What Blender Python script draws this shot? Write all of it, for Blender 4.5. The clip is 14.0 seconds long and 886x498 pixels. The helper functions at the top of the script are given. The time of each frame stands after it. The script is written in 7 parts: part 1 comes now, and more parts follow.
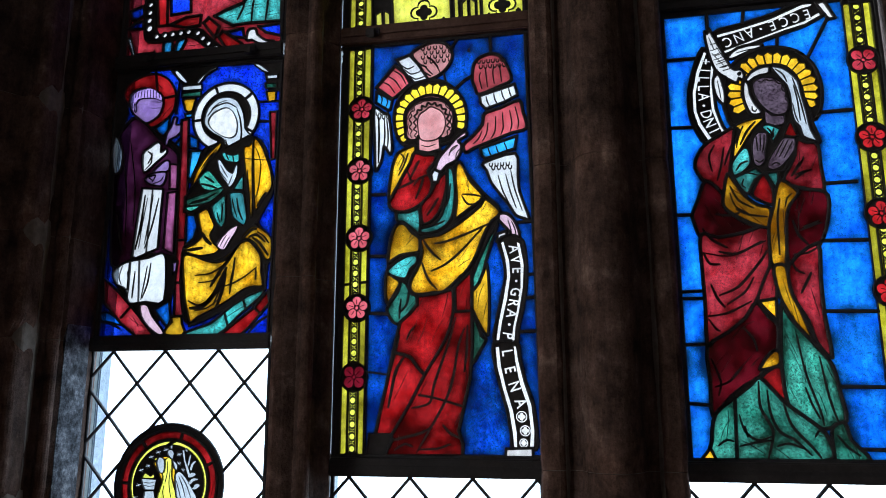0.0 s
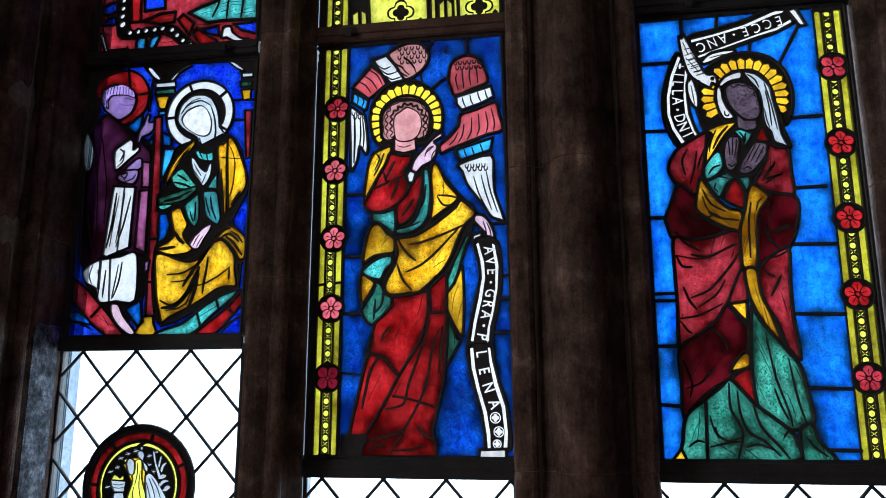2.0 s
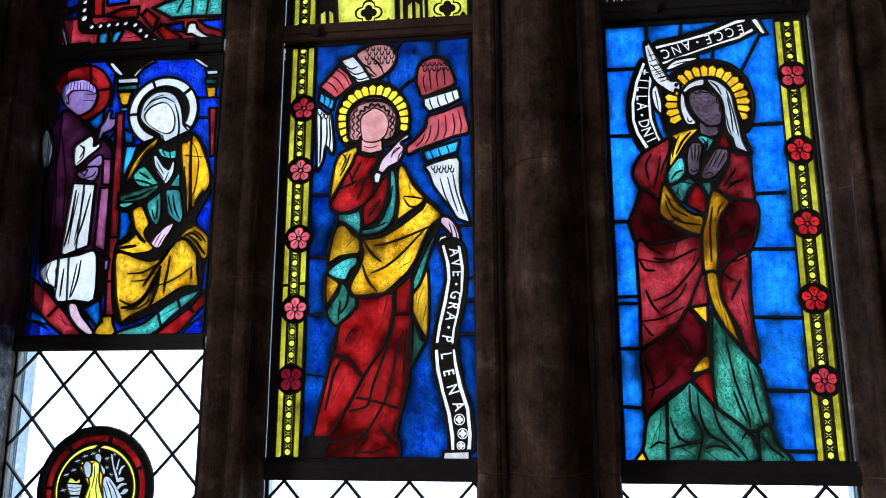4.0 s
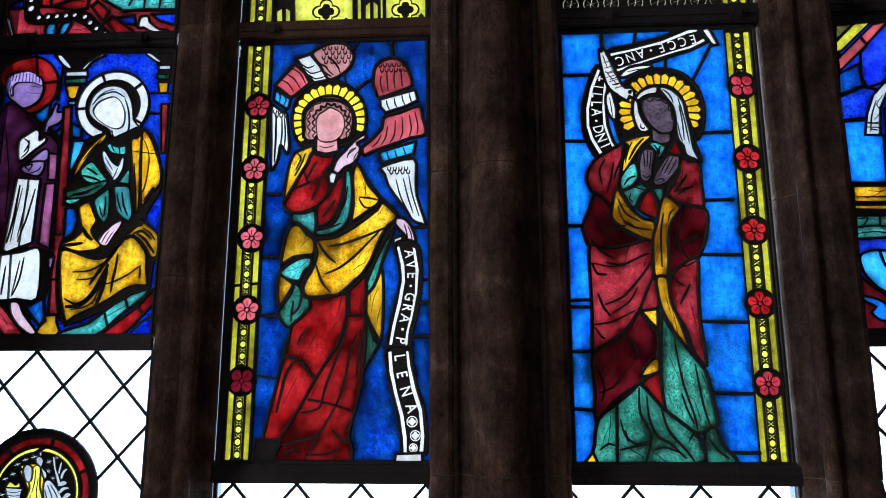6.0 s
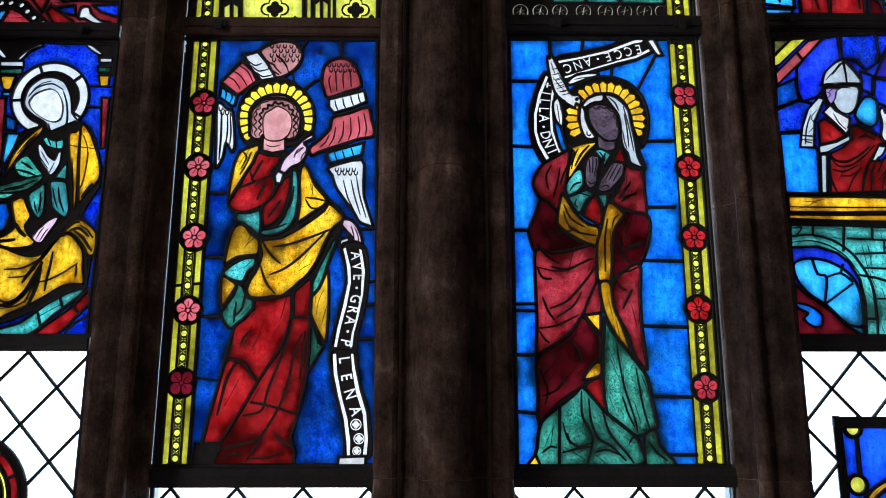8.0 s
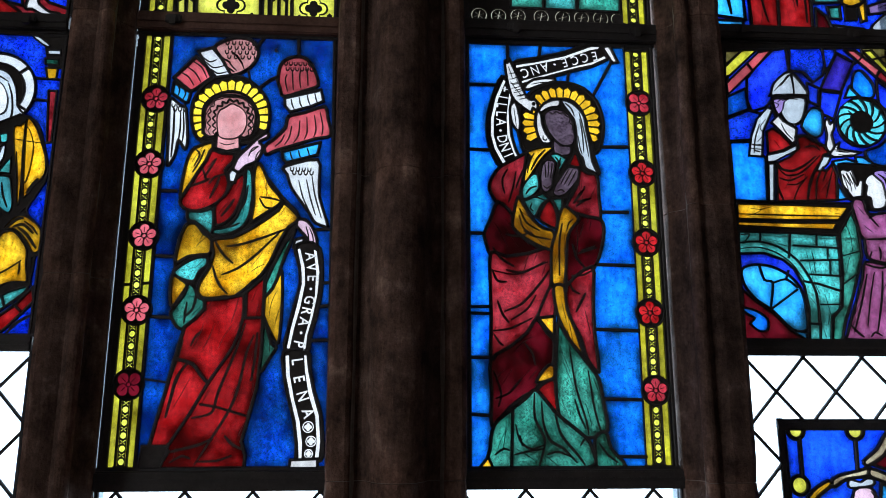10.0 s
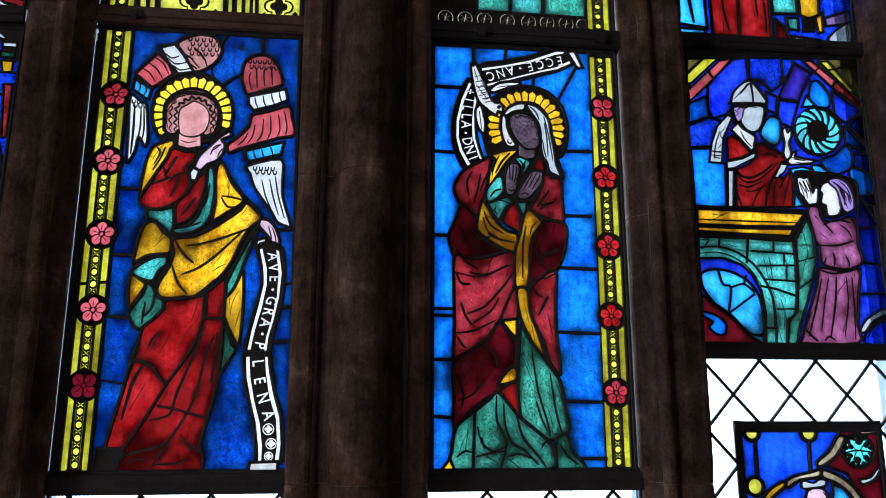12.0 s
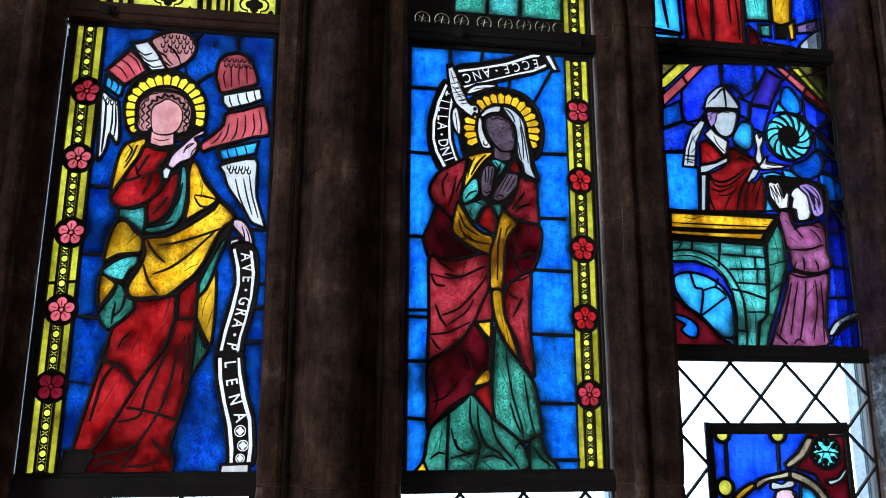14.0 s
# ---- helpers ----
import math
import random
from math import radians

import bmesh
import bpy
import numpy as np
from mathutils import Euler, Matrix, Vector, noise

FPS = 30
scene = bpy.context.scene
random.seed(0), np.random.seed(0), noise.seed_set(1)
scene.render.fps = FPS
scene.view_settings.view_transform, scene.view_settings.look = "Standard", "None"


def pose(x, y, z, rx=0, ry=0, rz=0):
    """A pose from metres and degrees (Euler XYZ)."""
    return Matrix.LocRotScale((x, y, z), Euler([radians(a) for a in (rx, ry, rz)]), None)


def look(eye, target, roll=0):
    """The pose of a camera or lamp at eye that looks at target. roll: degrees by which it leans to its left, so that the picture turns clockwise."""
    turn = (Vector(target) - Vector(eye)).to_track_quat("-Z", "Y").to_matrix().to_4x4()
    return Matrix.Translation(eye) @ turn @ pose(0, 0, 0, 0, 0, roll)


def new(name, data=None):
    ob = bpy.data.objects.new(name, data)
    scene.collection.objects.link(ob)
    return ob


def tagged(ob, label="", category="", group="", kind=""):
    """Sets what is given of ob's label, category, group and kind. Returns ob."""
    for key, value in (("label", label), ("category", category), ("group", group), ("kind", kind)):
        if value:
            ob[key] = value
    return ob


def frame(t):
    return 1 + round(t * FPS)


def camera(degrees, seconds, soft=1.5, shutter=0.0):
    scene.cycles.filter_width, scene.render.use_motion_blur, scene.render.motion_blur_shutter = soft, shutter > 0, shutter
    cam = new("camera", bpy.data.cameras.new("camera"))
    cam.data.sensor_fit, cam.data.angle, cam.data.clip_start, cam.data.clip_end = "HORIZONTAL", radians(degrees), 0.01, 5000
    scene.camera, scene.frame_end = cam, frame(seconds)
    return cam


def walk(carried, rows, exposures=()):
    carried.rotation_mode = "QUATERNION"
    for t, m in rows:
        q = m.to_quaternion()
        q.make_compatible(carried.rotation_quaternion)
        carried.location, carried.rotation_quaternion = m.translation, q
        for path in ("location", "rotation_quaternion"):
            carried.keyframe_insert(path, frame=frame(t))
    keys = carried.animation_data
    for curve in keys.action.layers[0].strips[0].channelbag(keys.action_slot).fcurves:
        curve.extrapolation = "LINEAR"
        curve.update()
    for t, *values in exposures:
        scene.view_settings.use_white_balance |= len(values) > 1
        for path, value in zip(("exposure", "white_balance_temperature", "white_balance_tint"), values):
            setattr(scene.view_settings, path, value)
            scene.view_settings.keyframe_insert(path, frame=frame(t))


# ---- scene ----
cam = camera(60.9, 14.0, soft=0.95)
DAYLIGHT = 5.1
ADDED_OPENING = 2.6
# seconds, eye, point of the glass looked at, roll
PATH = [
    (0, (-0.0080, -1.6353, 1.4136), (-0.3279, 0.0000, 1.7575), -0.12),
    (0.5, (-0.0071, -1.6349, 1.4139), (-0.3164, 0.0000, 1.7569), -0.11),
    (1, (-0.0062, -1.6346, 1.4141), (-0.3023, 0.0000, 1.7569), -0.10),
    (1.5, (-0.0053, -1.6343, 1.4143), (-0.2887, 0.0000, 1.7572), -0.09),
    (2, (-0.0044, -1.6339, 1.4145), (-0.2711, 0.0000, 1.7574), -0.08),
    (2.5, (-0.0034, -1.6336, 1.4147), (-0.2548, 0.0000, 1.7577), -0.07),
    (3, (-0.0025, -1.6332, 1.4149), (-0.2346, 0.0000, 1.7575), -0.06),
    (5.5, (0.0020, -1.6315, 1.4160), (-0.1221, 0.0000, 1.7606), -0.02),
    (6, (0.0029, -1.6311, 1.4162), (-0.0933, 0.0000, 1.7610), -0.01),
    (6.5, (0.0038, -1.6308, 1.4164), (-0.0670, 0.0000, 1.7619), -0.01),
    (7, (0.0047, -1.6304, 1.4166), (-0.0344, 0.0000, 1.7633), 0.00),
    (7.5, (0.0056, -1.6301, 1.4168), (-0.0058, 0.0000, 1.7645), 0.01),
    (8, (0.0065, -1.6298, 1.4170), (0.0242, 0.0000, 1.7663), 0.02),
    (10.5, (0.0111, -1.6280, 1.4180), (0.1453, 0.0000, 1.7734), 0.06),
    (11, (0.0120, -1.6277, 1.4183), (0.1675, 0.0000, 1.7749), 0.07),
    (11.5, (0.0129, -1.6273, 1.4185), (0.1840, 0.0000, 1.7762), 0.08),
    (12, (0.0138, -1.6270, 1.4187), (0.2027, 0.0000, 1.7778), 0.09),
    (12.5, (0.0147, -1.6266, 1.4189), (0.2173, 0.0000, 1.7782), 0.10),
    (13, (0.0156, -1.6263, 1.4191), (0.2331, 0.0000, 1.7797), 0.10),
    (13.5, (0.0165, -1.6260, 1.4193), (0.2461, 0.0000, 1.7810), 0.11),
    (14, (0.0174, -1.6256, 1.4195), (0.2588, 0.0000, 1.7828), 0.12),
]
walk(cam, [(t, look(eye, target, roll)) for t, eye, target, roll in PATH], [(0.0, 0.0), (14.0, 0.0)])

# ---- world and light ----
world = bpy.data.worlds.new("sky")
scene.world = world
world.use_nodes = True
wn = world.node_tree.nodes
sky = wn.new("ShaderNodeTexSky")
sky.sky_type, sky.sun_disc = "NISHITA", False
sky.sun_elevation, sky.sun_rotation = radians(38), radians(200)
world.node_tree.links.new(sky.outputs[0], wn["Background"].inputs["Color"])
wn["Background"].inputs["Strength"].default_value = 0.1


# ---- materials ----
def base_material(name):
    m = bpy.data.materials.new(name)
    m.use_nodes = True
    nt = m.node_tree
    return m, nt, nt.nodes, nt.links


def noise_node(nodes, links, scale, detail=4.0, rough=0.6, coord="Object"):
    tc = nodes.new("ShaderNodeTexCoord")
    n = nodes.new("ShaderNodeTexNoise")
    n.inputs["Scale"].default_value, n.inputs["Detail"].default_value, n.inputs["Roughness"].default_value = scale, detail, rough
    links.new(tc.outputs[coord], n.inputs["Vector"])
    return n


def ramp(nodes, links, source, stops):
    r = nodes.new("ShaderNodeValToRGB")
    el = r.color_ramp.elements
    while len(el) < len(stops):
        el.new(0.5)
    for e, (p, c) in zip(el, stops):
        e.position, e.color = p, (*c, 1)
    links.new(source, r.inputs["Fac"])
    return r


def mix(nodes, links, mode, fac, a, b):
    n = nodes.new("ShaderNodeMixRGB")
    n.blend_type = mode
    for k, v in (("Fac", fac), ("Color1", a), ("Color2", b)):
        if isinstance(v, (int, float)):
            n.inputs[k].default_value = v
        elif isinstance(v, tuple):
            n.inputs[k].default_value = (*v, 1)
        else:
            links.new(v, n.inputs[k])
    return n


def solid(name, stops, scale, rough=0.8, bump=0.3, metal=0.0, fine=60.0, bump_distance=0.004, streaks=0.0, gloss=0.5, worn=0.0):
    """An opaque surface: a ramp over broad noise, fine grain, relief; worn adds flaking and painted edge highlights."""
    m, nt, nodes, links = base_material(name)
    b = nodes["Principled BSDF"]
    n1 = noise_node(nodes, links, scale, 6, 0.65)
    n2 = noise_node(nodes, links, fine, 5, 0.7)
    r = ramp(nodes, links, n1.outputs["Fac"], stops)
    g = ramp(nodes, links, n2.outputs["Fac"], [(0.3, (0.55, 0.55, 0.55)), (0.75, (1.15, 1.15, 1.15))])
    c = mix(nodes, links, "MULTIPLY", 0.8, r.outputs["Color"], g.outputs["Color"])
    if streaks:
        tc = nodes.new("ShaderNodeTexCoord")
        mp = nodes.new("ShaderNodeMapping")
        mp.inputs["Scale"].default_value = (42, 42, 5)
        links.new(tc.outputs["Object"], mp.inputs["Vector"])
        n3 = nodes.new("ShaderNodeTexNoise")
        n3.inputs["Scale"].default_value, n3.inputs["Detail"].default_value, n3.inputs["Roughness"].default_value = 1.0, 7, 0.7
        links.new(mp.outputs["Vector"], n3.inputs["Vector"])
        w = ramp(nodes, links, n3.outputs["Fac"], [(0.32, (0.38, 0.34, 0.34)), (0.5, (0.9, 0.88, 0.86)), (0.68, (1.5, 1.45, 1.4))])
        c = mix(nodes, links, "MULTIPLY", streaks, c.outputs["Color"], w.outputs["Color"])
    if worn:
        tc2 = nodes.new("ShaderNodeTexCoord")
        mp2 = nodes.new("ShaderNodeMapping")
        mp2.inputs["Scale"].default_value = (1.0, 1.0, 0.45)
        links.new(tc2.outputs["Object"], mp2.inputs["Vector"])
        for size, stops in ((75, [(0.3, (0.45, 0.43, 0.42)), (0.46, (1, 1, 1)), (0.60, (1, 1, 1)), (0.72, (1.9, 1.85, 1.8))]), (24, [(0.36, (0.55, 0.52, 0.52)), (0.5, (1, 1, 1)), (0.64, (1.35, 1.32, 1.3))])):
            n5 = nodes.new("ShaderNodeTexNoise")
            n5.inputs["Scale"].default_value, n5.inputs["Detail"].default_value, n5.inputs["Roughness"].default_value = size, 8, 0.72
            links.new(mp2.outputs["Vector"], n5.inputs["Vector"])
            flake = ramp(nodes, links, n5.outputs["Fac"], stops)
            c = mix(nodes, links, "MULTIPLY", 0.85, c.outputs["Color"], flake.outputs["Color"])
        # besides wear, highlights are painted along the convex edges
        geo = nodes.new("ShaderNodeNewGeometry")
        e = ramp(nodes, links, geo.outputs["Pointiness"], [(0.505, (1.0, 1.0, 1.0)), (0.56, (1.9, 1.8, 1.7))])
        c = mix(nodes, links, "MULTIPLY", worn, c.outputs["Color"], e.outputs["Color"])
    info = nodes.new("ShaderNodeObjectInfo")
    v = ramp(nodes, links, info.outputs["Random"], [(0, (0.8, 0.8, 0.82)), (1, (1.12, 1.08, 1.05))])
    c2 = mix(nodes, links, "MULTIPLY", 1.0, c.outputs["Color"], v.outputs["Color"])
    links.new(c2.outputs["Color"], b.inputs["Base Color"])
    b.inputs["Roughness"].default_value, b.inputs["Metallic"].default_value, b.inputs["Specular IOR Level"].default_value = rough, metal, gloss
    add = mix(nodes, links, "ADD", 0.5, n1.outputs["Fac"], n2.outputs["Fac"])
    bp = nodes.new("ShaderNodeBump")
    bp.inputs["Strength"].default_value, bp.inputs["Distance"].default_value = bump, bump_distance
    links.new(add.outputs["Color"], bp.inputs["Height"])
    links.new(bp.outputs["Normal"], b.inputs["Normal"])
    return m


def tinted(name, colour, deep=0.55, speck=0.35, spread=0.2, pits=0.27, shade=1.0):
    """Pot-metal glass: light passes with the glass's colour, uneven in depth, with grime and seeds."""
    m, nt, nodes, links = base_material(name)
    nodes.remove(nodes["Principled BSDF"])
    out = nodes["Material Output"]
    c = tuple(max(v, 0.0004) ** 0.5 for v in colour)
    dark = tuple(v ** (1 + deep) for v in c)
    n1 = noise_node(nodes, links, 16, 3, 0.6)
    n2 = noise_node(nodes, links, 210, 3, 0.7)
    n3 = noise_node(nodes, links, 55, 6, 0.75)
    tc = nodes.new("ShaderNodeTexCoord")
    mp = nodes.new("ShaderNodeMapping")
    mp.inputs["Scale"].default_value = (95, 95, 16)
    mp.inputs["Rotation"].default_value = (0, 0.25, 0)
    links.new(tc.outputs["Object"], mp.inputs["Vector"])
    n4 = nodes.new("ShaderNodeTexNoise")
    n4.inputs["Scale"].default_value, n4.inputs["Detail"].default_value = 1.0, 5
    links.new(mp.outputs["Vector"], n4.inputs["Vector"])
    streak = ramp(nodes, links, n4.outputs["Fac"], [(0.33, (1 - 0.35 * speck,) * 3), (0.6, (1, 1, 1))])
    body = ramp(nodes, links, n1.outputs["Fac"], [(0.3, tuple(0.75 * p + 0.25 * q for p, q in zip(dark, c))), (0.56, c)])
    grime = ramp(nodes, links, n3.outputs["Fac"], [(0.32, (1 - 0.7 * speck,) * 3), (0.56, (1, 1, 1))])
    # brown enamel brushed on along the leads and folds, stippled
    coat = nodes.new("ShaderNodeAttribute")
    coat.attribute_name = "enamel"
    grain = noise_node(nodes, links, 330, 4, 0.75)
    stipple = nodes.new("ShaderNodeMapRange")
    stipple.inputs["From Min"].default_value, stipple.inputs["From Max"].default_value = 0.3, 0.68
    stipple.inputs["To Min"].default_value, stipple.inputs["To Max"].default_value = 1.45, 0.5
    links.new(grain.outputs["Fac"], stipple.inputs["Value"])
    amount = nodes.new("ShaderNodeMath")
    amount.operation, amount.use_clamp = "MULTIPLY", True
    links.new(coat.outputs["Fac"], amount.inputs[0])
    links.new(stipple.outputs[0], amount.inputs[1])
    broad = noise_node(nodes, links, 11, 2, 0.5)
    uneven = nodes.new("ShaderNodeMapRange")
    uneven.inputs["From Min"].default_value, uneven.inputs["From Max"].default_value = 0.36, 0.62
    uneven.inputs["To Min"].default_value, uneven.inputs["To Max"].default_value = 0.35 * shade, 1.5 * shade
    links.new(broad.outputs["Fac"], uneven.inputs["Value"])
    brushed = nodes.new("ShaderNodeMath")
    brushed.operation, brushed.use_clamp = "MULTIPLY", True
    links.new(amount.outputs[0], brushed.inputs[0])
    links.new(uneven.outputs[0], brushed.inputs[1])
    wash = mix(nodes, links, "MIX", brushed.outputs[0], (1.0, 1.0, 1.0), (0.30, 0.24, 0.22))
    seeds = ramp(nodes, links, n2.outputs["Fac"], [(pits, (1 - min(0.95, 0.9 * speck + 2.5 * (pits - 0.27)),) * 3), (pits + 0.12, (1, 1, 1))])
    info = nodes.new("ShaderNodeObjectInfo")
    piece = ramp(nodes, links, info.outputs["Random"], [(0, (1 - spread,) * 3), (1, (1.0, 1.0, 1.0))])
    k = mix(nodes, links, "MULTIPLY", 1.0, body.outputs["Color"], grime.outputs["Color"])
    k = mix(nodes, links, "MULTIPLY", 1.0, k.outputs["Color"], seeds.outputs["Color"])
    k = mix(nodes, links, "MULTIPLY", 1.0, k.outputs["Color"], streak.outputs["Color"])
    k = mix(nodes, links, "MULTIPLY", 1.0, k.outputs["Color"], piece.outputs["Color"])
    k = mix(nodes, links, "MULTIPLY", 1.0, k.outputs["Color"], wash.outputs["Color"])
    tr = nodes.new("ShaderNodeBsdfTransparent")
    links.new(k.outputs["Color"], tr.inputs["Color"])
    gl = nodes.new("ShaderNodeBsdfGlossy")
    gl.inputs["Roughness"].default_value = 0.12
    gl.inputs["Color"].default_value = (0.9, 0.9, 0.9, 1)
    bp = nodes.new("ShaderNodeBump")
    bp.inputs["Strength"].default_value, bp.inputs["Distance"].default_value = 0.3, 0.002
    links.new(n1.outputs["Fac"], bp.inputs["Height"])
    links.new(bp.outputs["Normal"], gl.inputs["Normal"])
    mx = nodes.new("ShaderNodeMixShader")
    mx.inputs[0].default_value = 0.035
    links.new(tr.outputs[0], mx.inputs[1])
    links.new(gl.outputs[0], mx.inputs[2])
    links.new(mx.outputs[0], out.inputs["Surface"])
    return m


GLASS = {
    "blue": tinted("blue_glass", (0.006, 0.17, 0.70), 0.7, 0.45, 0.25, pits=0.3),
    "cobalt": tinted("cobalt_glass", (0.010, 0.065, 0.80), 0.8, 0.6, 0.35, pits=0.36),
    "lapis": tinted("lapis_glass", (0.016, 0.055, 0.80), 0.65, 0.45, 0.3, pits=0.33),
    "ultra": tinted("ultramarine_glass", (0.008, 0.075, 0.75), 0.55, 0.4, 0.25, pits=0.32),
    "aqua": tinted("turquoise_glass", (0.055, 0.31, 0.33), 0.4, 0.35),
    "moss": tinted("moss_brown_glass", (0.13, 0.105, 0.03), 0.6, 0.5, pits=0.34),
    "royal": tinted("royal_blue_glass", (0.003, 0.066, 0.38), 0.8, 0.5, 0.35, pits=0.34),
    "sky": tinted("light_blue_glass", (0.03, 0.34, 0.72), 0.4, 0.3),
    "red": tinted("red_glass", (0.33, 0.010, 0.012), 0.95, 0.45, 0.25),
    "crimson": tinted("crimson_glass", (0.36, 0.026, 0.038), 0.9, 0.45, 0.25, pits=0.33),
    "ruby": tinted("dark_ruby_glass", (0.1, 0.003, 0.008), 0.5, 0.4, 0.2),
    "pink": tinted("rose_pink_glass", (0.38, 0.062, 0.072), 0.45, 0.25, shade=0.7),
    "coral": tinted("coral_rose_glass", (0.31, 0.021, 0.03), 0.6, 0.5, 0.1),
    "rose": tinted("pale_rose_glass", (0.38, 0.16, 0.15), 0.4, 0.25, 0.1, shade=0.5),
    "flesh": tinted("lilac_flesh_glass", (0.44, 0.27, 0.31), 0.4, 0.25, shade=0.1),
    "yellow": tinted("yellow_glass", (0.86, 0.46, 0.022), 0.7, 0.5, 0.2, pits=0.3),
    "amber": tinted("amber_glass", (0.50, 0.26, 0.012), 0.6, 0.35, 0.2, shade=0.6),
    "gold": tinted("gold_glass", (0.60, 0.39, 0.025), 0.35, 0.3, 0.15, shade=0.35),
    "lemon": tinted("lemon_glass", (0.44, 0.395, 0.055), 0.4, 0.3, 0.15, shade=0.5),
    "olive": tinted("olive_yellow_glass", (0.42, 0.37, 0.03), 0.5, 0.35, 0.2, shade=0.7),
    "teal": tinted("teal_glass", (0.07, 0.42, 0.38), 0.5, 0.4, 0.25, pits=0.35),
    "green": tinted("sea_green_glass", (0.05, 0.30, 0.22), 0.55, 0.45, 0.25, pits=0.36),
    "white": tinted("white_glass", (0.33, 0.31, 0.30), 0.25, 0.15, 0.08, shade=0.2),
    "ivory": tinted("ivory_glass", (0.35, 0.315, 0.295), 0.25, 0.2, 0.1, shade=0.2),
    "cream": tinted("cream_glass", (0.50, 0.42, 0.28), 0.35, 0.3),
    "violet": tinted("violet_glass", (0.035, 0.022, 0.32), 0.5, 0.45, 0.2),
    "ice": tinted("pale_blue_glass", (0.29, 0.295, 0.305), 0.3, 0.22, shade=0.2),
    "umber": tinted("umber_glass", (0.1, 0.065, 0.085), 0.6, 0.5, pits=0.36, shade=0.4),
    "plum": tinted("plum_glass", (0.2, 0.12, 0.27), 0.4, 0.35, shade=0.6),
    "plumdark": tinted("dark_plum_glass", (0.04, 0.007, 0.026), 0.5, 0.4),
    "mauve": tinted("mauve_glass", (0.27, 0.075, 0.17), 0.45, 0.35, 0.1, pits=0.33),
    "bronze": tinted("bronze_stained_glass", (0.24, 0.2, 0.14), 0.5, 0.4),
    "clear": tinted("clear_glass", (0.93, 0.96, 0.98), 0.1, 0.04, 0.03, shade=0.2),
    "paint": solid("black_glass_paint", [(0.3, (0.042, 0.040, 0.042)), (0.7, (0.07, 0.066, 0.067))], 30, 0.6, 0.2),
}
LEAD = solid("weathered_lead", [(0.3, (0.05, 0.052, 0.06)), (0.7, (0.10, 0.102, 0.112))], 40, 0.5, 0.4, 0.3, 200, 0.001)
IRON = solid("painted_iron", [(0.3, (0.038, 0.037, 0.040)), (0.7, (0.072, 0.069, 0.072))], 25, 0.45, 0.4, 0.0, 150, 0.001)
COPPER = solid("browned_iron", [(0.3, (0.16, 0.085, 0.065)), (0.7, (0.34, 0.20, 0.16))], 14, 0.35, 0.4, 0.3, 120, 0.001)
STONE = solid("brown_sandstone", [(0.32, (0.040, 0.026, 0.0225)), (0.45, (0.104, 0.068, 0.057)), (0.58, (0.150, 0.101, 0.087)), (0.72, (0.28, 0.21, 0.185))], 13, 0.85, 1.0, 0, 150, 0.006, 0.5, 0.2, 0.8)
# limewash residue with the blue-grey of falling daylight put into its colour
LIT_LIMEWASH = solid("lit_blue_grey_limewash", [(0.36, (0.035, 0.038, 0.045)), (0.46, (0.10, 0.112, 0.135)), (0.55, (0.19, 0.212, 0.25)), (0.68, (0.48, 0.51, 0.57))], 30, 0.9, 1.0, 0, 120, 0.004, 0.5, 0.2)
MORTAR = solid("grey_mortar", [(0.3, (0.20, 0.18, 0.16)), (0.7, (0.33, 0.30, 0.27))], 20, 0.9, 0.4)
PLASTER = solid("aged_plaster", [(0.3, (0.32, 0.32, 0.32)), (0.7, (0.46, 0.46, 0.46))], 3, 0.9, 0.2)
FLAGSTONE = solid("brown_sandstone", [(0.32, (0.040, 0.026, 0.0225)), (0.45, (0.104, 0.068, 0.057)), (0.58, (0.150, 0.101, 0.087)), (0.72, (0.28, 0.21, 0.185))], 13, 0.85, 1.0, 0, 150, 0.006, 0.5, 0.2, 0.8)

DAY, nt_day, nodes_day, links_day = base_material("bright_overcast")
nodes_day.remove(nodes_day["Principled BSDF"])
em = nodes_day.new("ShaderNodeEmission")
cloud = noise_node(nodes_day, links_day, 0.35, 3, 0.5)
tone = ramp(nodes_day, links_day, cloud.outputs["Fac"], [(0.3, (0.60, 0.79, 1.0)), (0.7, (0.70, 0.86, 1.0))])
links_day.new(tone.outputs["Color"], em.inputs["Color"])
em.inputs["Strength"].default_value = DAYLIGHT
links_day.new(em.outputs[0], nodes_day["Material Output"].inputs["Surface"])


# unseen glow added outside the west wall to brighten the stone
FILL_GLOW, nt_fill, nodes_fill, links_fill = base_material("added_fill_glow")
nodes_fill.remove(nodes_fill["Principled BSDF"])
em2 = nodes_fill.new("ShaderNodeEmission")
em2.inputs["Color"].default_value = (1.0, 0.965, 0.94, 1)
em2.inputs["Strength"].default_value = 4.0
links_fill.new(em2.outputs[0], nodes_fill["Material Output"].inputs["Surface"])


# ---- mesh helpers ----
def mesh_object(name, verts, faces, material, parent=None, smooth=False):
    me = bpy.data.meshes.new(name)
    me.from_pydata(verts, [], faces)
    me.update()
    if smooth:
        for p in me.polygons:
            p.use_smooth = True
    me.materials.append(material)
    ob = new(name, me)
    ob.parent = parent
    return ob


def part(name, bm, material, parent=None, label=""):
    bmesh.ops.recalc_face_normals(bm, faces=bm.faces)
    me = bpy.data.meshes.new(name)
    bm.to_mesh(me)
    bm.free()
    me.materials.append(material)
    ob = new(name, me)
    ob.parent = parent
    return tagged(ob, label)


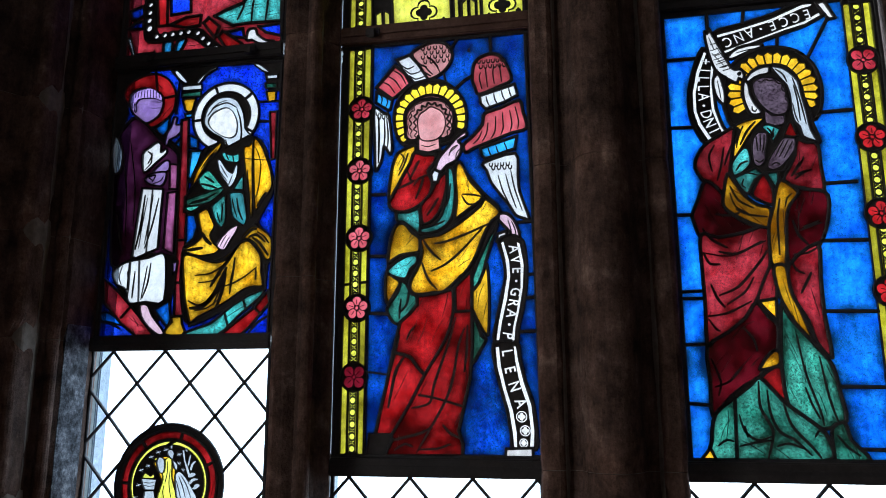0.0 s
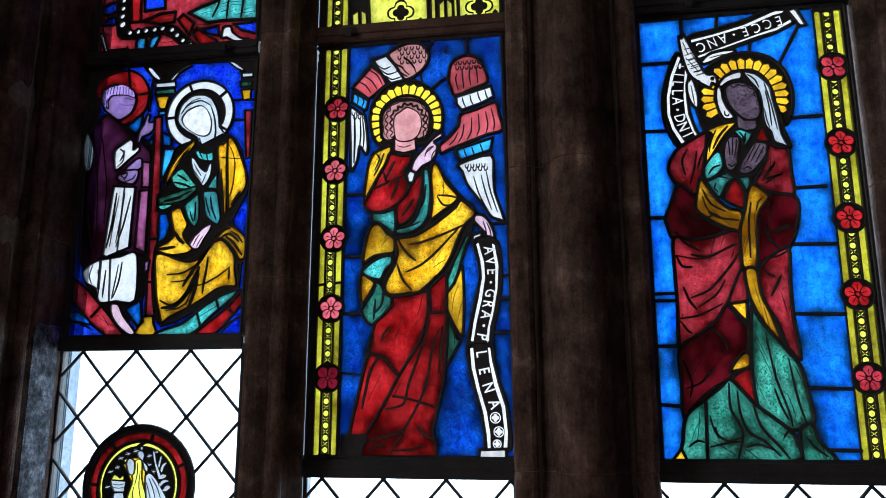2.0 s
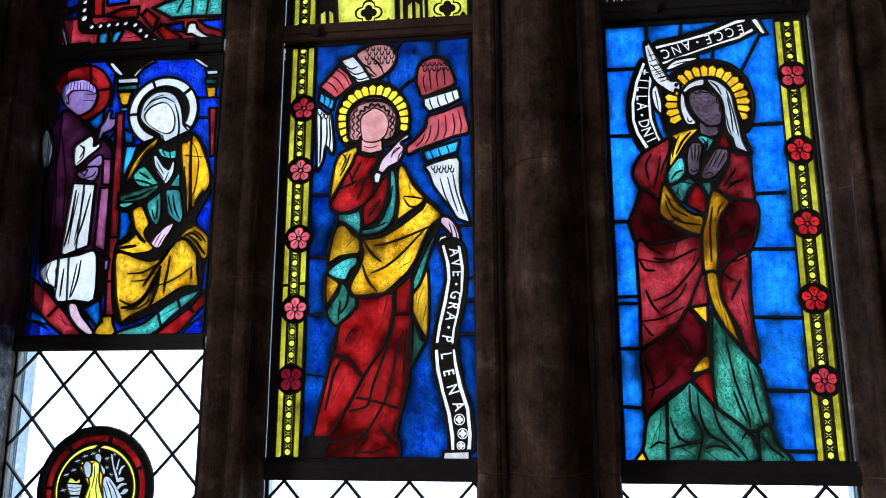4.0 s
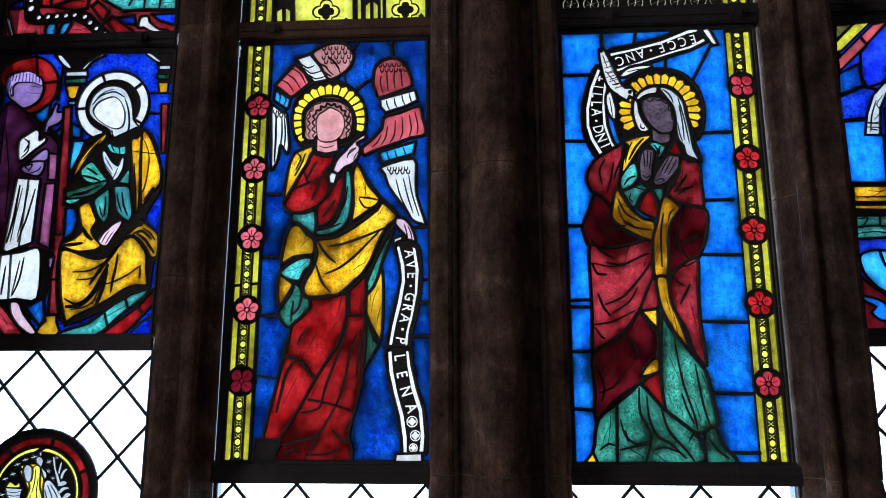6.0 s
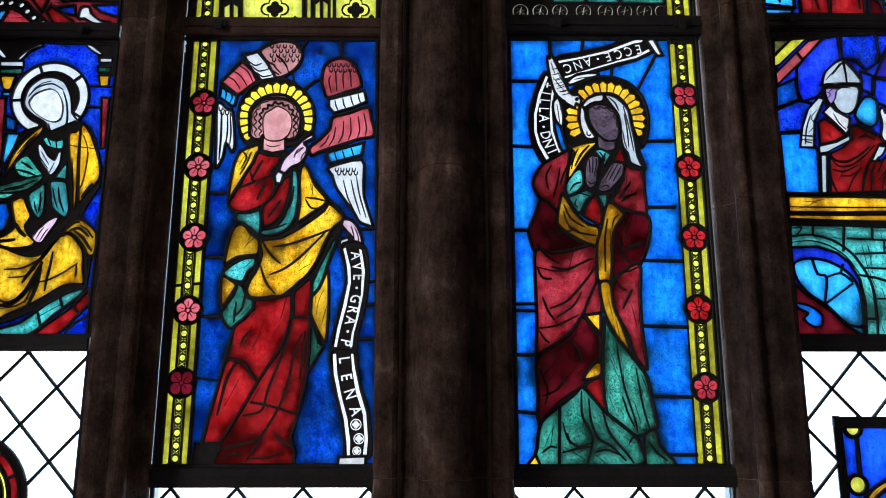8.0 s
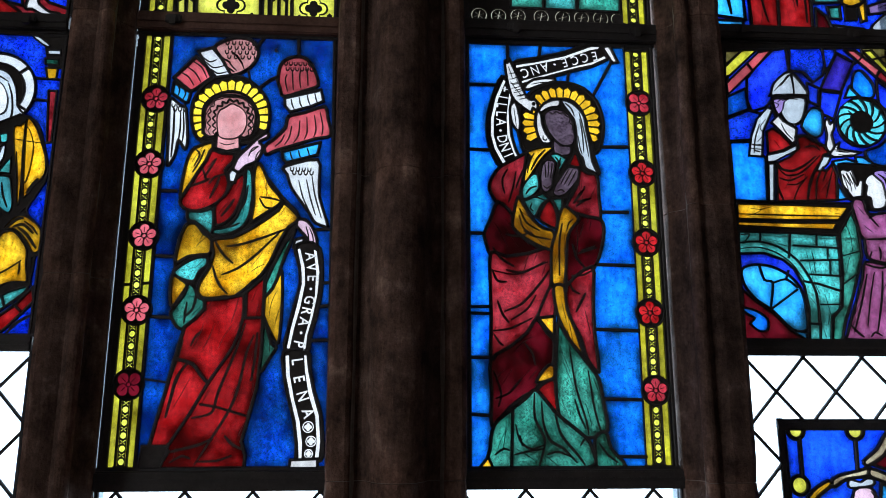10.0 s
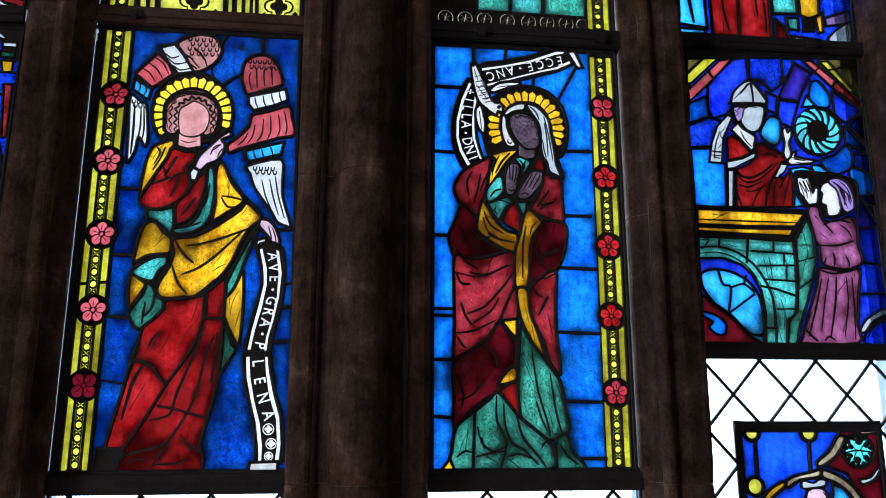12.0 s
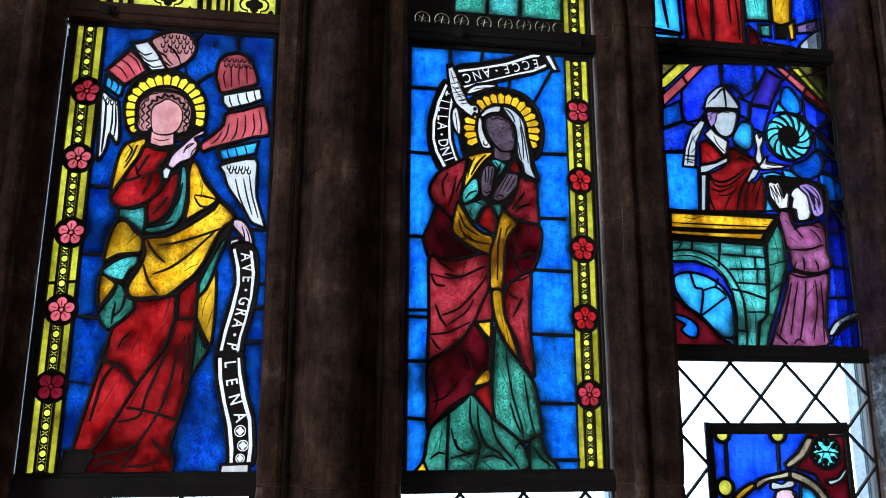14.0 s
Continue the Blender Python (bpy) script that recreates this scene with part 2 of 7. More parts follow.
def box_bm(a, b, bevel=0.0, bm=None):
    bm = bm or bmesh.new()
    made = bmesh.ops.create_cube(bm, size=1)["verts"]
    for v in made:
        v.co = Vector([a[i] + (v.co[i] + 0.5) * (b[i] - a[i]) for i in range(3)])
    if bevel:
        bmesh.ops.bevel(bm, geom=list({e for v in made for e in v.link_edges}), offset=bevel, segments=2, affect="EDGES")
    return bm


def wall_box(name, a, b, material, label, category="wall"):
    return tagged(part(name, box_bm(a, b), material), label, category, kind="structure")


# ---- glazing ----
from mathutils.geometry import delaunay_2d_cdt, intersect_point_tri_2d


def numbers(text):
    v = [float(s) for s in text.split()]
    return list(zip(v[::2], v[1::2]))


def rounded(pts, closed=True, times=3):
    """A flowing line through the points."""
    n, out = len(pts), []
    for i in range(n if closed else n - 1):
        if closed:
            p0, p1, p2, p3 = pts[i - 1], pts[i], pts[(i + 1) % n], pts[(i + 2) % n]
        else:
            p0, p1, p2, p3 = pts[max(i - 1, 0)], pts[i], pts[i + 1], pts[min(i + 2, n - 1)]
        for k in range(times):
            t = k / times
            out.append(tuple(p1[c] + 0.42 * t * (p2[c] - p0[c]) * (1 - t) ** 2 + t * t * (3 - 2 * t) * (p2[c] - p1[c]) - 0.42 * t * t * (1 - t) * (p3[c] - p1[c])
                             for c in (0, 1)))
    return out if closed else out + [pts[-1]]


class Cartoon:
    """The drawing of a leaded panel in centimetres: shapes cover those drawn before them, and leads run along every border."""

    def __init__(self, w, h, edge=1.2, washed=True):
        self.w, self.h, self.edge, self.washed = w, h, edge, washed
        self.shapes, self.polys, self.owner = [], [], []
        self.cuts, self.strokes, self.washes = [], [], []

    def add(self, colour, lead, polys, name="glass_piece"):
        self.shapes.append((colour, lead, name))
        for p in polys:
            self.polys.append(p)
            self.owner.append(len(self.shapes) - 1)

    def piece(self, colour, lead, text, flowing=False):
        p = numbers(text) if isinstance(text, str) else text
        self.add(colour, lead, [rounded(p) if flowing else p])

    def cut(self, lead, text):
        p = numbers(text) if isinstance(text, str) else text
        self.cuts.append((lead, len(self.shapes), rounded(p, False, 3) if len(p) > 2 else p))

    def stroke(self, width, text):
        p = numbers(text) if isinstance(text, str) else text
        self.strokes.append((width * 1.15, rounded(p, False, 4) if len(p) > 2 else p))

    def wash(self, u, v, r, amount):
        """A patch of enamel wash, thick in the middle."""
        self.washes.append((u, v, r, amount))

    def circle(self, u, v, r, n=20, a0=0.0, a1=360.0):
        k = n if abs(a1 - a0) >= 360 else n + 1
        return [(u + r * math.cos(radians(a0 + (a1 - a0) * i / n)), v + r * math.sin(radians(a0 + (a1 - a0) * i / n))) for i in range(k)]

    def disc(self, colour, u, v, r, lead=0.5):
        self.add(colour, lead, [self.circle(u, v, r)])

    def sector(self, u, v, r0, r1, a0, a1, n=8):
        return self.circle(u, v, r1, n, a0, a1) + self.circle(u, v, r0, n, a1, a0)

    def ring(self, colour, u, v, r, width=0.22):
        self.add(colour, 0, [self.sector(u, v, r - width, r, 0, 180), self.sector(u, v, r - width, r, 180, 360)])

    def annulus(self, colour, u, v, r0, r1, n, lead, start=0):
        for i in range(n):
            self.add(colour, lead, [self.sector(u, v, r0, r1, start + 360 * i / n, start + 360 * (i + 1) / n, max(4, 48 // n))])

    def foil(self, colour, u, v, r):
        self.add(colour, 0, [self.circle(u + 0.52 * r * math.cos(k * math.pi / 2), v + 0.52 * r * math.sin(k * math.pi / 2), 0.46 * r, 12) for k in range(4)] + [self.circle(u, v, 0.3 * r, 8)])

    def star(self, colour, u, v, r):
        ps = []
        for k in range(3):
            c, s = math.cos(k * math.pi / 3 + 0.3), math.sin(k * math.pi / 3 + 0.3)
            ps.append([(u + r * c - 0.09 * s, v + r * s + 0.09 * c), (u - r * c - 0.09 * s, v - r * s + 0.09 * c),
                       (u - r * c + 0.09 * s, v - r * s - 0.09 * c), (u + r * c + 0.09 * s, v + r * s - 0.09 * c)])
        self.add(colour, 0, ps)

    def halo(self, colour, u, v, r0, r1, n, a0, a1):
        """A ring of tiles with pointed outer ends."""
        step = (a1 - a0) / n
        for i in range(n):
            s, e = a0 + step * i + step * 0.045, a0 + step * (i + 1) - step * 0.045
            mid = (s + e) / 2
            p = self.circle(u, v, r0, 2, s, e) + [self.circle(u, v, r1 * 0.93, 1, e, e + 1)[0], self.circle(u, v, r1, 1, mid, mid + 1)[0],
                                                   self.circle(u, v, r1 * 0.93, 1, s, s + 1)[0]]
            self.add(colour, 0.16, [p])

    def wheel(self, colour, u, v, r0, r1, n):
        """A ring of slanting ribs."""
        for i in range(n):
            a, d = 360 * i / n, 360 / n * 0.88
            p = []
            for k in range(5):
                f = k / 4
                p.append(self.circle(u, v, r0 + (r1 - r0) * f, 1, a + 34 * f, a + 34 * f + 1)[0])
            for k in range(5):
                f = 1 - k / 4
                p.append(self.circle(u, v, r0 + (r1 - r0) * f, 1, a + d + 34 * f, a + d + 34 * f + 1)[0])
            self.add(colour, 0.3, [p])

    def scales(self, u0, v0, u1, v1, nx, ny):
        for j in range(ny):
            for i in range(nx):
                u = u0 + (u1 - u0) * (i + 0.5 + 0.4 * (j % 2)) / nx
                v = v0 + (v1 - v0) * (j + 0.5) / ny
                self.stroke(0.3, [(u - 0.36, v + 0.5), (u - 0.3, v - 0.15), (u, v - 0.42), (u + 0.3, v - 0.15), (u + 0.36, v + 0.5)])

    def text(self, colour, letters, size, text):
        way = [Vector(p) for p in numbers(text)]
        run = [0.0]
        for p, q in zip(way, way[1:]):
            run.append(run[-1] + (q - p).length)
        at = []
        for i in range(len(letters)):
            d = run[-1] * i / (len(letters) - 1)
            k = min(max(j for j in range(len(run)) if run[j] <= d + 1e-6), len(way) - 2)
            p = way[k].lerp(way[k + 1], (d - run[k]) / (run[k + 1] - run[k]))
            at.append((p.x, p.y))
        polys = []
        for i, ch in enumerate(letters):
            (ax, ay), (bx, by) = at[max(0, i - 1)], at[min(len(at) - 1, i + 1)]
            turn = math.atan2(by - ay, bx - ax)
            u, v = at[i]
            if ch == "·":
                polys.append(self.circle(u, v, 0.32, 8))
                continue
            cu = bpy.data.curves.new("letter", "FONT")
            cu.body, cu.size, cu.align_x, cu.align_y, cu.resolution_u, cu.offset = ch, size * 1.6, "CENTER", "CENTER", 2, 0.06
            ob = bpy.data.objects.new("letter", cu)
            scene.collection.objects.link(ob)
            me = ob.evaluated_get(bpy.context.evaluated_depsgraph_get()).to_mesh()
            c, s = math.cos(turn), math.sin(turn)
            for f in me.polygons:
                q = [me.vertices[k].co for k in f.vertices]
                polys.append([(u + 0.8 * p.x * c - p.y * s, v + 0.8 * p.x * s + p.y * c) for p in q])
            bpy.data.objects.remove(ob)
            bpy.data.curves.remove(cu)
        self.add(colour, 0, polys, "letter")

    def border(self, u0, u1, v0, v1, flowers, breaks=()):
        """A strip of yellow fillets round a dark band with beads and crosses, set with five-petalled flowers."""
        wd = u1 - u0
        self.add("paint", 0.9, [[(u0, v0), (u1, v0), (u1, v1), (u0, v1)]])
        for a, b in ((0.0, 0.27), (0.70, 1.0)):
            self.add("olive", 0.4, [[(u0 + a * wd, v0), (u0 + b * wd, v0), (u0 + b * wd, v1), (u0 + a * wd, v1)]])
        for f in (0.33, 0.62):
            x = u0 + f * wd
            self.add("olive", 0, [[(x, v0), (x + 0.12, v0), (x + 0.12, v1), (x, v1)]])
        c = u0 + 0.485 * wd
        v, k = v0 + 1.2, 0
        while v < v1 - 0.8:
            if k % 2 == 0:
                self.add("lemon", 0, [self.circle(c, v, 0.64, 10)])
            else:
                arms = []
                for k in range(4):
                    c1, s1 = math.cos(0.75 + k * math.pi / 2), math.sin(0.75 + k * math.pi / 2)
                    arms.append([(c + 0.08 * c1 - 0.08 * s1, v + 0.08 * s1 + 0.08 * c1), (c + 0.08 * c1 + 0.08 * s1, v + 0.08 * s1 - 0.08 * c1),
                                 (c + 0.78 * c1 + 0.09 * s1, v + 0.62 * s1 - 0.09 * c1), (c + 0.78 * c1 - 0.09 * s1, v + 0.62 * s1 + 0.09 * c1)])
                self.add("lemon", 0, arms)
            v += 1.3
            k += 1
        for b in breaks:
            self.cut(0.7, [(u0, b), (u1, b + 0.5)])
        for cu, cv, colour, n in flowers:
            self.add("paint", 0.5, [self.circle(cu, cv, 3.15, 24)])
            for k in range(n):
                a = radians(90 + 360 / n * (k + (0.5 if n == 4 else 0)))
                u, v = cu + 1.58 * math.cos(a), cv + 1.58 * math.sin(a)
                r = 1.12 if n == 5 else 1.3
                p = [(u + r * math.cos(t) * (1 if math.cos(t - a) > 0 else 0.9), v + r * math.sin(t)) for t in [2 * math.pi * q / 12 for q in range(12)]]
                self.add(colour, 0.2, [p])
            self.add(colour, 0.2, [self.circle(cu, cv, 0.5, 10)])
            for k in range(n):
                a = radians(90 + 360 / n * (k + (0.5 if n == 4 else 0)))
                self.stroke(0.14, [(cu + 0.8 * math.cos(a), cv + 0.8 * math.sin(a)), (cu + 1.9 * math.cos(a), cv + 1.9 * math.sin(a))])


def glaze(thing, a, depth=0.0015, proud=0.0045):
    """Cut the drawing into glass pieces, and lay leads and painted lines."""
    verts, edges, faces, width = [], [], [], []
    limit = []
    for lead, before, line in a.cuts:
        for p, q in zip(line, line[1:]):
            limit.append(before)
            edges.append((len(verts), len(verts) + 1))
            verts += [Vector(p), Vector(q)]
            width.append(lead)
    lim = lambda p: Vector((min(max(p[0], 0), a.w), min(max(p[1], 0), a.h)))
    ground = [(0, 0), (a.w, 0), (a.w, a.h), (0, a.h)]
    kept = []
    for poly, who in zip([ground] + a.polys, [-1] + a.owner):
        poly = [lim(p) for p in poly]
        area = sum(p.x * q.y - q.x * p.y for p, q in zip(poly, poly[1:] + poly[:1]))
        if abs(area) < 0.004:
            continue
        if area < 0:
            poly.reverse()
        kept.append(who)
        faces.append(list(range(len(verts), len(verts) + len(poly))))
        verts += poly
    if a.washed:
        rng = random.Random(int(a.w * 10))
        step = 0.85
        verts += [Vector(((i + 0.5 + rng.uniform(-0.3, 0.3)) * step, (j + 0.5 + rng.uniform(-0.3, 0.3)) * step))
                  for i in range(int(a.w / step)) for j in range(int(a.h / step))]
    vs, es, fs, _, oe, of = delaunay_2d_cdt(verts, edges, faces, 1, 1e-4)
    top = [max((kept[k] for k in o), default=-1) for o in of]
    cutw = {}
    for e, o in zip(es, oe):
        k = [i for i in o if i < len(edges)]
        if k:
            cutw[tuple(sorted(e))] = (max(width[i] for i in k), max(limit[i] for i in k))
    by_edge = {}
    for i, f in enumerate(fs):
        for p, q in zip(f, f[1:] + f[:1]):
            by_edge.setdefault((min(p, q), max(p, q)), []).append(i)
    leads, inner, link = [], {}, {i: [] for i in range(len(fs))}
    for e, two in by_edge.items():
        if len(two) == 1:
            if a.edge and (top[two[0]] < 0 or a.shapes[top[two[0]]][0] != "void"):
                leads.append((e, a.edge))
                inner[e] = sum((vs[k] for k in fs[two[0]]), Vector((0, 0))) / 3
            continue
        s, t = top[two[0]], top[two[1]]
        if s != t:
            hi = max(s, t)
            if a.shapes[hi][1] > 0:
                leads.append((e, a.shapes[hi][1]))
        elif e in cutw and 0 <= s < cutw[e][1] and a.shapes[s][0] not in ("paint", "void") and a.shapes[s][1] > 0:
            leads.append((e, cutw[e][0]))
        else:
            link[two[0]].append(two[1])
            link[two[1]].append(two[0])
    patches, pieces = [], []
    seen, small = [False] * len(fs), {}
    for i in range(len(fs)):
        if seen[i]:
            continue
        group, stack = [], [i]
        seen[i] = True
        while stack:
            k = stack.pop()
            group.append(k)
            for n in link[k]:
                if not seen[n]:
                    seen[n] = True
                    stack.append(n)
        if top[i] < 0:
            colour, lead, name = "paint", 1, "glass_piece"
        else:
            colour, lead, name = a.shapes[top[i]]
        if colour == "void":
            continue
        tris = [fs[k] for k in group]
        if colour in BRUSHED and lead > 0.5:
            patches.append(tris)
        if lead == 0 and name != "letter":
            small.setdefault(colour, []).extend(tris)
        else:
            pieces.append((name if colour != "paint" else "painted_ground", tris, colour, lead))
    hatch(a, vs, fs, patches)
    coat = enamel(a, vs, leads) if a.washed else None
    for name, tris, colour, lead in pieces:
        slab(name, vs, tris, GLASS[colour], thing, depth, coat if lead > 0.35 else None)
    for colour, tris in small.items():
        tagged(slab("painted_ornament", vs, tris, GLASS[colour], thing, depth), kind="stuff")
    lv, lf = [], []
    for e, w in leads:
        p, q = vs[e[0]], vs[e[1]]
        d = q - p
        if d.length < 1e-5:
            continue
        d.normalize()
        n = Vector((-d.y, d.x)) * w * (0.5 if e in inner else 0.44)
        p, q = p - d * w * 0.28, q + d * w * 0.28
        if e in inner:
            shift = n if n.dot(inner[e] - (p + q) * 0.5) > 0 else -n
            p, q = p + shift, q + shift
        b = len(lv)
        hgt = proud * (0.55 + 0.45 * min(w, 1.0)) + 0.0004 * ((b * 7) % 5) / 5
        for c in (p, q):
            for f, y in ((-1, -hgt * 0.45), (-0.55, -hgt), (0.55, -hgt), (1, -hgt * 0.45), (1, hgt * 0.45), (0.55, hgt), (-0.55, hgt), (-1, hgt * 0.45)):
                lv.append(((c.x + n.x * f) / 100, y, (c.y + n.y * f) / 100))
        for k in range(8):
            lf.append((b + k, b + (k + 1) % 8, b + 8 + (k + 1) % 8, b + 8 + k))
        lf += [tuple(range(b + 7, b - 1, -1)), tuple(range(b + 8, b + 16))]
    if lf:
        tagged(mesh_object("lead_came", lv, lf, LEAD, thing), "dark grey lead cames")
    for w, line in a.strokes:
        sv, sf = [], []
        line = [Vector(p) for p in line]
        n = len(line)
        for i, p in enumerate(line):
            d = (line[min(i + 1, n - 1)] - line[max(i - 1, 0)]).normalized()
            h = w * 0.5 * (0.3 + 0.7 * math.sin(math.pi * (i + 0.5) / n) ** 0.6)
            o = Vector((-d.y, d.x)) * h
            for y in (-depth - 0.0009, -depth - 0.0002):
                sv += [((p.x + o.x) / 100, y, (p.y + o.y) / 100), ((p.x - o.x) / 100, y, (p.y - o.y) / 100)]
            if i:
                b = len(sv) - 8
                sf += [(b, b + 1, b + 5, b + 4), (b + 2, b + 6, b + 7, b + 3), (b, b + 4, b + 6, b + 2), (b + 1, b + 3, b + 7, b + 5)]
        mesh_object("painted_line", sv, sf, GLASS["paint"], thing)


BRUSHED = ("red", "crimson", "ruby", "yellow", "amber", "green", "teal", "mauve", "plum")


def hatch(a, vs, fs, patches):
    """Fine brush lines along the length of the larger drapery pieces."""
    rng = random.Random(len(patches))
    for tris in patches:
        area, c = 0.0, Vector((0, 0))
        for t in tris:
            p, q, r = (vs[k] for k in t)
            w = abs((q - p).cross(r - p)) / 2
            area += w
            c += (p + q + r) / 3 * w
        if area < 14:
            continue
        c /= area
        xx = xy = yy = 0.0
        for t in tris:
            p, q, r = (vs[k] for k in t)
            w = abs((q - p).cross(r - p)) / 2
            d = (p + q + r) / 3 - c
            xx, xy, yy = xx + w * d.x * d.x, xy + w * d.x * d.y, yy + w * d.y * d.y
        turn = 0.5 * math.atan2(2 * xy, xx - yy)
        inside = lambda p: any(intersect_point_tri_2d(p, vs[t[0]], vs[t[1]], vs[t[2]]) for t in tris)
        for _ in range(int(min(9, 2 + area / 22))):
            t = rng.choice(tris)
            p = (vs[t[0]] + vs[t[1]] + vs[t[2]]) / 3
            b = turn + rng.uniform(-0.14, 0.14)
            bend = rng.uniform(-0.09, 0.09)
            line = []
            for k in range(rng.randint(4, 9)):
                p = p + Vector((math.cos(b), math.sin(b))) * 0.85
                b += bend
                if not inside(p):
                    break
                line.append((p.x, p.y))
            if len(line) > 2:
                a.stroke(rng.uniform(0.07, 0.14), line)


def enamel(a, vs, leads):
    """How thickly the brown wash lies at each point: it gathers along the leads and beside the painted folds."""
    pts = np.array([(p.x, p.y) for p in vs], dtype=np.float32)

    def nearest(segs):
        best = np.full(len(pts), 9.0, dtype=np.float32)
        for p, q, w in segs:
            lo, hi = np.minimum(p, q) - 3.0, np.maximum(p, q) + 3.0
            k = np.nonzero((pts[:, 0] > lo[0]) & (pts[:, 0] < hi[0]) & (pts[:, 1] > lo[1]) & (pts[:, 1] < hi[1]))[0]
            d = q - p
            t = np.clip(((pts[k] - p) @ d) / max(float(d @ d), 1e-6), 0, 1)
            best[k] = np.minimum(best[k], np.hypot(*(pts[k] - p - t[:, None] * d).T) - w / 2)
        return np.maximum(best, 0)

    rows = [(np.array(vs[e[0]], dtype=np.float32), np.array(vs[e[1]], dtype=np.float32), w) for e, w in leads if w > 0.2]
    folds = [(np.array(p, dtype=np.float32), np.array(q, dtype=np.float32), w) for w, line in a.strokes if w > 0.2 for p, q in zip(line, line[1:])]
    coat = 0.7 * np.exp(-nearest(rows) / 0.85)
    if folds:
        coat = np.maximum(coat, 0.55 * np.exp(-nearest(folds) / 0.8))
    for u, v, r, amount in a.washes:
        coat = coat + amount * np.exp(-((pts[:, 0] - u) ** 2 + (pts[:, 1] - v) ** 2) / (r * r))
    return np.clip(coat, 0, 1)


def slab(name, vs, tris, material, thing, depth, coat=None):
    used, pts = {}, []
    for t in tris:
        for k in t:
            if k not in used:
                used[k] = len(pts)
                pts.append(vs[k])
    n = len(pts)
    verts = [(p.x / 100, -depth, p.y / 100) for p in pts] + [(p.x / 100, depth, p.y / 100) for p in pts]
    faces, rim = [], set()
    for t in tris:
        f = [used[k] for k in t]
        faces.append(tuple(f))
        faces.append(tuple(k + n for k in reversed(f)))
        for p, q in zip(f, f[1:] + f[:1]):
            if (q, p) in rim:
                rim.remove((q, p))
            else:
                rim.add((p, q))
    faces += [(q, p, p + n, q + n) for p, q in sorted(rim)]
    ob = mesh_object(name, verts, faces, material, thing)
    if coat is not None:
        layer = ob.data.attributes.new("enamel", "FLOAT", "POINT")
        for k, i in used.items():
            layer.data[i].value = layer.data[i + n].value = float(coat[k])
    return ob


def leaded_panel(name, x, z, drawing, label, category="stained glass", group="", y=0.0):
    thing = new(name)
    thing.location = (x, y, z)
    tagged(thing, label, category, group)
    glaze(thing, drawing)
    return thing


# ---- structure: stone window, room ----
def weathered(profile, z0, z1, parent, name="stone_block", rough=0.0016, closed=True, material=None):
    """A block of moulded stone: the profile in plan, drawn upward, with worn, uneven arrises."""
    rows = max(2, int((z1 - z0) / 0.035))
    n = len(profile)
    verts, faces = [], []
    for r in range(rows + 1):
        z = z0 + (z1 - z0) * r / rows
        pull = 0.0025 if r in (0, rows) else 0.0
        for i, (x, y) in enumerate(profile):
            d = noise.noise_vector(Vector((x * 14, y * 14, z * 9))) * rough + noise.noise_vector(Vector((x * 50, y * 50, z * 40))) * rough * 0.4
            cx, cy = profile[n // 2]
            s = pull / max(0.02, math.hypot(x - cx, y - cy) + 0.02)
            verts.append((x + d.x + (0 if y > 0 else (sum(p[0] for p in profile) / n - x) * s), y + d.y + (pull if y < -0.03 else 0), z))
    for r in range(rows):
        for i in range(n):
            j = (i + 1) % n
            faces.append((r * n + i, r * n + j, (r + 1) * n + j, (r + 1) * n + i))
    faces.append(tuple(reversed(range(n))))
    faces.append(tuple(range(rows * n, rows * n + n)))
    return mesh_object(name, verts, faces, material or STONE, parent)


def dense(profile, step=0.012):
    out = []
    for (ax, ay), (bx, by) in zip(profile, profile[1:] + profile[:1]):
        k = max(1, int(min(math.hypot(bx - ax, by - ay) / step, 12)))
        out += [(ax + (bx - ax) * i / k, ay + (by - ay) * i / k) for i in range(k)]
    return out


def stone_shaft(name, profile, joints, label, material=None):
    thing = tagged(new(name), label, "mullion", kind="structure")
    p = dense(profile)
    for a, b in zip(joints, joints[1:]):
        weathered(p, a + 0.0008, b - 0.0008, thing, material=material)
    mid_x = sum(x for x, _ in profile) / len(profile)
    core = [(mid_x + (x - mid_x) * 0.94, y * 0.9 if y > 0 else y * 0.93) for x, y in profile]
    weathered(core, joints[0], joints[-1], thing, "mortar_core", 0.0, material=MORTAR)
    return thing


SILL, HEAD = 0.80, 2.95
arc = lambda cx, cy, r, a0, a1, n: [(cx + r * math.cos(radians(a0 + (a1 - a0) * i / n)), cy + r * math.sin(radians(a0 + (a1 - a0) * i / n))) for i in range(n + 1)]

side = [(0.675, 0.075), (0.634, 0.022), (0.630, 0.012), (0.630, -0.018), (0.638, -0.028), (0.652, -0.044), (0.658, -0.060), (0.651, -0.074)] + arc(0.661, -0.091, 0.015, 140, 320, 8) + \
       [(0.682, -0.094), (0.704, -0.101), (0.742, -0.100), (0.753, -0.094), (0.757, -0.080), (0.752, -0.064), (0.760, -0.046), (0.773, -0.028), (0.782, -0.018), (0.782, 0.012), (0.778, 0.022), (0.730, 0.075)]
stone_shaft("mullion_east", side, [SILL, 1.28, 1.86, 2.31, HEAD], "slim dark brown sandstone mullion with a roll moulding")
recessed = [(0.690, 0.075), (0.655, 0.022), (0.652, -0.004), (0.630, -0.006)] + [(x - 0.014 if x > 0.71 else x, y) for x, y in side[3:]]
stone_shaft("mullion_west", [(0.0503 - x, y) for x, y in reversed(recessed)], [SILL, 1.13, 1.69, 2.27, HEAD], "slim dark brown sandstone mullion with worn edges")
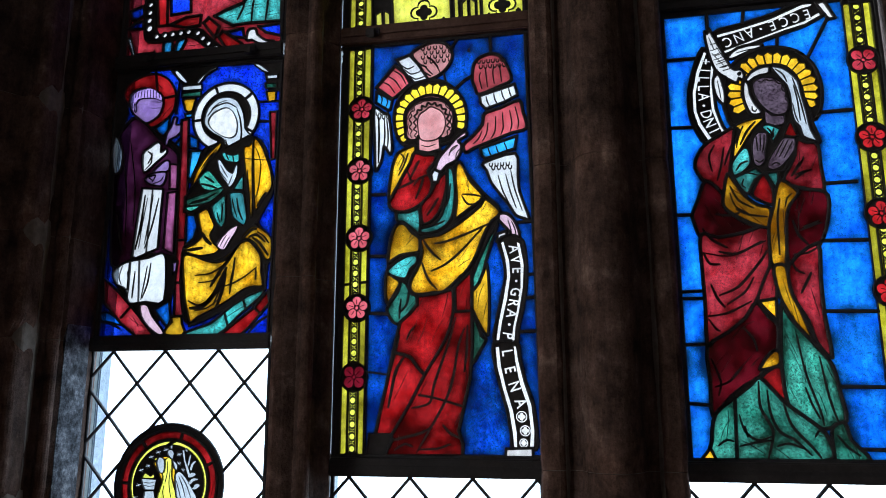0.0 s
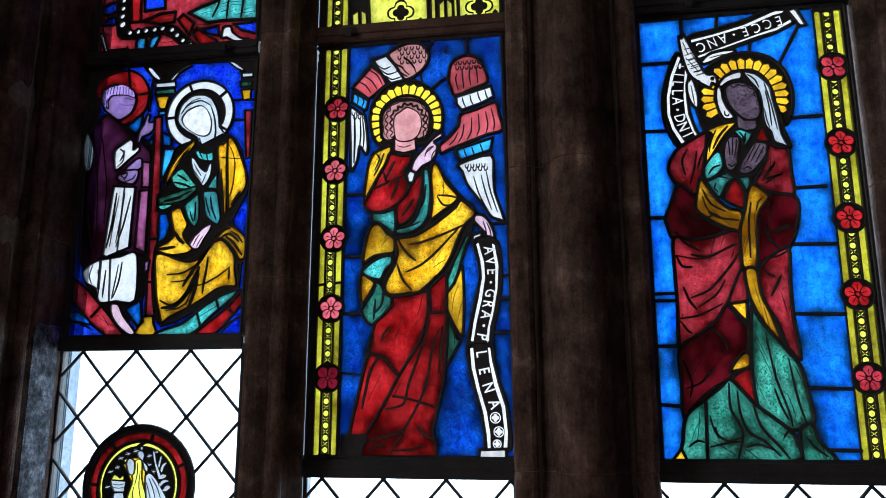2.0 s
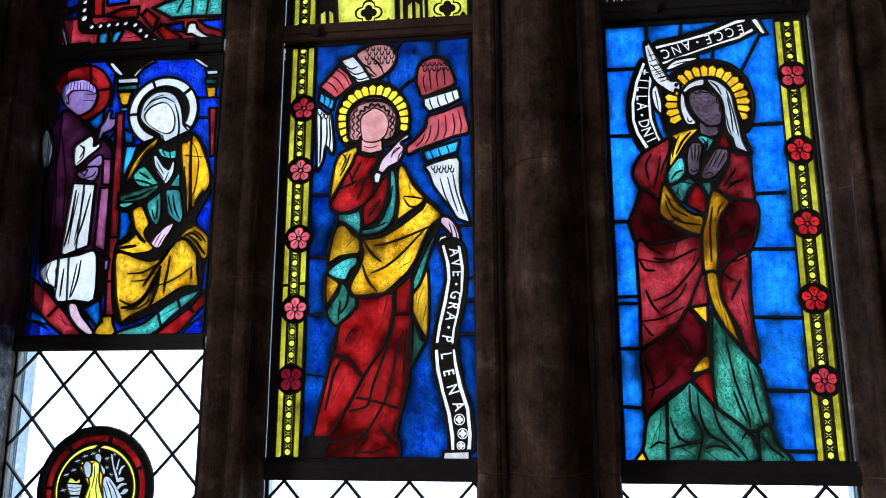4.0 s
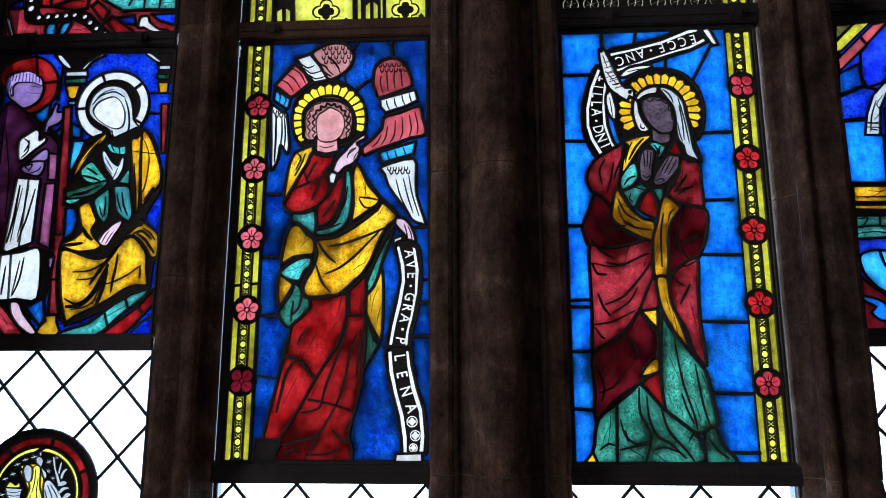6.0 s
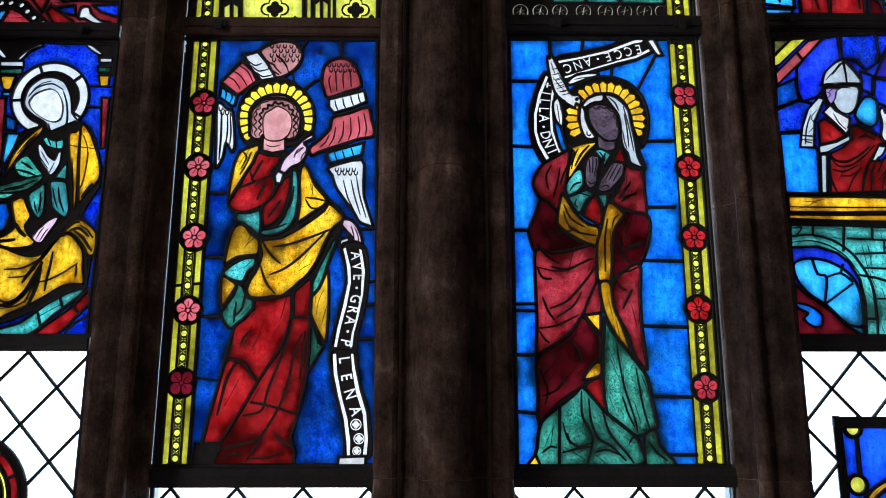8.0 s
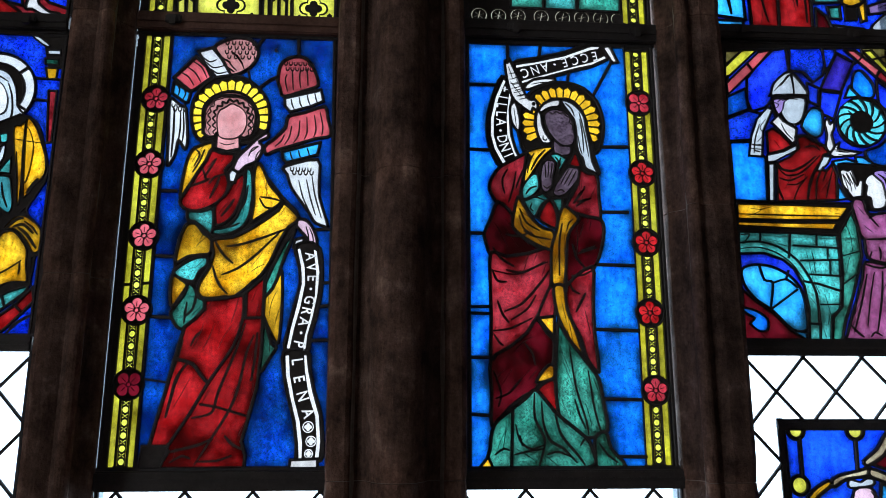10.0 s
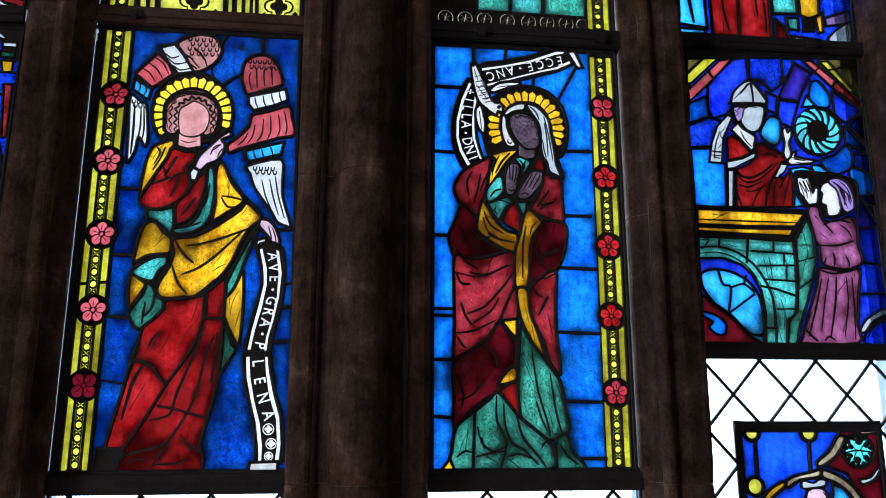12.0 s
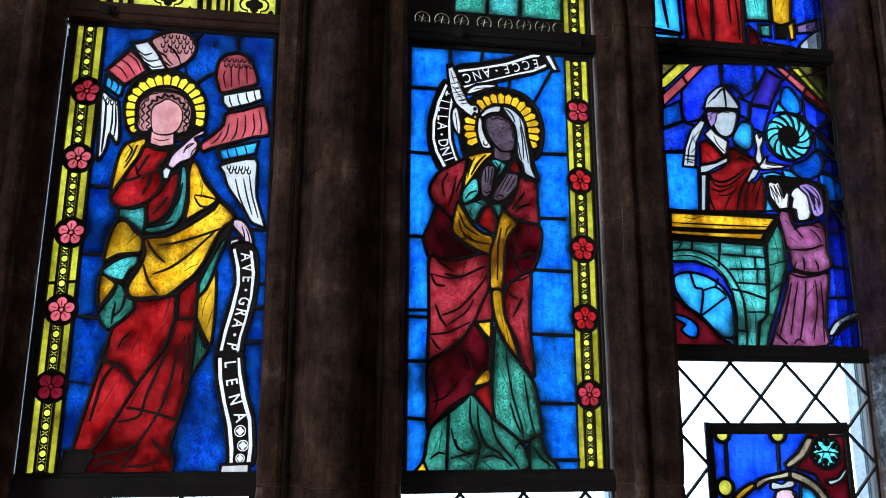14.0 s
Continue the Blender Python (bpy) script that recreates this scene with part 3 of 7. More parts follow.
middle = [(-0.055, 0.09), (-0.112, 0.022), (-0.117, 0.012), (-0.117, -0.070), (-0.113, -0.082), (-0.103, -0.088), (-0.078, -0.090), (-0.070, -0.086), (-0.063, -0.076), (-0.054, -0.071), (-0.044, -0.074), (-0.036, -0.084)] + \
         arc(0.027, -0.095, 0.056, 190, 350, 14) + \
         [(0.090, -0.084), (0.098, -0.074), (0.108, -0.071), (0.116, -0.076), (0.123, -0.086), (0.131, -0.090), (0.154, -0.088), (0.163, -0.082), (0.167, -0.070), (0.167, 0.012), (0.162, 0.022), (0.105, 0.09)]
stone_shaft("mullion_middle", middle, [SILL, 1.286, 1.915, 2.345, HEAD], "thick dark brown sandstone mullion with a round shaft")
# the splay out to y -0.90 is unseen, added to shade the west jamb
jamb = [(1.33, 0.07), (1.286, 0.014), (1.262, 0.013), (1.262, 0.0), (1.266, -0.10), (1.272, -0.108)] + arc(1.284, -0.114, 0.014, 160, 300, 6) + \
       [(1.300, -0.120), (1.309, -0.132), (1.305, -0.146), (1.300, -0.160), (1.301, -0.180)] + arc(1.318, -0.194, 0.018, 170, 290, 6) + \
       [(1.35, -0.208), (1.365, -0.222), (1.75, -0.90), (1.90, -0.90), (1.90, 0.07)]
stone_shaft("jamb_east", jamb, [SILL, 1.30, 1.62, 2.03, 2.33, 2.62, HEAD], "dark brown sandstone window jamb in coursed blocks, unseen splay added")
stone_shaft("jamb_west", [(0.074 - x, y) for x, y in reversed(jamb)], [SILL, 1.20, 1.56, 1.80, 2.12, 2.45, HEAD], "dark brown sandstone window jamb in coursed blocks, unseen splay added")

# old limewash on the reveals next to the glass; its pale blue tone paints in daylight
for name, flip, joints in (("limewash_west", lambda x: 0.074 - x, [SILL, 1.20, 1.60]), ("limewash_east", lambda x: x, [SILL, 1.30, 1.56])):
    thing = tagged(new(name), "worn grey limewash on the stone window reveal, daylight painted in", "window reveal", kind="structure")
    coat = [(flip(x), y) for x, y in ((1.2605, -0.020), (1.2610, -0.040), (1.2620, -0.060), (1.2630, -0.080), (1.2645, -0.099), (1.270, -0.099), (1.268, -0.020))]
    for a, b in zip(joints, joints[1:]):
        weathered(coat if name.endswith("east") else coat[::-1], a + 0.002, b - 0.002, thing, "limewash_coat", 0.0010, material=LIT_LIMEWASH)

wall_box("wall_north_sill", (-3.2, -0.30, 0.0), (3.2, 0.11, SILL), STONE, "brown sandstone wall under the window")
wall_box("wall_north_head", (-3.2, -0.30, HEAD), (3.2, 0.11, 4.2), STONE, "brown sandstone wall above the window")
wall_box("wall_north_west", (-3.2, -0.29, SILL), (-1.826, 0.11, HEAD), STONE, "brown sandstone wall beside the window")
wall_box("wall_north_east", (1.90, -0.29, SILL), (3.2, 0.11, HEAD), STONE, "brown sandstone wall beside the window")
wall_box("wall_south", (-3.2, -6.2, 0), (3.2, -6.0, 4.2), PLASTER, "grey plastered wall of the dim room")
wall_box("wall_east", (3.2, -6.2, 0), (3.4, 0.11, 4.2), PLASTER, "grey plastered wall of the dim room")
# the west wall has a tall added opening behind the walker, unseen, for the fill glow
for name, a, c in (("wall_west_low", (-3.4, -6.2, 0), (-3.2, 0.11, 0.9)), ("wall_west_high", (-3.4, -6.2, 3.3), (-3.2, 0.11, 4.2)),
                   ("wall_west_near", (-3.4, -0.5, 0.9), (-3.2, 0.11, 3.3)), ("wall_west_far", (-3.4, -6.2, 0.9), (-3.2, -0.5 - ADDED_OPENING, 3.3))):
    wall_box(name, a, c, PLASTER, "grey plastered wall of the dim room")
wall_box("floor", (-3.4, -6.2, -0.2), (3.4, 0.11, 0.0), FLAGSTONE, "worn grey flagstone floor", "floor")
wall_box("ceiling", (-3.4, -6.2, 4.2), (3.4, 0.11, 4.4), PLASTER, "grey plastered ceiling", "ceiling")
wall_box("ground", (-40, 0.12, -0.6), (40, 60, -0.5), FLAGSTONE, "pale ground outside the window", "ground")
tagged(mesh_object("backdrop", [(-30, 3.0, -0.45), (30, 3.0, -0.45), (30, 3.0, 24), (-30, 3.0, 24)], [(0, 1, 2, 3)], DAY), "bright white overcast daylight outside the window", "backdrop", kind="structure")
# added fill: glowing panel out of view, no known source
tagged(mesh_object("fill_panel_west", [(-4.2, -7, -1), (-4.2, 0.5, -1), (-4.2, 0.5, 5), (-4.2, -7, 5)], [(0, 1, 2, 3)], FILL_GLOW), "added glowing panel, unseen, that lights the stone", "backdrop", kind="structure")


# ---- outer stone rebates, seen through the clear glass ----
REBATE = solid("pale_blue_grey_rebate", [(0.3, (0.50, 0.64, 0.78)), (0.7, (0.66, 0.79, 0.92))], 12, 0.8, 0.4, 0, 90, 0.002)
FILLET = solid("dull_green_grey_rebate", [(0.3, (0.16, 0.20, 0.21)), (0.7, (0.27, 0.32, 0.33))], 12, 0.8, 0.4, 0, 90, 0.002)
for name, x, s in (("outer_rebate_east", 1.268, 1), ("outer_rebate_west", -1.194, -1), ("outer_rebate_inner_west", -0.5875, -1), ("outer_rebate_inner_east", 0.6375, 1)):
    thing = tagged(new(name), "pale blue-grey outer frame beyond the clear glass", "window reveal", kind="structure")
    for a, b, y0, y1, paint in ((0.0, 0.016, 0.014, 0.036, FILLET), (-0.003, 0.016, 0.037, 0.064, REBATE), (0.004, 0.016, 0.065, 0.090, REBATE)):
        part("frame_fillet", box_bm((min(x + s * a, x + s * b), y0, SILL), (max(x + s * a, x + s * b), y1, HEAD), 0.003), paint, thing)


# ---- window bars ----
def saddle_bar(x0, x1, z0, z1, material, label, lugs=()):
    thing = tagged(new("saddle_bar"), label, "window bar", "window bars")
    thing.location = (x0, 0, z0)
    w, h = x1 - x0, z1 - z0
    part("bar", box_bm((0, -0.018, 0), (w, 0.012, h), 0.003), material, thing)
    part("cover_strip", box_bm((0.004, -0.0215, h * 0.40), (w - 0.004, -0.0185, h * 0.62), 0.001), material, thing)
    for u in lugs:
        bm = box_bm((u - 0.018, -0.030, h * 0.22), (u + 0.018, -0.0220, h * 0.72), 0.003)
        box_bm((u - 0.008, -0.036, h * 0.05), (u + 0.008, -0.0305, h * 0.60), 0.002, bm)
        part("wedge", bm, IRON, thing, "black iron wedge")
    return thing


W1, W2, W3, W4 = (-1.192, -0.728), (-0.579, -0.112), (0.160, 0.634), (0.760, 1.266)
saddle_bar(W1[0], W1[1], 1.540, 1.572, IRON, "black painted iron window bar under a glass panel")
saddle_bar(W1[0], W1[1], 2.262, 2.300, IRON, "black painted iron window bar with a wedge", (0.10, 0.38))
saddle_bar(W2[0], W2[1], 1.262, 1.301, IRON, "black painted iron window bar under a glass panel")
saddle_bar(W2[0], W2[1], 2.272, 2.316, COPPER, "brown iron window bar with black wedges", (0.085,))
saddle_bar(W3[0], W3[1], 1.262, 1.301, IRON, "black painted iron window bar under a glass panel")
saddle_bar(W3[0], W3[1], 2.280, 2.327, IRON, "black painted iron window bar with a wedge", (0.13, 0.42))
saddle_bar(W4[0], W4[1], 1.541, 1.573, IRON, "black painted iron window bar under a glass panel")
saddle_bar(W4[0], W4[1], 2.300, 2.336, IRON, "black painted iron window bar with wedges", (0.08, 0.36))


# ---- drawings of the panels, in centimetres from each panel's lower left corner ----

def art_seated(a):
    a.piece("cobalt", 0.74, "0.9 70.1 45.8 68.2 45.1 0.3 1.6 0.5")
    a.piece("paint", 0.6, "-1.4 71 8.1 70.4 9.5 68.4 5.5 66.6 3.2 62.7 4.3 57.7 2.9 52.9 0.4 48.6")
    a.cut(0.74, "19.2 71 18.1 64.3 17.7 56.7")
    a.cut(0.66, "39.5 57.9 45.5 57.7")
    a.cut(0.66, "39 52.8 45 52.5")
    a.cut(0.66, "22.5 50.3 21.5 47.1")
    a.piece("paint", 0.4, "14.8 70.1 30.2 69.8 26.3 67.5 23.1 64.3 19.1 64.2 15.9 67.8")
    a.piece("paint", 0.4, "40.1 68.1 45.5 67.9 45.5 60.4 42.5 60.6 41.4 65.2")
    a.piece("ice", 0.49, "16.3 68 17.3 68.3 20.2 65.1 19.7 64.6 18 65.8", True)
    a.piece("ice", 0.49, "22.8 64.6 24.2 66.3 27.5 68.3 28.2 67.8 25.5 66.4 23.7 64.2", True)
    a.piece("ice", 0.49, "18.8 63.9 24.2 64 24.5 62.5 19 62.6")
    a.piece("green", 0.49, "18.9 62 24.2 62.2 24.3 60.7 19.1 60.8")
    a.piece("amber", 0.57, "19.5 60.2 22.8 60.2 22.6 58.7 22.1 56.9 20.5 57 19.8 58.6", True)
    a.piece("sky", 0.49, "20.2 56.3 22.3 56.3 22.2 55.3 20.5 55.2")
    a.piece("ice", 0.49, "38.2 68.1 39.5 68.1 42.1 66.1 42 65.5 40.5 66.2", True)
    a.piece("ice", 0.49, "41.7 64.9 44.7 64.9 44.8 63.7 41.9 63.7")
    a.piece("green", 0.49, "41.5 62.7 44.5 62.6 44.6 61.2 41.7 61.3")
    a.piece("amber", 0.49, "41.9 60.5 44.5 60.5 44.4 57.8 42.5 57.7")
    a.piece("crimson", 0.57, "43.1 55 44.9 55 45 42.9 44 42.7")
    a.disc("paint", 31.4, 54.8, 8.7)
    a.piece("red", 0.66, "2.6 62.5 3.6 65.5 6.4 67.3 11.2 68 15.1 65.9 17.3 62 17 57.5 14.7 54.8 10.8 53.3 8.2 57.4 4.9 59.2", True)
    a.cut(0.66, "11.1 68.6 12.1 62.5")
    a.cut(0.6, "13 61 17.7 61.5")
    a.piece("blue", 0.6, "17 47.4 19.8 50.2 19.9 44.6")
    a.piece("blue", 0.6, "21.6 50.7 24.4 49.3 24.3 46.9 22.1 47.1")
    a.piece("blue", 0.6, "12.2 53.1 16.1 56 15.9 52.3 14.2 50")
    a.piece("plum", 0.6, "4.4 60.8 5.1 63.4 8.9 64.3 12.9 62.5 14 59.7 13.2 56.7 11.3 55.2 9.4 54.7 7 56.4 5.3 57.9", True)
    a.piece("plum", 0.22, "4.6 60.1 4.7 62.6 6.8 64 9.9 64.2 13.2 62.2 13.5 60.3 11.7 61.1 9.5 61.4 7.1 61.3 6.2 60 6.4 58 5.2 58.6", True)
    a.piece("paint", 0.5, "5.7 56.4 16.4 49.8 19.4 47.3 21.4 19.8 19.7 7.1 14.5 1.4 9.1 8 4.6 13.7 3.2 19.4")
    a.piece("plumdark", 0.74, "6.1 56.3 10.1 53.9 14.1 49.7 18.5 46.4 19.6 41.6 20.5 21.5 18.1 20 9.2 21.2 8.4 16.4 4.6 17.4 2.8 20.1 1.7 38.3 1.6 48.8 2.7 52.9", True)
    a.piece("ice", 0.57, "1.2 51.8 2.5 50.2 3.8 46.4 3.4 42.4 1.8 41.9 0.8 47.3", True)
    a.piece("plum", 0.5, "15.1 48.7 15.5 51.4 16.6 53.4 17.2 55.6 18.1 55.3 18 53.6 19.8 53.6 19.9 52.4 18.5 50.6 16.5 49.7 16 48.2", True)
    a.piece("white", 0.5, "9.3 46.4 11.2 48.1 13.1 49.3 14.2 48.4 14.3 46.6 15.6 47.4 15.9 46.2 13.3 44 10 41.5", True)
    a.piece("plum", 0.5, "12.5 41.6 15.3 44.1 16.8 44 16.9 41.7 14.3 41.1", True)
    a.piece("plum", 0.5, "10.5 39.7 12.1 41.1 16 41.3 16.1 39.1 14.9 37.7 11.7 38.5", True)
    a.piece("white", 0.6, "9.9 37.4 15.7 36.9 15.6 33.7 15.4 21.8 9.6 19.6 8.6 20.2 9.3 30.3")
    a.cut(0.25, "12.8 36.8 12.3 20.5")
    a.piece("mauve", 0.5, "17 43.3 19.2 43 19.5 36.7 17.4 36.8")
    a.piece("mauve", 0.5, "17 35.8 19.4 36 19.7 20.3 16.9 21.7")
    a.piece("white", 0.6, "3.8 16.3 6.9 18.7 13 19.6 16.2 20.6 17.8 19.1 18.1 8.9 13.3 8.8 8.8 8.6 7.5 12 5 13.4", True)
    a.cut(0.57, "8.2 18.7 8.2 11.9")
    a.cut(0.33, "10.7 19.1 11.3 8.7")
    a.piece("flesh", 0.57, "11.8 8 13.9 7.9 15.4 5.2 18.7 1.3 17.2 0.8 14.4 2.7 12.4 5.2", True)
    a.piece("blue", 0.66, "15.5 6.8 19.5 8.9 20.3 4.4 19.5 2.4")
    a.piece("crimson", 0.66, "19.4 54.7 21.3 54.9 22.1 41.5 23.1 21.4 23.4 5.2 21 5 20.4 21.6 19.8 41.6")
    a.cut(0.66, "20.5 23.7 23.5 23.7")
    a.cut(0.66, "21 13.2 23.7 13.1")
    a.piece("amber", 0.57, "19.4 2.6 20.5 3.7 20.4 4.8 22.8 5 23.2 3.4 24 0.7 19 0.8", True)
    a.piece("plum", 0.57, "19.6 18.1 21 18.5 20.8 16 19.9 15.3")
    a.annulus("white", 31.4, 54.8, 6.4, 8.85, 5, 0.7, 40)
    a.piece("ice", 0.5, "25.5 53.9 26.2 57.3 28.7 59.7 31.9 59.9 34.4 58.5 36.1 55.2 36.9 51 38.8 48.5 36.4 45.9 33.8 45.2 31.8 46.4 31 48.8 28.3 50.5 26.4 52.1", True)
    a.piece("ivory", 0.25, "26.7 53.7 28 55.9 31.1 57.1 33.1 56 34.5 53 34.4 50 33 49 30.8 49.6 28 51.5", True)
    a.piece("paint", 0.5, "24.7 45.4 30.9 47.9 33.8 45.1 37.9 46.9 42.1 45.7 44.6 35.8 41.5 27.3 44.6 21.9 44.3 16.5 43.2 11.2 34.3 6.9 26.1 3.3 23.4 5.2 21.9 17.3 24.9 29.2 22.7 31.1 23.2 35.9", True)
    a.piece("sky", 0.6, "22.5 46.3 25.6 46.2 24.8 43.4 22.8 38.2 22.2 40")
    a.piece("blue", 0.6, "22.5 29.9 24.6 29.8 25.7 26.9 24.8 23.9 22.7 22.3")
    a.piece("yellow", 0.66, "30.9 48.2 28.1 46.9 26 44.4 24.2 39.2 23 35.6 25.8 37.5 28.6 42.2 30.8 45.6", True)
    a.piece("yellow", 0.66, "37 46 40.2 48.2 42.3 45.7 44.1 40.1 44.9 35.8 43.3 32.8 41.2 27 39.2 26.9 38.5 34.8 37.6 40.5", True)
    a.piece("yellow", 0.66, "25.5 29.5 27.2 31.1 28.7 30.2 29.2 26.8 31.6 22.2 34.9 20.4 39 25.8 42.1 25.9 44.9 22.2 45.1 18.4 43.4 17.3 43.7 10.9 40.6 11 34.6 6.8 29 4 25.3 3.1 23.8 7.7 22.2 13.2 22.4 19 25.2 20.5 26.2 24.1", True)
    a.stroke(0.5, "11 35.6 10.4 27.7 9.4 21.7")
    a.stroke(0.4, "14.8 34.6 13.5 27.5 11.9 21.9")
    a.stroke(0.4, "9.9 16.4 9.7 12.2 9.6 9.7")
    a.stroke(0.4, "14 18.3 13.5 13.4 12.3 9.6")
    a.stroke(0.4, "10.7 47 12 45.8 11 43.7")
    a.stroke(0.3, "11.2 40.4 13.4 40.6 12.6 38.8")
    a.piece("teal", 0.66, "23.7 0.7 26.7 2 30.5 3.2 34.6 6.3 39.8 10.2 43.4 11.1 43 9.3 37.3 4.6 32.5 0.5", True)
    a.cut(0.57, "34.1 5.3 35.1 2")
    a.cut(0.57, "38.5 8.6 39.4 6.2")
    a.piece("red", 0.74, "33 0.2 34.9 1.8 41.4 6.7 44.7 10.6 45.2 7.6 40.5 2.2 38.1 0.1")
    a.cut(0.66, "40.8 7.2 43.2 5")
    a.piece("crimson", 0.74, "1.4 15 6.1 11.2 11.4 5.8 16.1 0.6 11.3 0.6 7.1 3.7 2.3 8.8")
    a.cut(0.66, "7 5.1 9.7 8")
    a.piece("blue", 0.57, "1.4 6 3.2 6.5 5.7 5.1 7.3 3.3 4.3 4 2.2 4.4", True)
    a.stroke(0.6, "1.6 4.1 4.3 3.8 7.2 2.3")
    a.stroke(0.6, "40.3 0.6 42.3 3 45.2 4.7")
    a.stroke(0.3, "3.1 48.7 5.6 38.1 6.4 25")
    a.stroke(0.3, "5.7 50 8 37.9 8.3 27.8")
    a.stroke(0.3, "3.6 30.9 4.8 25 6.1 20.7")
    a.stroke(0.45, "31.8 48.6 32.3 47.1 33.9 46.1 35.3 46.9 35.9 49.6 35.4 53.5 34.3 56.5")
    a.stroke(0.35, "26.5 55.1 28.2 57.3 31.5 58.3 34.3 56.8")
    a.stroke(0.2, "27.6 57.1 29.4 58.4 31.5 59")
    a.stroke(0.3, "10.4 42.2 11.9 43.9 12 46.6")
    a.stroke(0.25, "11.7 34.8 10.8 27.6 10.3 22")
    a.stroke(0.3, "13.2 35.5 12.5 28.3 11.8 23")
    a.stroke(0.25, "6.4 17.9 5.7 15.1 6.5 13")
    a.stroke(0.3, "7.8 16.4 8.4 12.9 8.4 9.4")
    a.stroke(0.3, "13.1 17.6 12.6 13.5 12 9.3")
    a.stroke(0.25, "12.6 38.3 14.8 39 15.6 40.1")
    a.stroke(0.3, "13.4 40.6 11.6 40.1 12.9 39.1")
    a.stroke(0.3, "25.6 41.3 27.5 44.1 29.5 46.3")
    a.stroke(0.25, "6 60.6 5.8 59.1 6.3 57.6")
    a.stroke(0.18, "6.1 63.4 5.9 61.7")
    a.stroke(0.18, "6.9 63.4 6.7 61.7")
    a.stroke(0.18, "7.7 63.8 7.5 61.6")
    a.stroke(0.18, "8.5 63.7 8.5 61.5")
    a.stroke(0.18, "9.3 63.6 9.3 61.5")
    a.stroke(0.18, "10.1 63.6 10.3 61.4")
    a.stroke(0.18, "10.9 63.5 11.1 61.3")
    a.stroke(0.18, "11.7 63 11.9 61.2")
    a.stroke(0.18, "12.5 62.9 12.8 61.2")
    a.piece("paint", 0.5, "23.8 36.3 30.5 48.3 31.8 46.4 37.7 49.2 39.9 48.6 43.1 42.3 45.1 36.5 44.6 33.7 42.3 29.3 40.2 26.7 43.7 24 45.6 20.5 44.9 17.5 43.5 17 44.1 11 39.9 9.6 34.4 6.4 25.2 2.6 23.2 7.6 22.1 14.5 22 20 22.4 22 25.2 23 25.7 26.9 24.8 30.1 21.8 30.6 21.8 34.5")
    a.piece("yellow", 0.5, "23.3 36.9 24.2 40.6 26.3 44.1 28.4 46.5 30.4 48.1 30.6 46.9 29.4 45.1 27.3 42.6 25.1 39.1 23.9 37.3", True)
    a.piece("yellow", 0.45, "36.6 46.1 38 46.6 39 47.4 39.2 40.4 39.6 34.7 39.7 29.1 39.2 28.9 38.5 34.8 37.3 40.5", True)
    a.piece("yellow", 0.5, "39.1 47.5 40.1 48 41.7 45.7 43.1 42.3 44.1 39.4 44.5 36.5 44 34.7 42.4 32.8 40.5 30.1 39.9 34.7", True)
    a.piece("amber", 0.18, "39.2 45.9 40.3 45 41.3 41.7 41.1 36.7 40.4 33.5 39.9 35.4", True)
    a.piece("teal", 0.35, "30.9 44.9 31.5 45.4 32.7 44.7 33.9 44.5 35.4 44.7 35.6 42.8 34.3 42.6 32 43.3", True)
    a.piece("ice", 0.4, "29.8 43.2 30.5 43.6 31.7 42 32.5 40.8 33.9 39.9 34.5 41.6 35 42 35.4 41.5 35.3 39.2 34.4 37.1 33.4 36.3 32.4 37.7 30.8 39.8", True)
    a.piece("green", 0.3, "25.1 38.7 26.5 40.5 28 40.7 30.9 37.3 31.9 36.1 29.2 35.7 26.5 36.4", True)
    a.piece("green", 0.4, "22.4 33.9 26.6 35.1 31.7 36.4 31.5 35.1 29 33.1 26 32.3 22.6 32.3 22.2 33.2", True)
    a.piece("green", 0.3, "22.4 31.9 26 32 23.9 30.8 22.5 31.2", True)
    a.piece("teal", 0.5, "29 31.8 30.9 33.5 32.5 34.1 32.9 28 31.9 26.3 30.4 27.8 29.3 30.3", True)
    a.piece("aqua", 0.5, "33.5 34.3 34 35 37 34.7 37.8 32 38.4 28.4 37.8 26.6 36 27.6 34.4 29.3 33.9 32.2", True)
    a.piece("teal", 0.4, "34.4 35.7 36.1 38.5 36.9 39.3 37.1 35.5")
    a.piece("yellow", 0.45, "25.7 30.2 27.9 31.1 29.1 28.9 30.1 26.7 29.1 24.6 30.1 22.5 31.7 21.1 30.6 20 26.5 19.6 23.1 20.4 22.6 21.4 24.8 22.4 26.2 23.5 26.9 24.7 26.1 27.6", True)
    a.piece("yellow", 0.5, "22.5 19.7 26.2 19.2 30 18.1 33.5 19.3 37 22.2 39.1 22.7 41 21 42.5 18.6 42.7 15.2 43.3 11.8 40.9 11.7 38.4 11 34.9 8.7 31.5 6.8 27.2 4.8 25.4 3.5 24.7 5.2 23.6 9 23 13.1", True)
    a.piece("yellow", 0.45, "37 23.1 39 25.6 40.7 26.1 42.6 25.3 44.9 23 45 18.5 43.7 18.1 42.5 19.9 40.9 22.1 39.1 23.2", True)
    a.piece("flesh", 0.5, "32.8 24.6 33.9 25.8 35.7 26.7 36.3 26.4 35.8 25 34.5 23 33.4 21 32.3 20.8 31.2 21.5 30.9 22.5 31.8 23.8", True)
    a.stroke(0.2, "31.9 21.5 32.7 23.2 33.5 24.3")
    a.stroke(0.2, "32.8 21.1 33.6 22.8 34.3 23.9")
    a.stroke(0.2, "31.3 22 32.1 23.5 32.9 24.5")
    a.stroke(0.2, "30.8 42 32.1 40 32.9 38.8")
    a.stroke(0.2, "30.4 41 31.8 39.1 32.8 37.9")
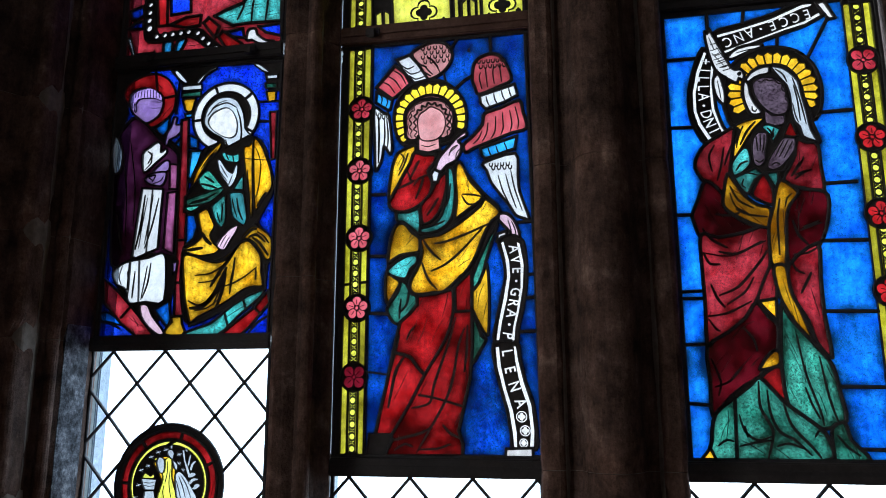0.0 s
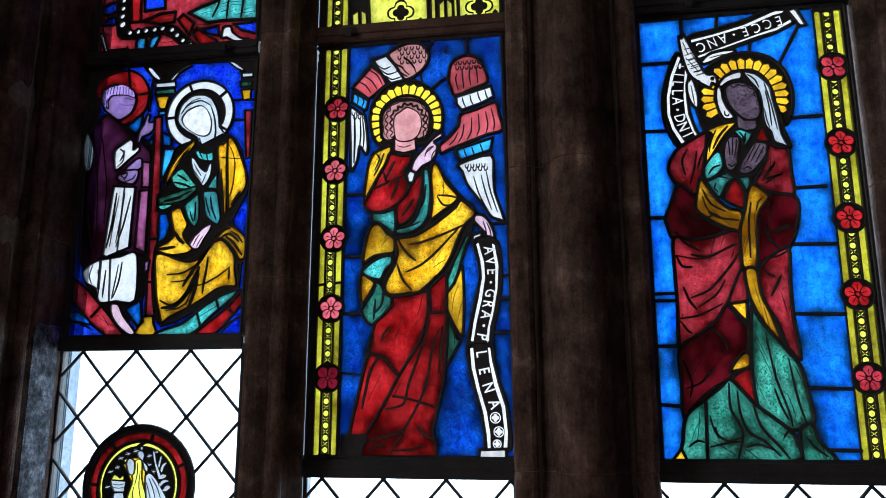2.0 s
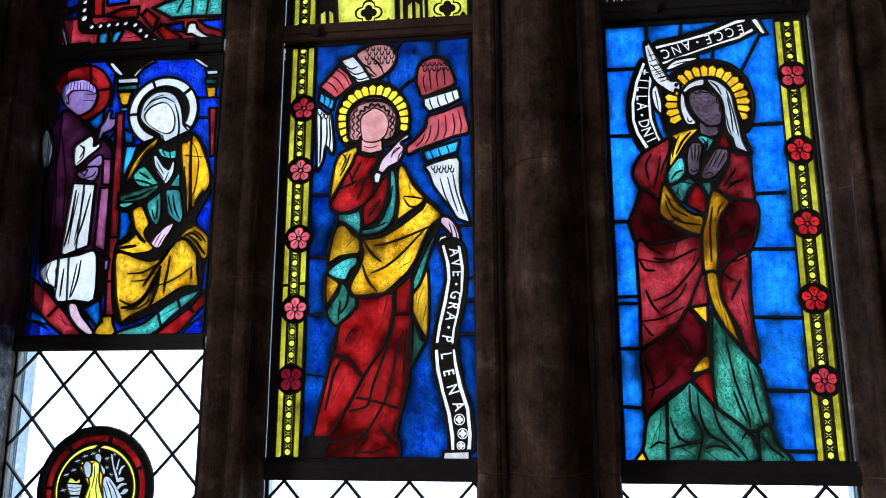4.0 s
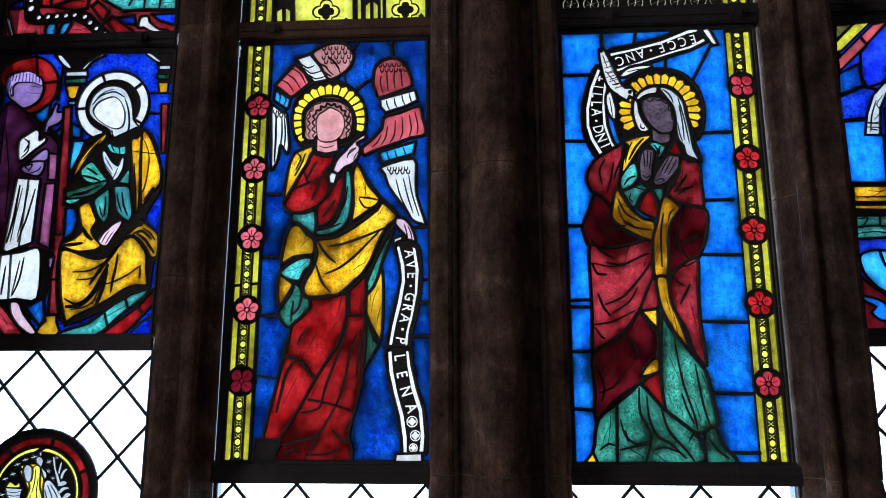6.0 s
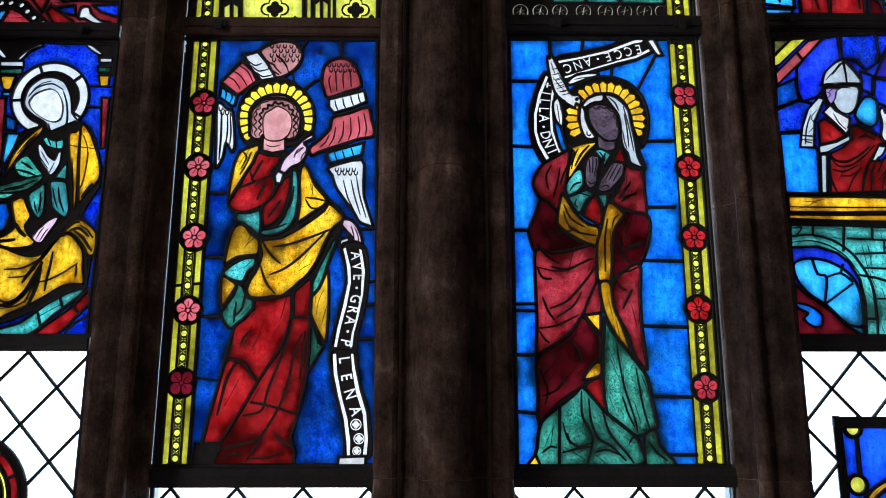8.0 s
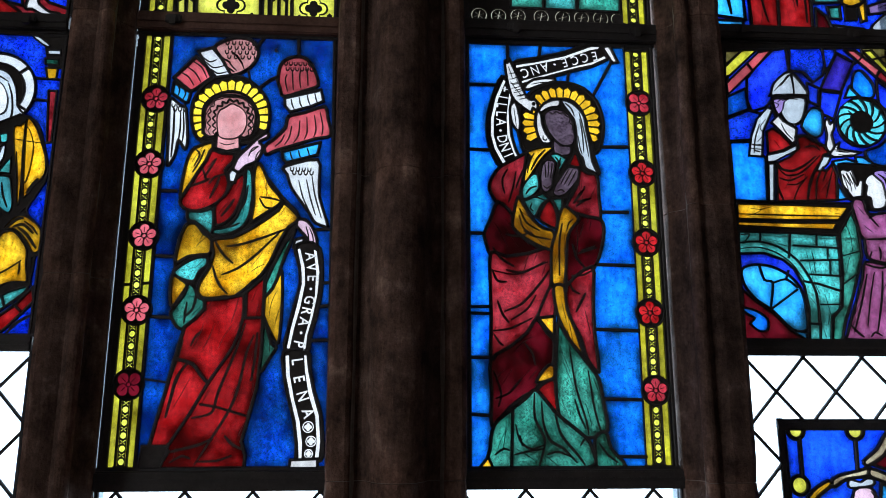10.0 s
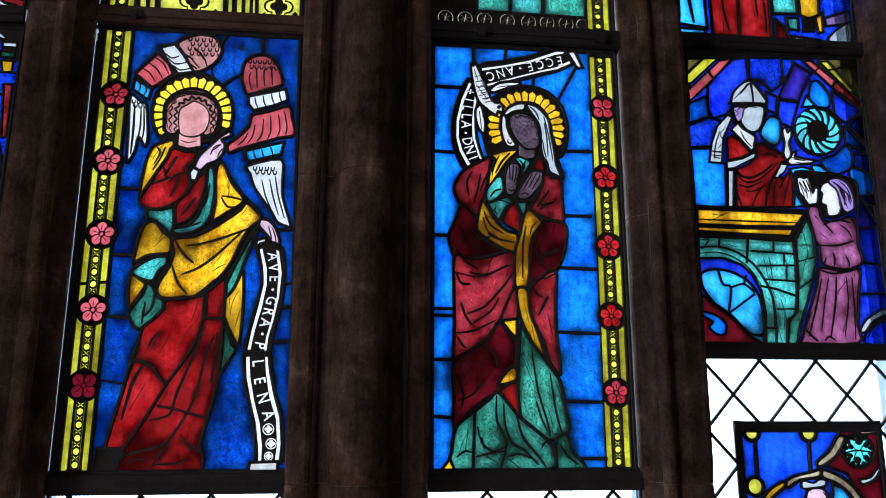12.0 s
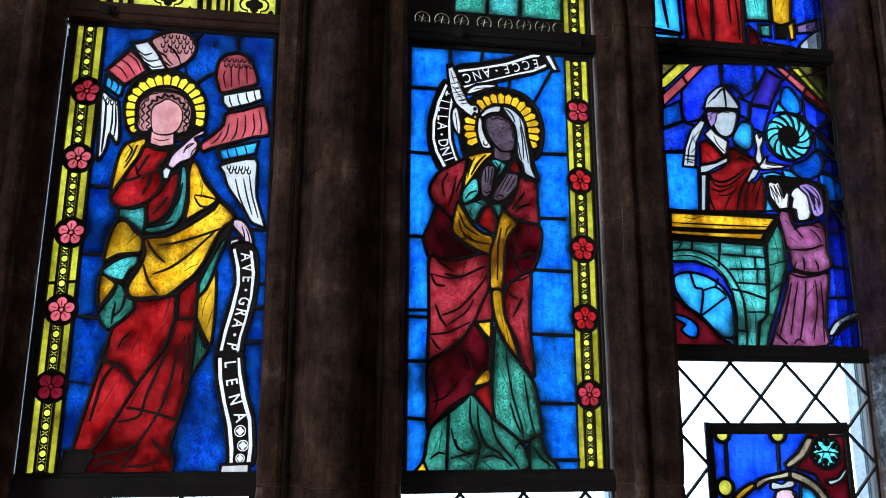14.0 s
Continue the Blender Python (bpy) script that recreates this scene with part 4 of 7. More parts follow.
    a.stroke(0.2, "34.1 39.3 33.6 37.9 33.2 36.9")
    a.stroke(0.8, "23.1 20.6 27.7 18.7 31.4 17.9 34.3 18.9 37 21.9")
    a.stroke(0.4, "25.8 14.8 29.7 15.1 33 16.9 35 18.9")
    a.stroke(0.8, "30 11.8 32.3 15.5 34.3 18.2 36.1 20.9")
    a.stroke(1, "24.9 6.9 28.2 7.2 31 9.9 32.7 13.5 34 16.6")
    a.stroke(0.5, "24.5 8.7 27.3 7.5 29.9 8.8 31.7 11.2")
    a.stroke(0.8, "31.7 6.7 32.5 8.7 33.4 12.1 33.8 15.5")
    a.stroke(0.4, "31 7.4 32.1 10.1 33.3 13.9")
    a.stroke(0.55, "35.1 10 35.3 12.7 35.7 15.4 36 18.8")
    a.stroke(0.35, "31.8 11.7 35.4 12.4 38.9 14.2 41.7 16.3")
    a.stroke(0.4, "41.4 13.2 41.5 14.5 41.4 15.9")
    a.stroke(0.3, "26.9 13 30.3 13.3 32.7 15")
    a.stroke(0.3, "26.1 6.2 29.4 6.8 32.2 8.7")
    a.stroke(0.6, "37.4 22.9 39.7 25.2 41.2 25.5")
    a.stroke(0.6, "40.1 23.5 42.1 22 44.4 18.9")
    a.stroke(0.6, "39.1 23.5 41.2 24.1 43.5 22.2")
    a.stroke(0.6, "35.1 22 36.2 22.7 37.4 23")
    a.stroke(0.4, "41.3 24.8 43.1 23.6 44.4 21.9")
    a.stroke(0.8, "27 25.2 28.3 23.3 29.7 22.2")
    a.stroke(0.7, "22.7 21 25.3 21.2 27.5 21.5")
    a.stroke(0.5, "25.4 19.9 28 19.1 30.6 18.9")
    a.stroke(0.6, "41 31.1 42.2 33.1 43.2 34.5")
    a.stroke(0.2, "37.1 43.4 40.2 42.9 43 42.6")
    a.stroke(0.3, "37.9 40.5 38.5 36.2 39.1 31.9")
    a.stroke(0.4, "25.1 39.5 27 42.6 28.9 45.4")
    a.stroke(0.25, "25.9 40.8 27.5 42.9 29.6 46")
    a.stroke(0.3, "31.9 45.2 32.4 44.2 32.9 43.3")
    a.stroke(0.3, "33.9 44.5 34.1 43.6 34.3 42.7")
    a.stroke(0.5, "25.8 37.6 28.2 37 30.2 36.2")
    a.stroke(0.5, "26.7 39.4 28.1 38.6 29.4 37.7")
    a.stroke(0.4, "23.7 33 27.4 33.8 30.3 35.1")
    a.stroke(0.35, "23 32.6 26 33.1 28.2 33.6")
    a.stroke(0.3, "30.6 30.2 31 28.8 31.7 27.3")
    a.stroke(0.4, "31.8 32.3 32 30.1 31.8 27.7")
    a.stroke(0.4, "35.6 33.5 36.2 30.6 37.4 27.8")
    a.stroke(0.3, "34.4 33.3 35 31 35.9 28.7")
    a.wash(6.4, 38, 5.9, 0.7)
    a.wash(5.4, 23.5, 5.2, 0.7)
    a.wash(10.6, 52.7, 3.2, 0.3)
    a.wash(26.7, 33.3, 3.9, 0.6)
    a.wash(27.9, 38.2, 3.2, 0.5)
    a.wash(28.5, 7.5, 3.9, 0.12)
    a.wash(33, 16.9, 3.9, 0.08)
    a.wash(11.8, 66.4, 3.9, 0.5)
    a.wash(4, 63.9, 3.2, 0.5)
    a.wash(44.4, 4.5, 2.6, 0.3)


def art_winged(a):
    a.piece("royal", 0.9, "7.8 97 44.8 97.4 46.3 0.6 7.5 0.5")
    a.cut(0.9, "8.4 59.3 11.5 59.3")
    a.cut(0.9, "8.3 44.7 11.8 44.6")
    a.cut(0.9, "8.2 31.6 12.9 31.3")
    a.cut(0.5, "7.8 18.5 12.4 17.9")
    a.cut(0.9, "42.2 51.1 45.8 51.2")
    a.cut(0.8, "42.5 39 45.9 39.4")
    a.cut(0.9, "42.1 34 46 34.3")
    a.cut(0.9, "41 26.7 46.1 26.9")
    a.cut(0.9, "29.2 97.5 27.6 94.9 26.5 92.6")
    a.cut(0.6, "25.3 88.7 25.9 86.2")
    a.cut(0.9, "36.5 97.5 36.7 92")
    a.cut(0.9, "28.2 84.1 30.5 86.1 32.8 87.2")
    a.piece("rose", 0.9, "17.5 93.8 19.6 95.5 22.2 96.4 24.9 96.2 26.6 95.1 27.5 93.1 27.2 91.2 25.8 89.1 23.9 87.7 21.9 87 21 88 19.4 90.8", True)
    a.piece("white", 0.8, "13.9 92.7 17 93.7 19.4 90.8 21 88 21.7 87 18.3 86.4 15.9 89.1")
    a.piece("pink", 0.9, "8.9 86 13.5 91.3 15.9 89.1 17.3 86.3 13.8 83.3 12.9 82.8")
    a.piece("sky", 0.8, "9 84.9 12.9 82.5 12.5 80.3 11.9 80 8.8 82.2")
    a.piece("white", 0.8, "8.4 80.8 10.9 79.3 12.1 78.6 13 71.1 12.5 69 11 71.1 10.5 67.7 9 65.1 8.7 71.8", True)
    a.piece("pink", 0.9, "32.2 86.2 32.6 89.8 34.3 91.6 36.9 92.2 38.9 91.3 40.4 89 41.4 85.2 38.5 83.8 33.8 82.2 32.8 84.1", True)
    a.piece("white", 0.8, "33.9 81.9 42.1 84.1 42.7 81.3 39.8 79.9 35.3 78.5 34.1 79.9")
    a.piece("pink", 0.9, "35 77.4 38.6 78.5 43 80 43.9 77.1 44.6 73.1 41.3 72.2 37.5 70.9 32.4 69.1 30.5 68.2 30 70.1 32.3 72.2 34.4 74.7", True)
    a.piece("sky", 0.8, "33.9 69 42.4 71.4 41.8 68.4 35 66.4 34.2 67.3")
    a.piece("white", 0.8, "34.6 65.5 41.9 67.3 42.4 62.2 42.7 58.3 44.7 51.9 43.7 51.9 41.7 52.8 40.4 55 39.1 56.7 37.5 58.9 36.2 60.9 35.3 63.6", True)
    a.piece("paint", 0.9, "21.7 86.8 25.3 86.1 28.2 83.8 30.2 80.8 30.8 77.2 30.3 73.3 28.4 71.4 22.6 70.1 16.8 70.6 14.5 72.6 13.4 76.5 13.7 80.8 15.4 83.9 18.1 86.1", True)
    a.halo("gold", 22.1, 77.2, 6.1, 8.85, 18, -24, 222)
    a.piece("rose", 0.6, "15.9 76.1 16 79.2 17.6 81.5 20.1 82.8 23 82.9 25.8 81.8 27.6 79.5 28.4 76.6 28.1 73.6 26.8 72.2 24.6 72.3 24.4 70.6 23.3 68.9 21.2 68.6 19.3 69.7 19.1 71.9 17 72.7", True)
    a.piece("paint", 0.7, "18.1 70.1 24 69.3 28.6 65.6 34.6 58.3 38.4 53.6 35.1 46.6 34.4 42.8 32.9 31.6 30.2 21.8 27.4 31.6 19.9 34 15.8 30.1 13 32.8 12.3 40.3 12.9 48.6 14.7 52.4 13.1 58.1 14.1 66.3", True)
    a.piece("yellow", 0.8, "18.4 70.8 16.2 70.1 14.3 69 13.2 66.3 12.5 61.7 12.3 58.3 12.9 58.1 14.2 60.7 15.9 63.4 17.7 66.3 18.6 69", True)
    a.piece("red", 0.9, "18.4 69 20.8 68.3 23.4 68.1 23.2 66.3 21.7 64.3 22.6 61.6 22.2 59 20.3 56.7 17.6 55.2 15.1 54.8 13 55.7 12.4 57.3 13.8 59.9 15.6 63.4 17.4 66.6", True)
    a.piece("red", 0.7, "20.1 56.5 22.2 58.8 23.6 61.6 25.7 63.6 26 60.7 25.1 56.7 24 54.1 22.3 52.3 20.5 51.8 20 54.4", True)
    a.piece("yellow", 0.8, "28.2 65.2 29 66 29.9 64.9 31.6 61.2 34.2 58 33.6 56.5 30.9 54.6 29.1 53.3 27.9 52.7 28.3 57 28 62.3", True)
    a.piece("teal", 0.8, "26.2 64.8 27.5 64.1 28 59 27.5 54.1 26.2 51.5 23.9 50 21.6 49.5 20 49.7 19.9 50.8 22.6 51.4 24.7 53.6 26 58.3 26.2 62", True)
    a.piece("teal", 0.8, "14.3 54.8 17.1 54.8 19.6 55.2 19.7 49.7 17.8 51 15.9 52.4 14.4 52.8", True)
    a.piece("flesh", 0.8, "23.3 64.6 24.2 67.4 26.3 69.8 27.9 71.6 29.9 73.2 30.7 73.1 30.6 72.2 28.8 71.2 29.5 70.2 29.3 68.3 28.1 66.4 26.1 65.4 24.6 63.9", True)
    a.piece("white", 0.8, "23 64.7 24.5 63.9 23.9 61.5 22.6 61.6 22.3 63.5")
    a.piece("green", 0.8, "37.6 50.7 37 48.9 35.1 43.3 33.5 37.6 31.7 35.6 31.7 39 33.2 42.8 35.5 47.9")
    a.piece("amber", 0.8, "35.1 41.8 35.5 34 35.1 26.2 33.6 27.9 31.7 31.9 31.2 35 33.3 37.9", True)
    a.piece("green", 0.8, "32 30.1 33.7 26 34.7 25.2 33.3 22.8 31.6 20 31.3 24.2", True)
    a.piece("yellow", 0.9, "19.9 48.4 24.2 49.1 27.9 51 31 53.2 33.7 55.4 35 57 38.4 53.6 36.2 51.6 34.4 48.4 32.6 43.9 30.7 40.8 28.3 38.5 25.3 36 23.2 35.9 21 35.6 18.6 35.7 17.5 37 17.8 39 19.5 42.2 20.3 45.4", True)
    a.piece("amber", 0.9, "14 51.5 15.2 52.2 16.5 51.7 17.8 50 19.7 48.4 19.6 45.4 17.5 45 15 44.6 12.4 43.2 12.6 46.6 13.1 49.2", True)
    a.piece("teal", 0.8, "12.2 41.4 14.4 43.3 16.9 44.5 19 44.5 19.1 42.8 17.6 41.4 16.6 39.3 14.6 39.5 12.7 40.4", True)
    a.piece("yellow", 0.8, "12 40.5 14 39.5 15.2 38.4 14.3 36.5 12.4 33.7 11.8 36.5", True)
    a.piece("green", 0.8, "15.4 38.7 16.7 38 17.7 35.9 18.9 35.2 19.2 33.3 17.5 31.4 15.3 29.1 13.7 29.5 12.2 32.1 13.1 34 14.8 36.5", True)
    a.piece("red", 0.9, "19.2 35.2 23.3 35.6 27.2 36.5 31.6 40.6 31.6 31.6 31.6 24.2 31.1 17 29.5 10 28.5 5.9 29.4 3.1 29.3 0.6 12.3 0.5 13.1 2.4 13.9 4 10 5.1 11 10 12.4 15.9 13.3 20.6 14.2 24.5 15.3 29.4 17.5 31.3 19.2 33.3")
    a.piece("paint", 0.5, "8.5 5.1 13.9 5.1 13.3 3 12.5 0.5 8 0.5")
    a.cut(0.9, "13.7 22.8 17.5 21.7 19.4 19.4 20.9 17.8")
    a.cut(0.8, "27.3 36.8 27.4 31.6 25.7 25.4 21.1 18 17.6 11.4 13.2 4.2")
    a.cut(0.6, "19.7 13.4 23.5 12.7 29.6 10.9")
    a.cut(0.7, "27.4 31.4 31.6 31.6")
    a.cut(0.6, "31.2 40.7 28.1 38.4 28 31.6")
    a.piece("flesh", 0.8, "38.1 53.4 39.8 53.2 41.2 51.8 42.3 49.2 42.4 47.4 41.3 47.9 40.7 47 40.1 49.2 39 50.5 37.8 52", True)
    a.piece("white", 0.7, "37.6 48.7 39.4 49.3 39.8 47.4 37.3 46.9")
    a.piece("paint", 0.8, "37.7 47.1 38.8 42.7 39.1 39 38.1 34.1 37 29.2 36.5 24.7 41.2 24.1 41.9 27.8 42.8 31.4 43.7 36.5 43.9 41.5 43.2 46.8 40.5 48.3", True)
    a.piece("paint", 0.8, "36.3 24.3 36.6 19.3 37.7 14.6 39 9.9 39.7 5.4 40.1 1.9 44.9 2.1 45.2 5.9 44.6 11.3 43.1 16 42 20.7 41.4 24.5", True)
    a.piece("ivory", 0, "38.3 46.6 38.8 46.9 40 42.5 40.2 39 39.4 34 38.2 29.1 37.5 25 36.9 25.1 37.5 29.1 38.6 34 39.5 39 39.2 42.8")
    a.piece("ivory", 0, "41.8 46.6 42.4 46.3 43.2 41.5 42.9 36.5 42 31.5 41.1 27.9 40.8 24.6 40.2 24.7 40.6 27.9 41.5 31.5 42.4 36.5 42.5 41.5")
    a.piece("ivory", 0, "36.7 23.5 37.4 23.6 37.8 19.4 38.8 14.7 40.2 10 40.9 5.4 40.9 2.4 40.3 2.4 40.1 5.4 39.4 10 38.1 14.7 37 19.4")
    a.piece("ivory", 0, "40.6 23.6 41.1 23.6 41.5 20.6 42.6 15.9 44.1 11.2 44.6 5.9 44.4 2.4 43.6 2.4 43.9 5.9 43.4 10.9 41.8 15.6 40.9 20.4")
    a.text("ivory", "AVE·GRA·P", 2.1, "41.1 45.1 41.7 40.3 41.3 35.9 40.4 31.5 39.3 26")
    a.text("ivory", "LENA", 2.1, "39.1 22.3 39.6 18.8 40.5 15.2 41.8 11.6")
    a.ring("ivory", 42.0, 8.8, 1.2)
    a.foil("ivory", 42.0, 8.8, 0.85)
    a.ring("ivory", 42.7, 5.9, 1.15)
    a.foil("ivory", 42.7, 5.9, 0.85)
    a.ring("ivory", 42.3, 3.4, 0.95)
    a.foil("ivory", 42.3, 3.4, 0.7)
    a.piece("ivory", 0.7, "38.6 2.2 44.2 2.4 44.2 0.5 38.4 0.5")
    a.stroke(0.5, "23 47 26.1 47.5 31.1 49.2 37.7 52")
    a.stroke(0.5, "22.3 40.7 25.7 42.2 29.3 45.1 34.6 50.7")
    a.stroke(0.5, "24.7 43.2 22.9 44.7 21.4 46.6 20.3 48.6")
    a.stroke(0.5, "23.8 36.5 22.1 38.4 21.1 40.3 20.3 42.8")
    a.stroke(0.5, "17.2 62.3 18.4 64.7 19.6 67")
    a.stroke(0.4, "18.3 61 19.5 62.6 21.8 63.4")
    a.stroke(0.5, "18.7 57.7 20.1 61 20.6 63")
    a.stroke(0.4, "16.6 65 17.5 62.6 18 61.8")
    a.stroke(0.5, "14.1 60.3 17.3 61.6 18.5 62.3")
    a.stroke(0.5, "21.4 53.7 22.9 55.7 24.1 57.7")
    a.stroke(0.4, "26.9 61 26.4 57 25.2 55")
    a.stroke(0.4, "21.6 51.1 23.8 51.5 25.6 52.3")
    a.stroke(0.4, "29.5 58.3 32.1 58 34 57.5")
    a.stroke(0.4, "29.5 58 30.9 55.9 33 55.9")
    a.stroke(0.4, "15 69 15.9 67.7 14.8 65")
    a.stroke(0.4, "16.9 69 16 66.3 14.6 63.6")
    a.stroke(0.5, "15.3 31.6 16.8 33.4 17.3 36.5 16.5 39")
    a.stroke(0.4, "15.1 30.1 15.3 32.2 15.5 34.7")
    a.stroke(0.5, "28 30.3 26.2 24.2 23.2 15.9 22.1 11.7 18 10.6")
    a.stroke(0.5, "30 27.9 28.6 24.2 27.3 17 25.7 12.3 22.4 6.5 19.3 1.3")
    a.stroke(0.4, "15.3 26.7 14.1 21.8 12.5 15.9")
    a.stroke(0.5, "25 7.1 26.6 5.4 29 4.2")
    a.stroke(0.5, "13.3 3.6 16.5 4.4 20.1 5.3 22.4 6.5")
    a.stroke(0.4, "19.6 1.9 23.8 2.1 26.7 3.1")
    a.stroke(0.4, "18.9 28.5 17.7 27.3 16.9 25.4")
    a.stroke(0.6, "16.4 21.8 14.5 18.8 13.6 14.7 12.8 10.6")
    a.stroke(0.5, "30.6 28.5 30.4 23 29.8 18.2")
    a.stroke(0.4, "14.3 1.7 16.6 3 18.4 2.5")
    a.stroke(0.4, "31.6 94 31.3 93.3 31.9 93.2")
    a.scales(19.6, 95.5, 27.1, 90.9, 5, 4)
    a.scales(33.3, 90.9, 39.9, 88.3, 6, 2)
    a.stroke(0.4, "18.4 92.1 19.8 90.9 21.4 90.1")
    a.stroke(0.4, "19.6 89.5 20.9 88.7 22.3 87.8")
    a.stroke(0.4, "21.3 92.9 22.9 91.5 24.1 89.8")
    a.stroke(0.3, "20.4 90.9 21.8 89.1 22.8 88.1")
    a.stroke(0.3, "22.4 91.9 23.8 90.1 24.5 88.4")
    a.stroke(0.3, "14.7 91.5 16.6 90.1 18.2 90.7")
    a.stroke(0.3, "15.8 90.1 17.5 88.7 19.8 89.2")
    a.stroke(0.3, "17 88.4 18.6 87.3 20.7 87.8")
    a.stroke(0.3, "10.4 87.3 12.1 86.3 13.5 84.2")
    a.stroke(0.3, "11.7 88.7 13.6 87.3 15 85")
    a.stroke(0.3, "12.9 90.1 14.9 88.7 16.3 86.1")
    a.stroke(0.3, "9.8 84.2 10.4 83.1 10.2 81.7")
    a.stroke(0.3, "11.2 83.4 11.8 82.2 11.3 80.8")
    a.stroke(0.45, "9.6 78.6 9.8 73.1 9.7 67")
    a.scales(8.8, 79.7, 12.0, 77.8, 3, 2)
    a.stroke(0.35, "11.6 77.8 12 73.8 11.9 70.7")
    a.stroke(0.35, "11 77.9 11.2 73.8 10.9 70.1")
    a.stroke(0.3, "34.5 83.4 33.9 86.2 34.2 87.6")
    a.stroke(0.3, "35.8 83.8 35.5 86.9 35.4 88.6")
    a.stroke(0.3, "37.4 84.4 37.1 87.2 37.3 89")
    a.stroke(0.3, "39.1 84.8 38.9 87.2 38.6 89.5")
    a.stroke(0.3, "35.4 81.6 35.7 80.2 36.2 79.1")
    a.stroke(0.3, "37.2 82.1 37.5 80.5 38 79.6")
    a.stroke(0.3, "39 82.7 39.3 81.3 39.8 80.2")
    a.stroke(0.3, "40.7 83.2 41 81.8 41.4 80.7")
    a.stroke(0.3, "32.3 70.1 33.6 71.4 34.3 73")
    a.stroke(0.3, "34.4 70.6 35.4 72.4 35.8 75.1")
    a.stroke(0.3, "36.4 71.1 37.4 73 37.6 76.5")
    a.stroke(0.3, "38.7 71.9 39.3 73.7 39.1 77.4")
    a.stroke(0.3, "40.8 72.5 41.3 74.4 40.8 77.8")
    a.stroke(0.3, "42.6 73 42.8 75.1 42.1 78.5")
    a.stroke(0.3, "35.7 69 36 67.9 36.5 66.8")
    a.stroke(0.3, "37.5 69.4 37.8 68.3 38.2 67.3")
    a.stroke(0.3, "39.4 70 39.8 69 40.1 67.9")
    a.stroke(0.3, "37.9 62.3 39 58.3 40.6 55")
    a.stroke(0.3, "39.6 62.5 40.6 58.3 41.9 54.3")
    a.stroke(0.3, "40.8 63.3 41.6 58.9 43.2 53.7")
    a.scales(35.7, 65.2, 40.8, 63.6, 4, 2)
    a.stroke(0.25, "28.5 70.1 27.2 69.3 26.6 67.6")
    a.stroke(0.25, "39.9 51.8 40.5 49.8 40.7 48.1")
    a.stroke(0.25, "40.7 51.5 41.4 49.8 41.7 48.3")
    a.stroke(0.25, "26.6 68.3 27.8 69.3 28.7 70.1")
    a.stroke(0.25, "28.1 67 28.5 68.3 29.3 69.3")
    a.piece("paint", 0.5, "15.8 76.7 16.3 79 17.6 81.1 19.8 82.2 22.4 82.3 25.1 81.7 26.9 80.2 27.8 77.9 27.9 74.8 27.4 72.7 26.1 71.8 24.5 71.6 24.6 69.3 21.9 68.5 19.2 69.1 19.2 71.8 17.6 71.8 16.1 72.9")
    a.piece("rose", 0.4, "16.4 76.2 16.5 78.7 17.9 80.7 19.8 81.8 22.5 81.9 24.8 81.3 26.5 80 27.5 77.9 27.5 75 27 73.1 26.1 72.2 24.9 72.2 23.8 73.1 19.4 73.2 18.9 72.4 17.6 72.2 16.5 73.2", True)
    a.piece("rose", 0.35, "19.4 72.4 19.4 70.7 19.4 69.5 21.7 68.9 24.4 69.5 24.2 72.5 22.8 73.2 20.8 73.2")
    a.piece("rose", 0.3, "19.7 72.4 19.2 74.8 19.1 77 19.6 78.4 20.8 79.2 22.1 80.1 23.5 79.6 24.7 78.8 25.6 77.3 25.7 75.1 25.1 73.3 24.1 72.2 22.7 71.7 21 71.7", True)
    a.stroke(0.45, "19 72.4 18.4 73.2 19 74 18.2 74.7 18.8 75.5 18.2 76.4 18.8 77.2 18.3 78 19 78.6 19.1 79.4 20.1 79.4 20.1 80.4 21.1 80.1 21.6 81.1 22.5 80.5 23.3 80.9 23.8 80.1 24.7 80.3 25 79.3 26 79.1 25.7 78.1 26.6 77.5 26.1 76.7 26.7 75.9 26.1 75 26.8 74.4 26.2 73.7 26.3 72.7 25.4 72.2")
    a.stroke(0.3, "17.9 72.5 17.3 73.5 17.8 74.4 17.1 75.3 17.7 76.2 17.1 77.2 17.7 78 17.4 79 18.3 79.4 18.3 80.4")
    a.stroke(0.3, "27.2 73.3 26.8 74.1 27.3 75 26.9 76 27.2 77.1 26.7 78.1 26.9 78.9 26 79.8 25.7 80.6")
    a.stroke(0.2, "16.6 77.1 17.2 78.5 18.2 80")
    a.stroke(0.2, "17.3 79.3 18.6 80.7 20.2 81.2")
    a.stroke(0.2, "18.9 80.9 20.8 81.5 23.1 81.5")
    a.stroke(0.2, "17 73.5 16.7 74.9 16.9 76.2")
    a.stroke(0.2, "20 70.7 21.6 70.2 23.5 70.7")
    a.wash(13.3, 7.5, 7.2, 0.4)
    a.wash(29, 24.1, 3.6, 0.5)
    a.wash(15.9, 26.6, 3.9, 0.35)
    a.wash(26, 4, 5.2, 0.2)
    a.wash(18.3, 3.5, 5.9, 0.25)
    a.wash(34.8, 12.2, 7.8, 0.5)
    a.wash(14.8, 49.2, 4.2, 0.5)
    a.wash(24.5, 45.3, 5.9, 0.4)
    a.wash(33.7, 55.6, 3.2, 0.3)
    a.wash(31.8, 31.5, 3.2, 0.35)
    a.wash(16.3, 19.3, 3.2, 0.3)
    a.wash(19.8, 81.5, 3.2, 0.2)
    a.wash(43.3, 92.6, 5.2, 0.4)
    a.wash(32.7, 94.1, 3.9, 0.45)
    a.wash(16.6, 95, 6.5, 0.35)
    a.wash(11.7, 36.5, 3.9, 0.35)
    a.wash(8.5, 49.3, 3.9, 0.35)
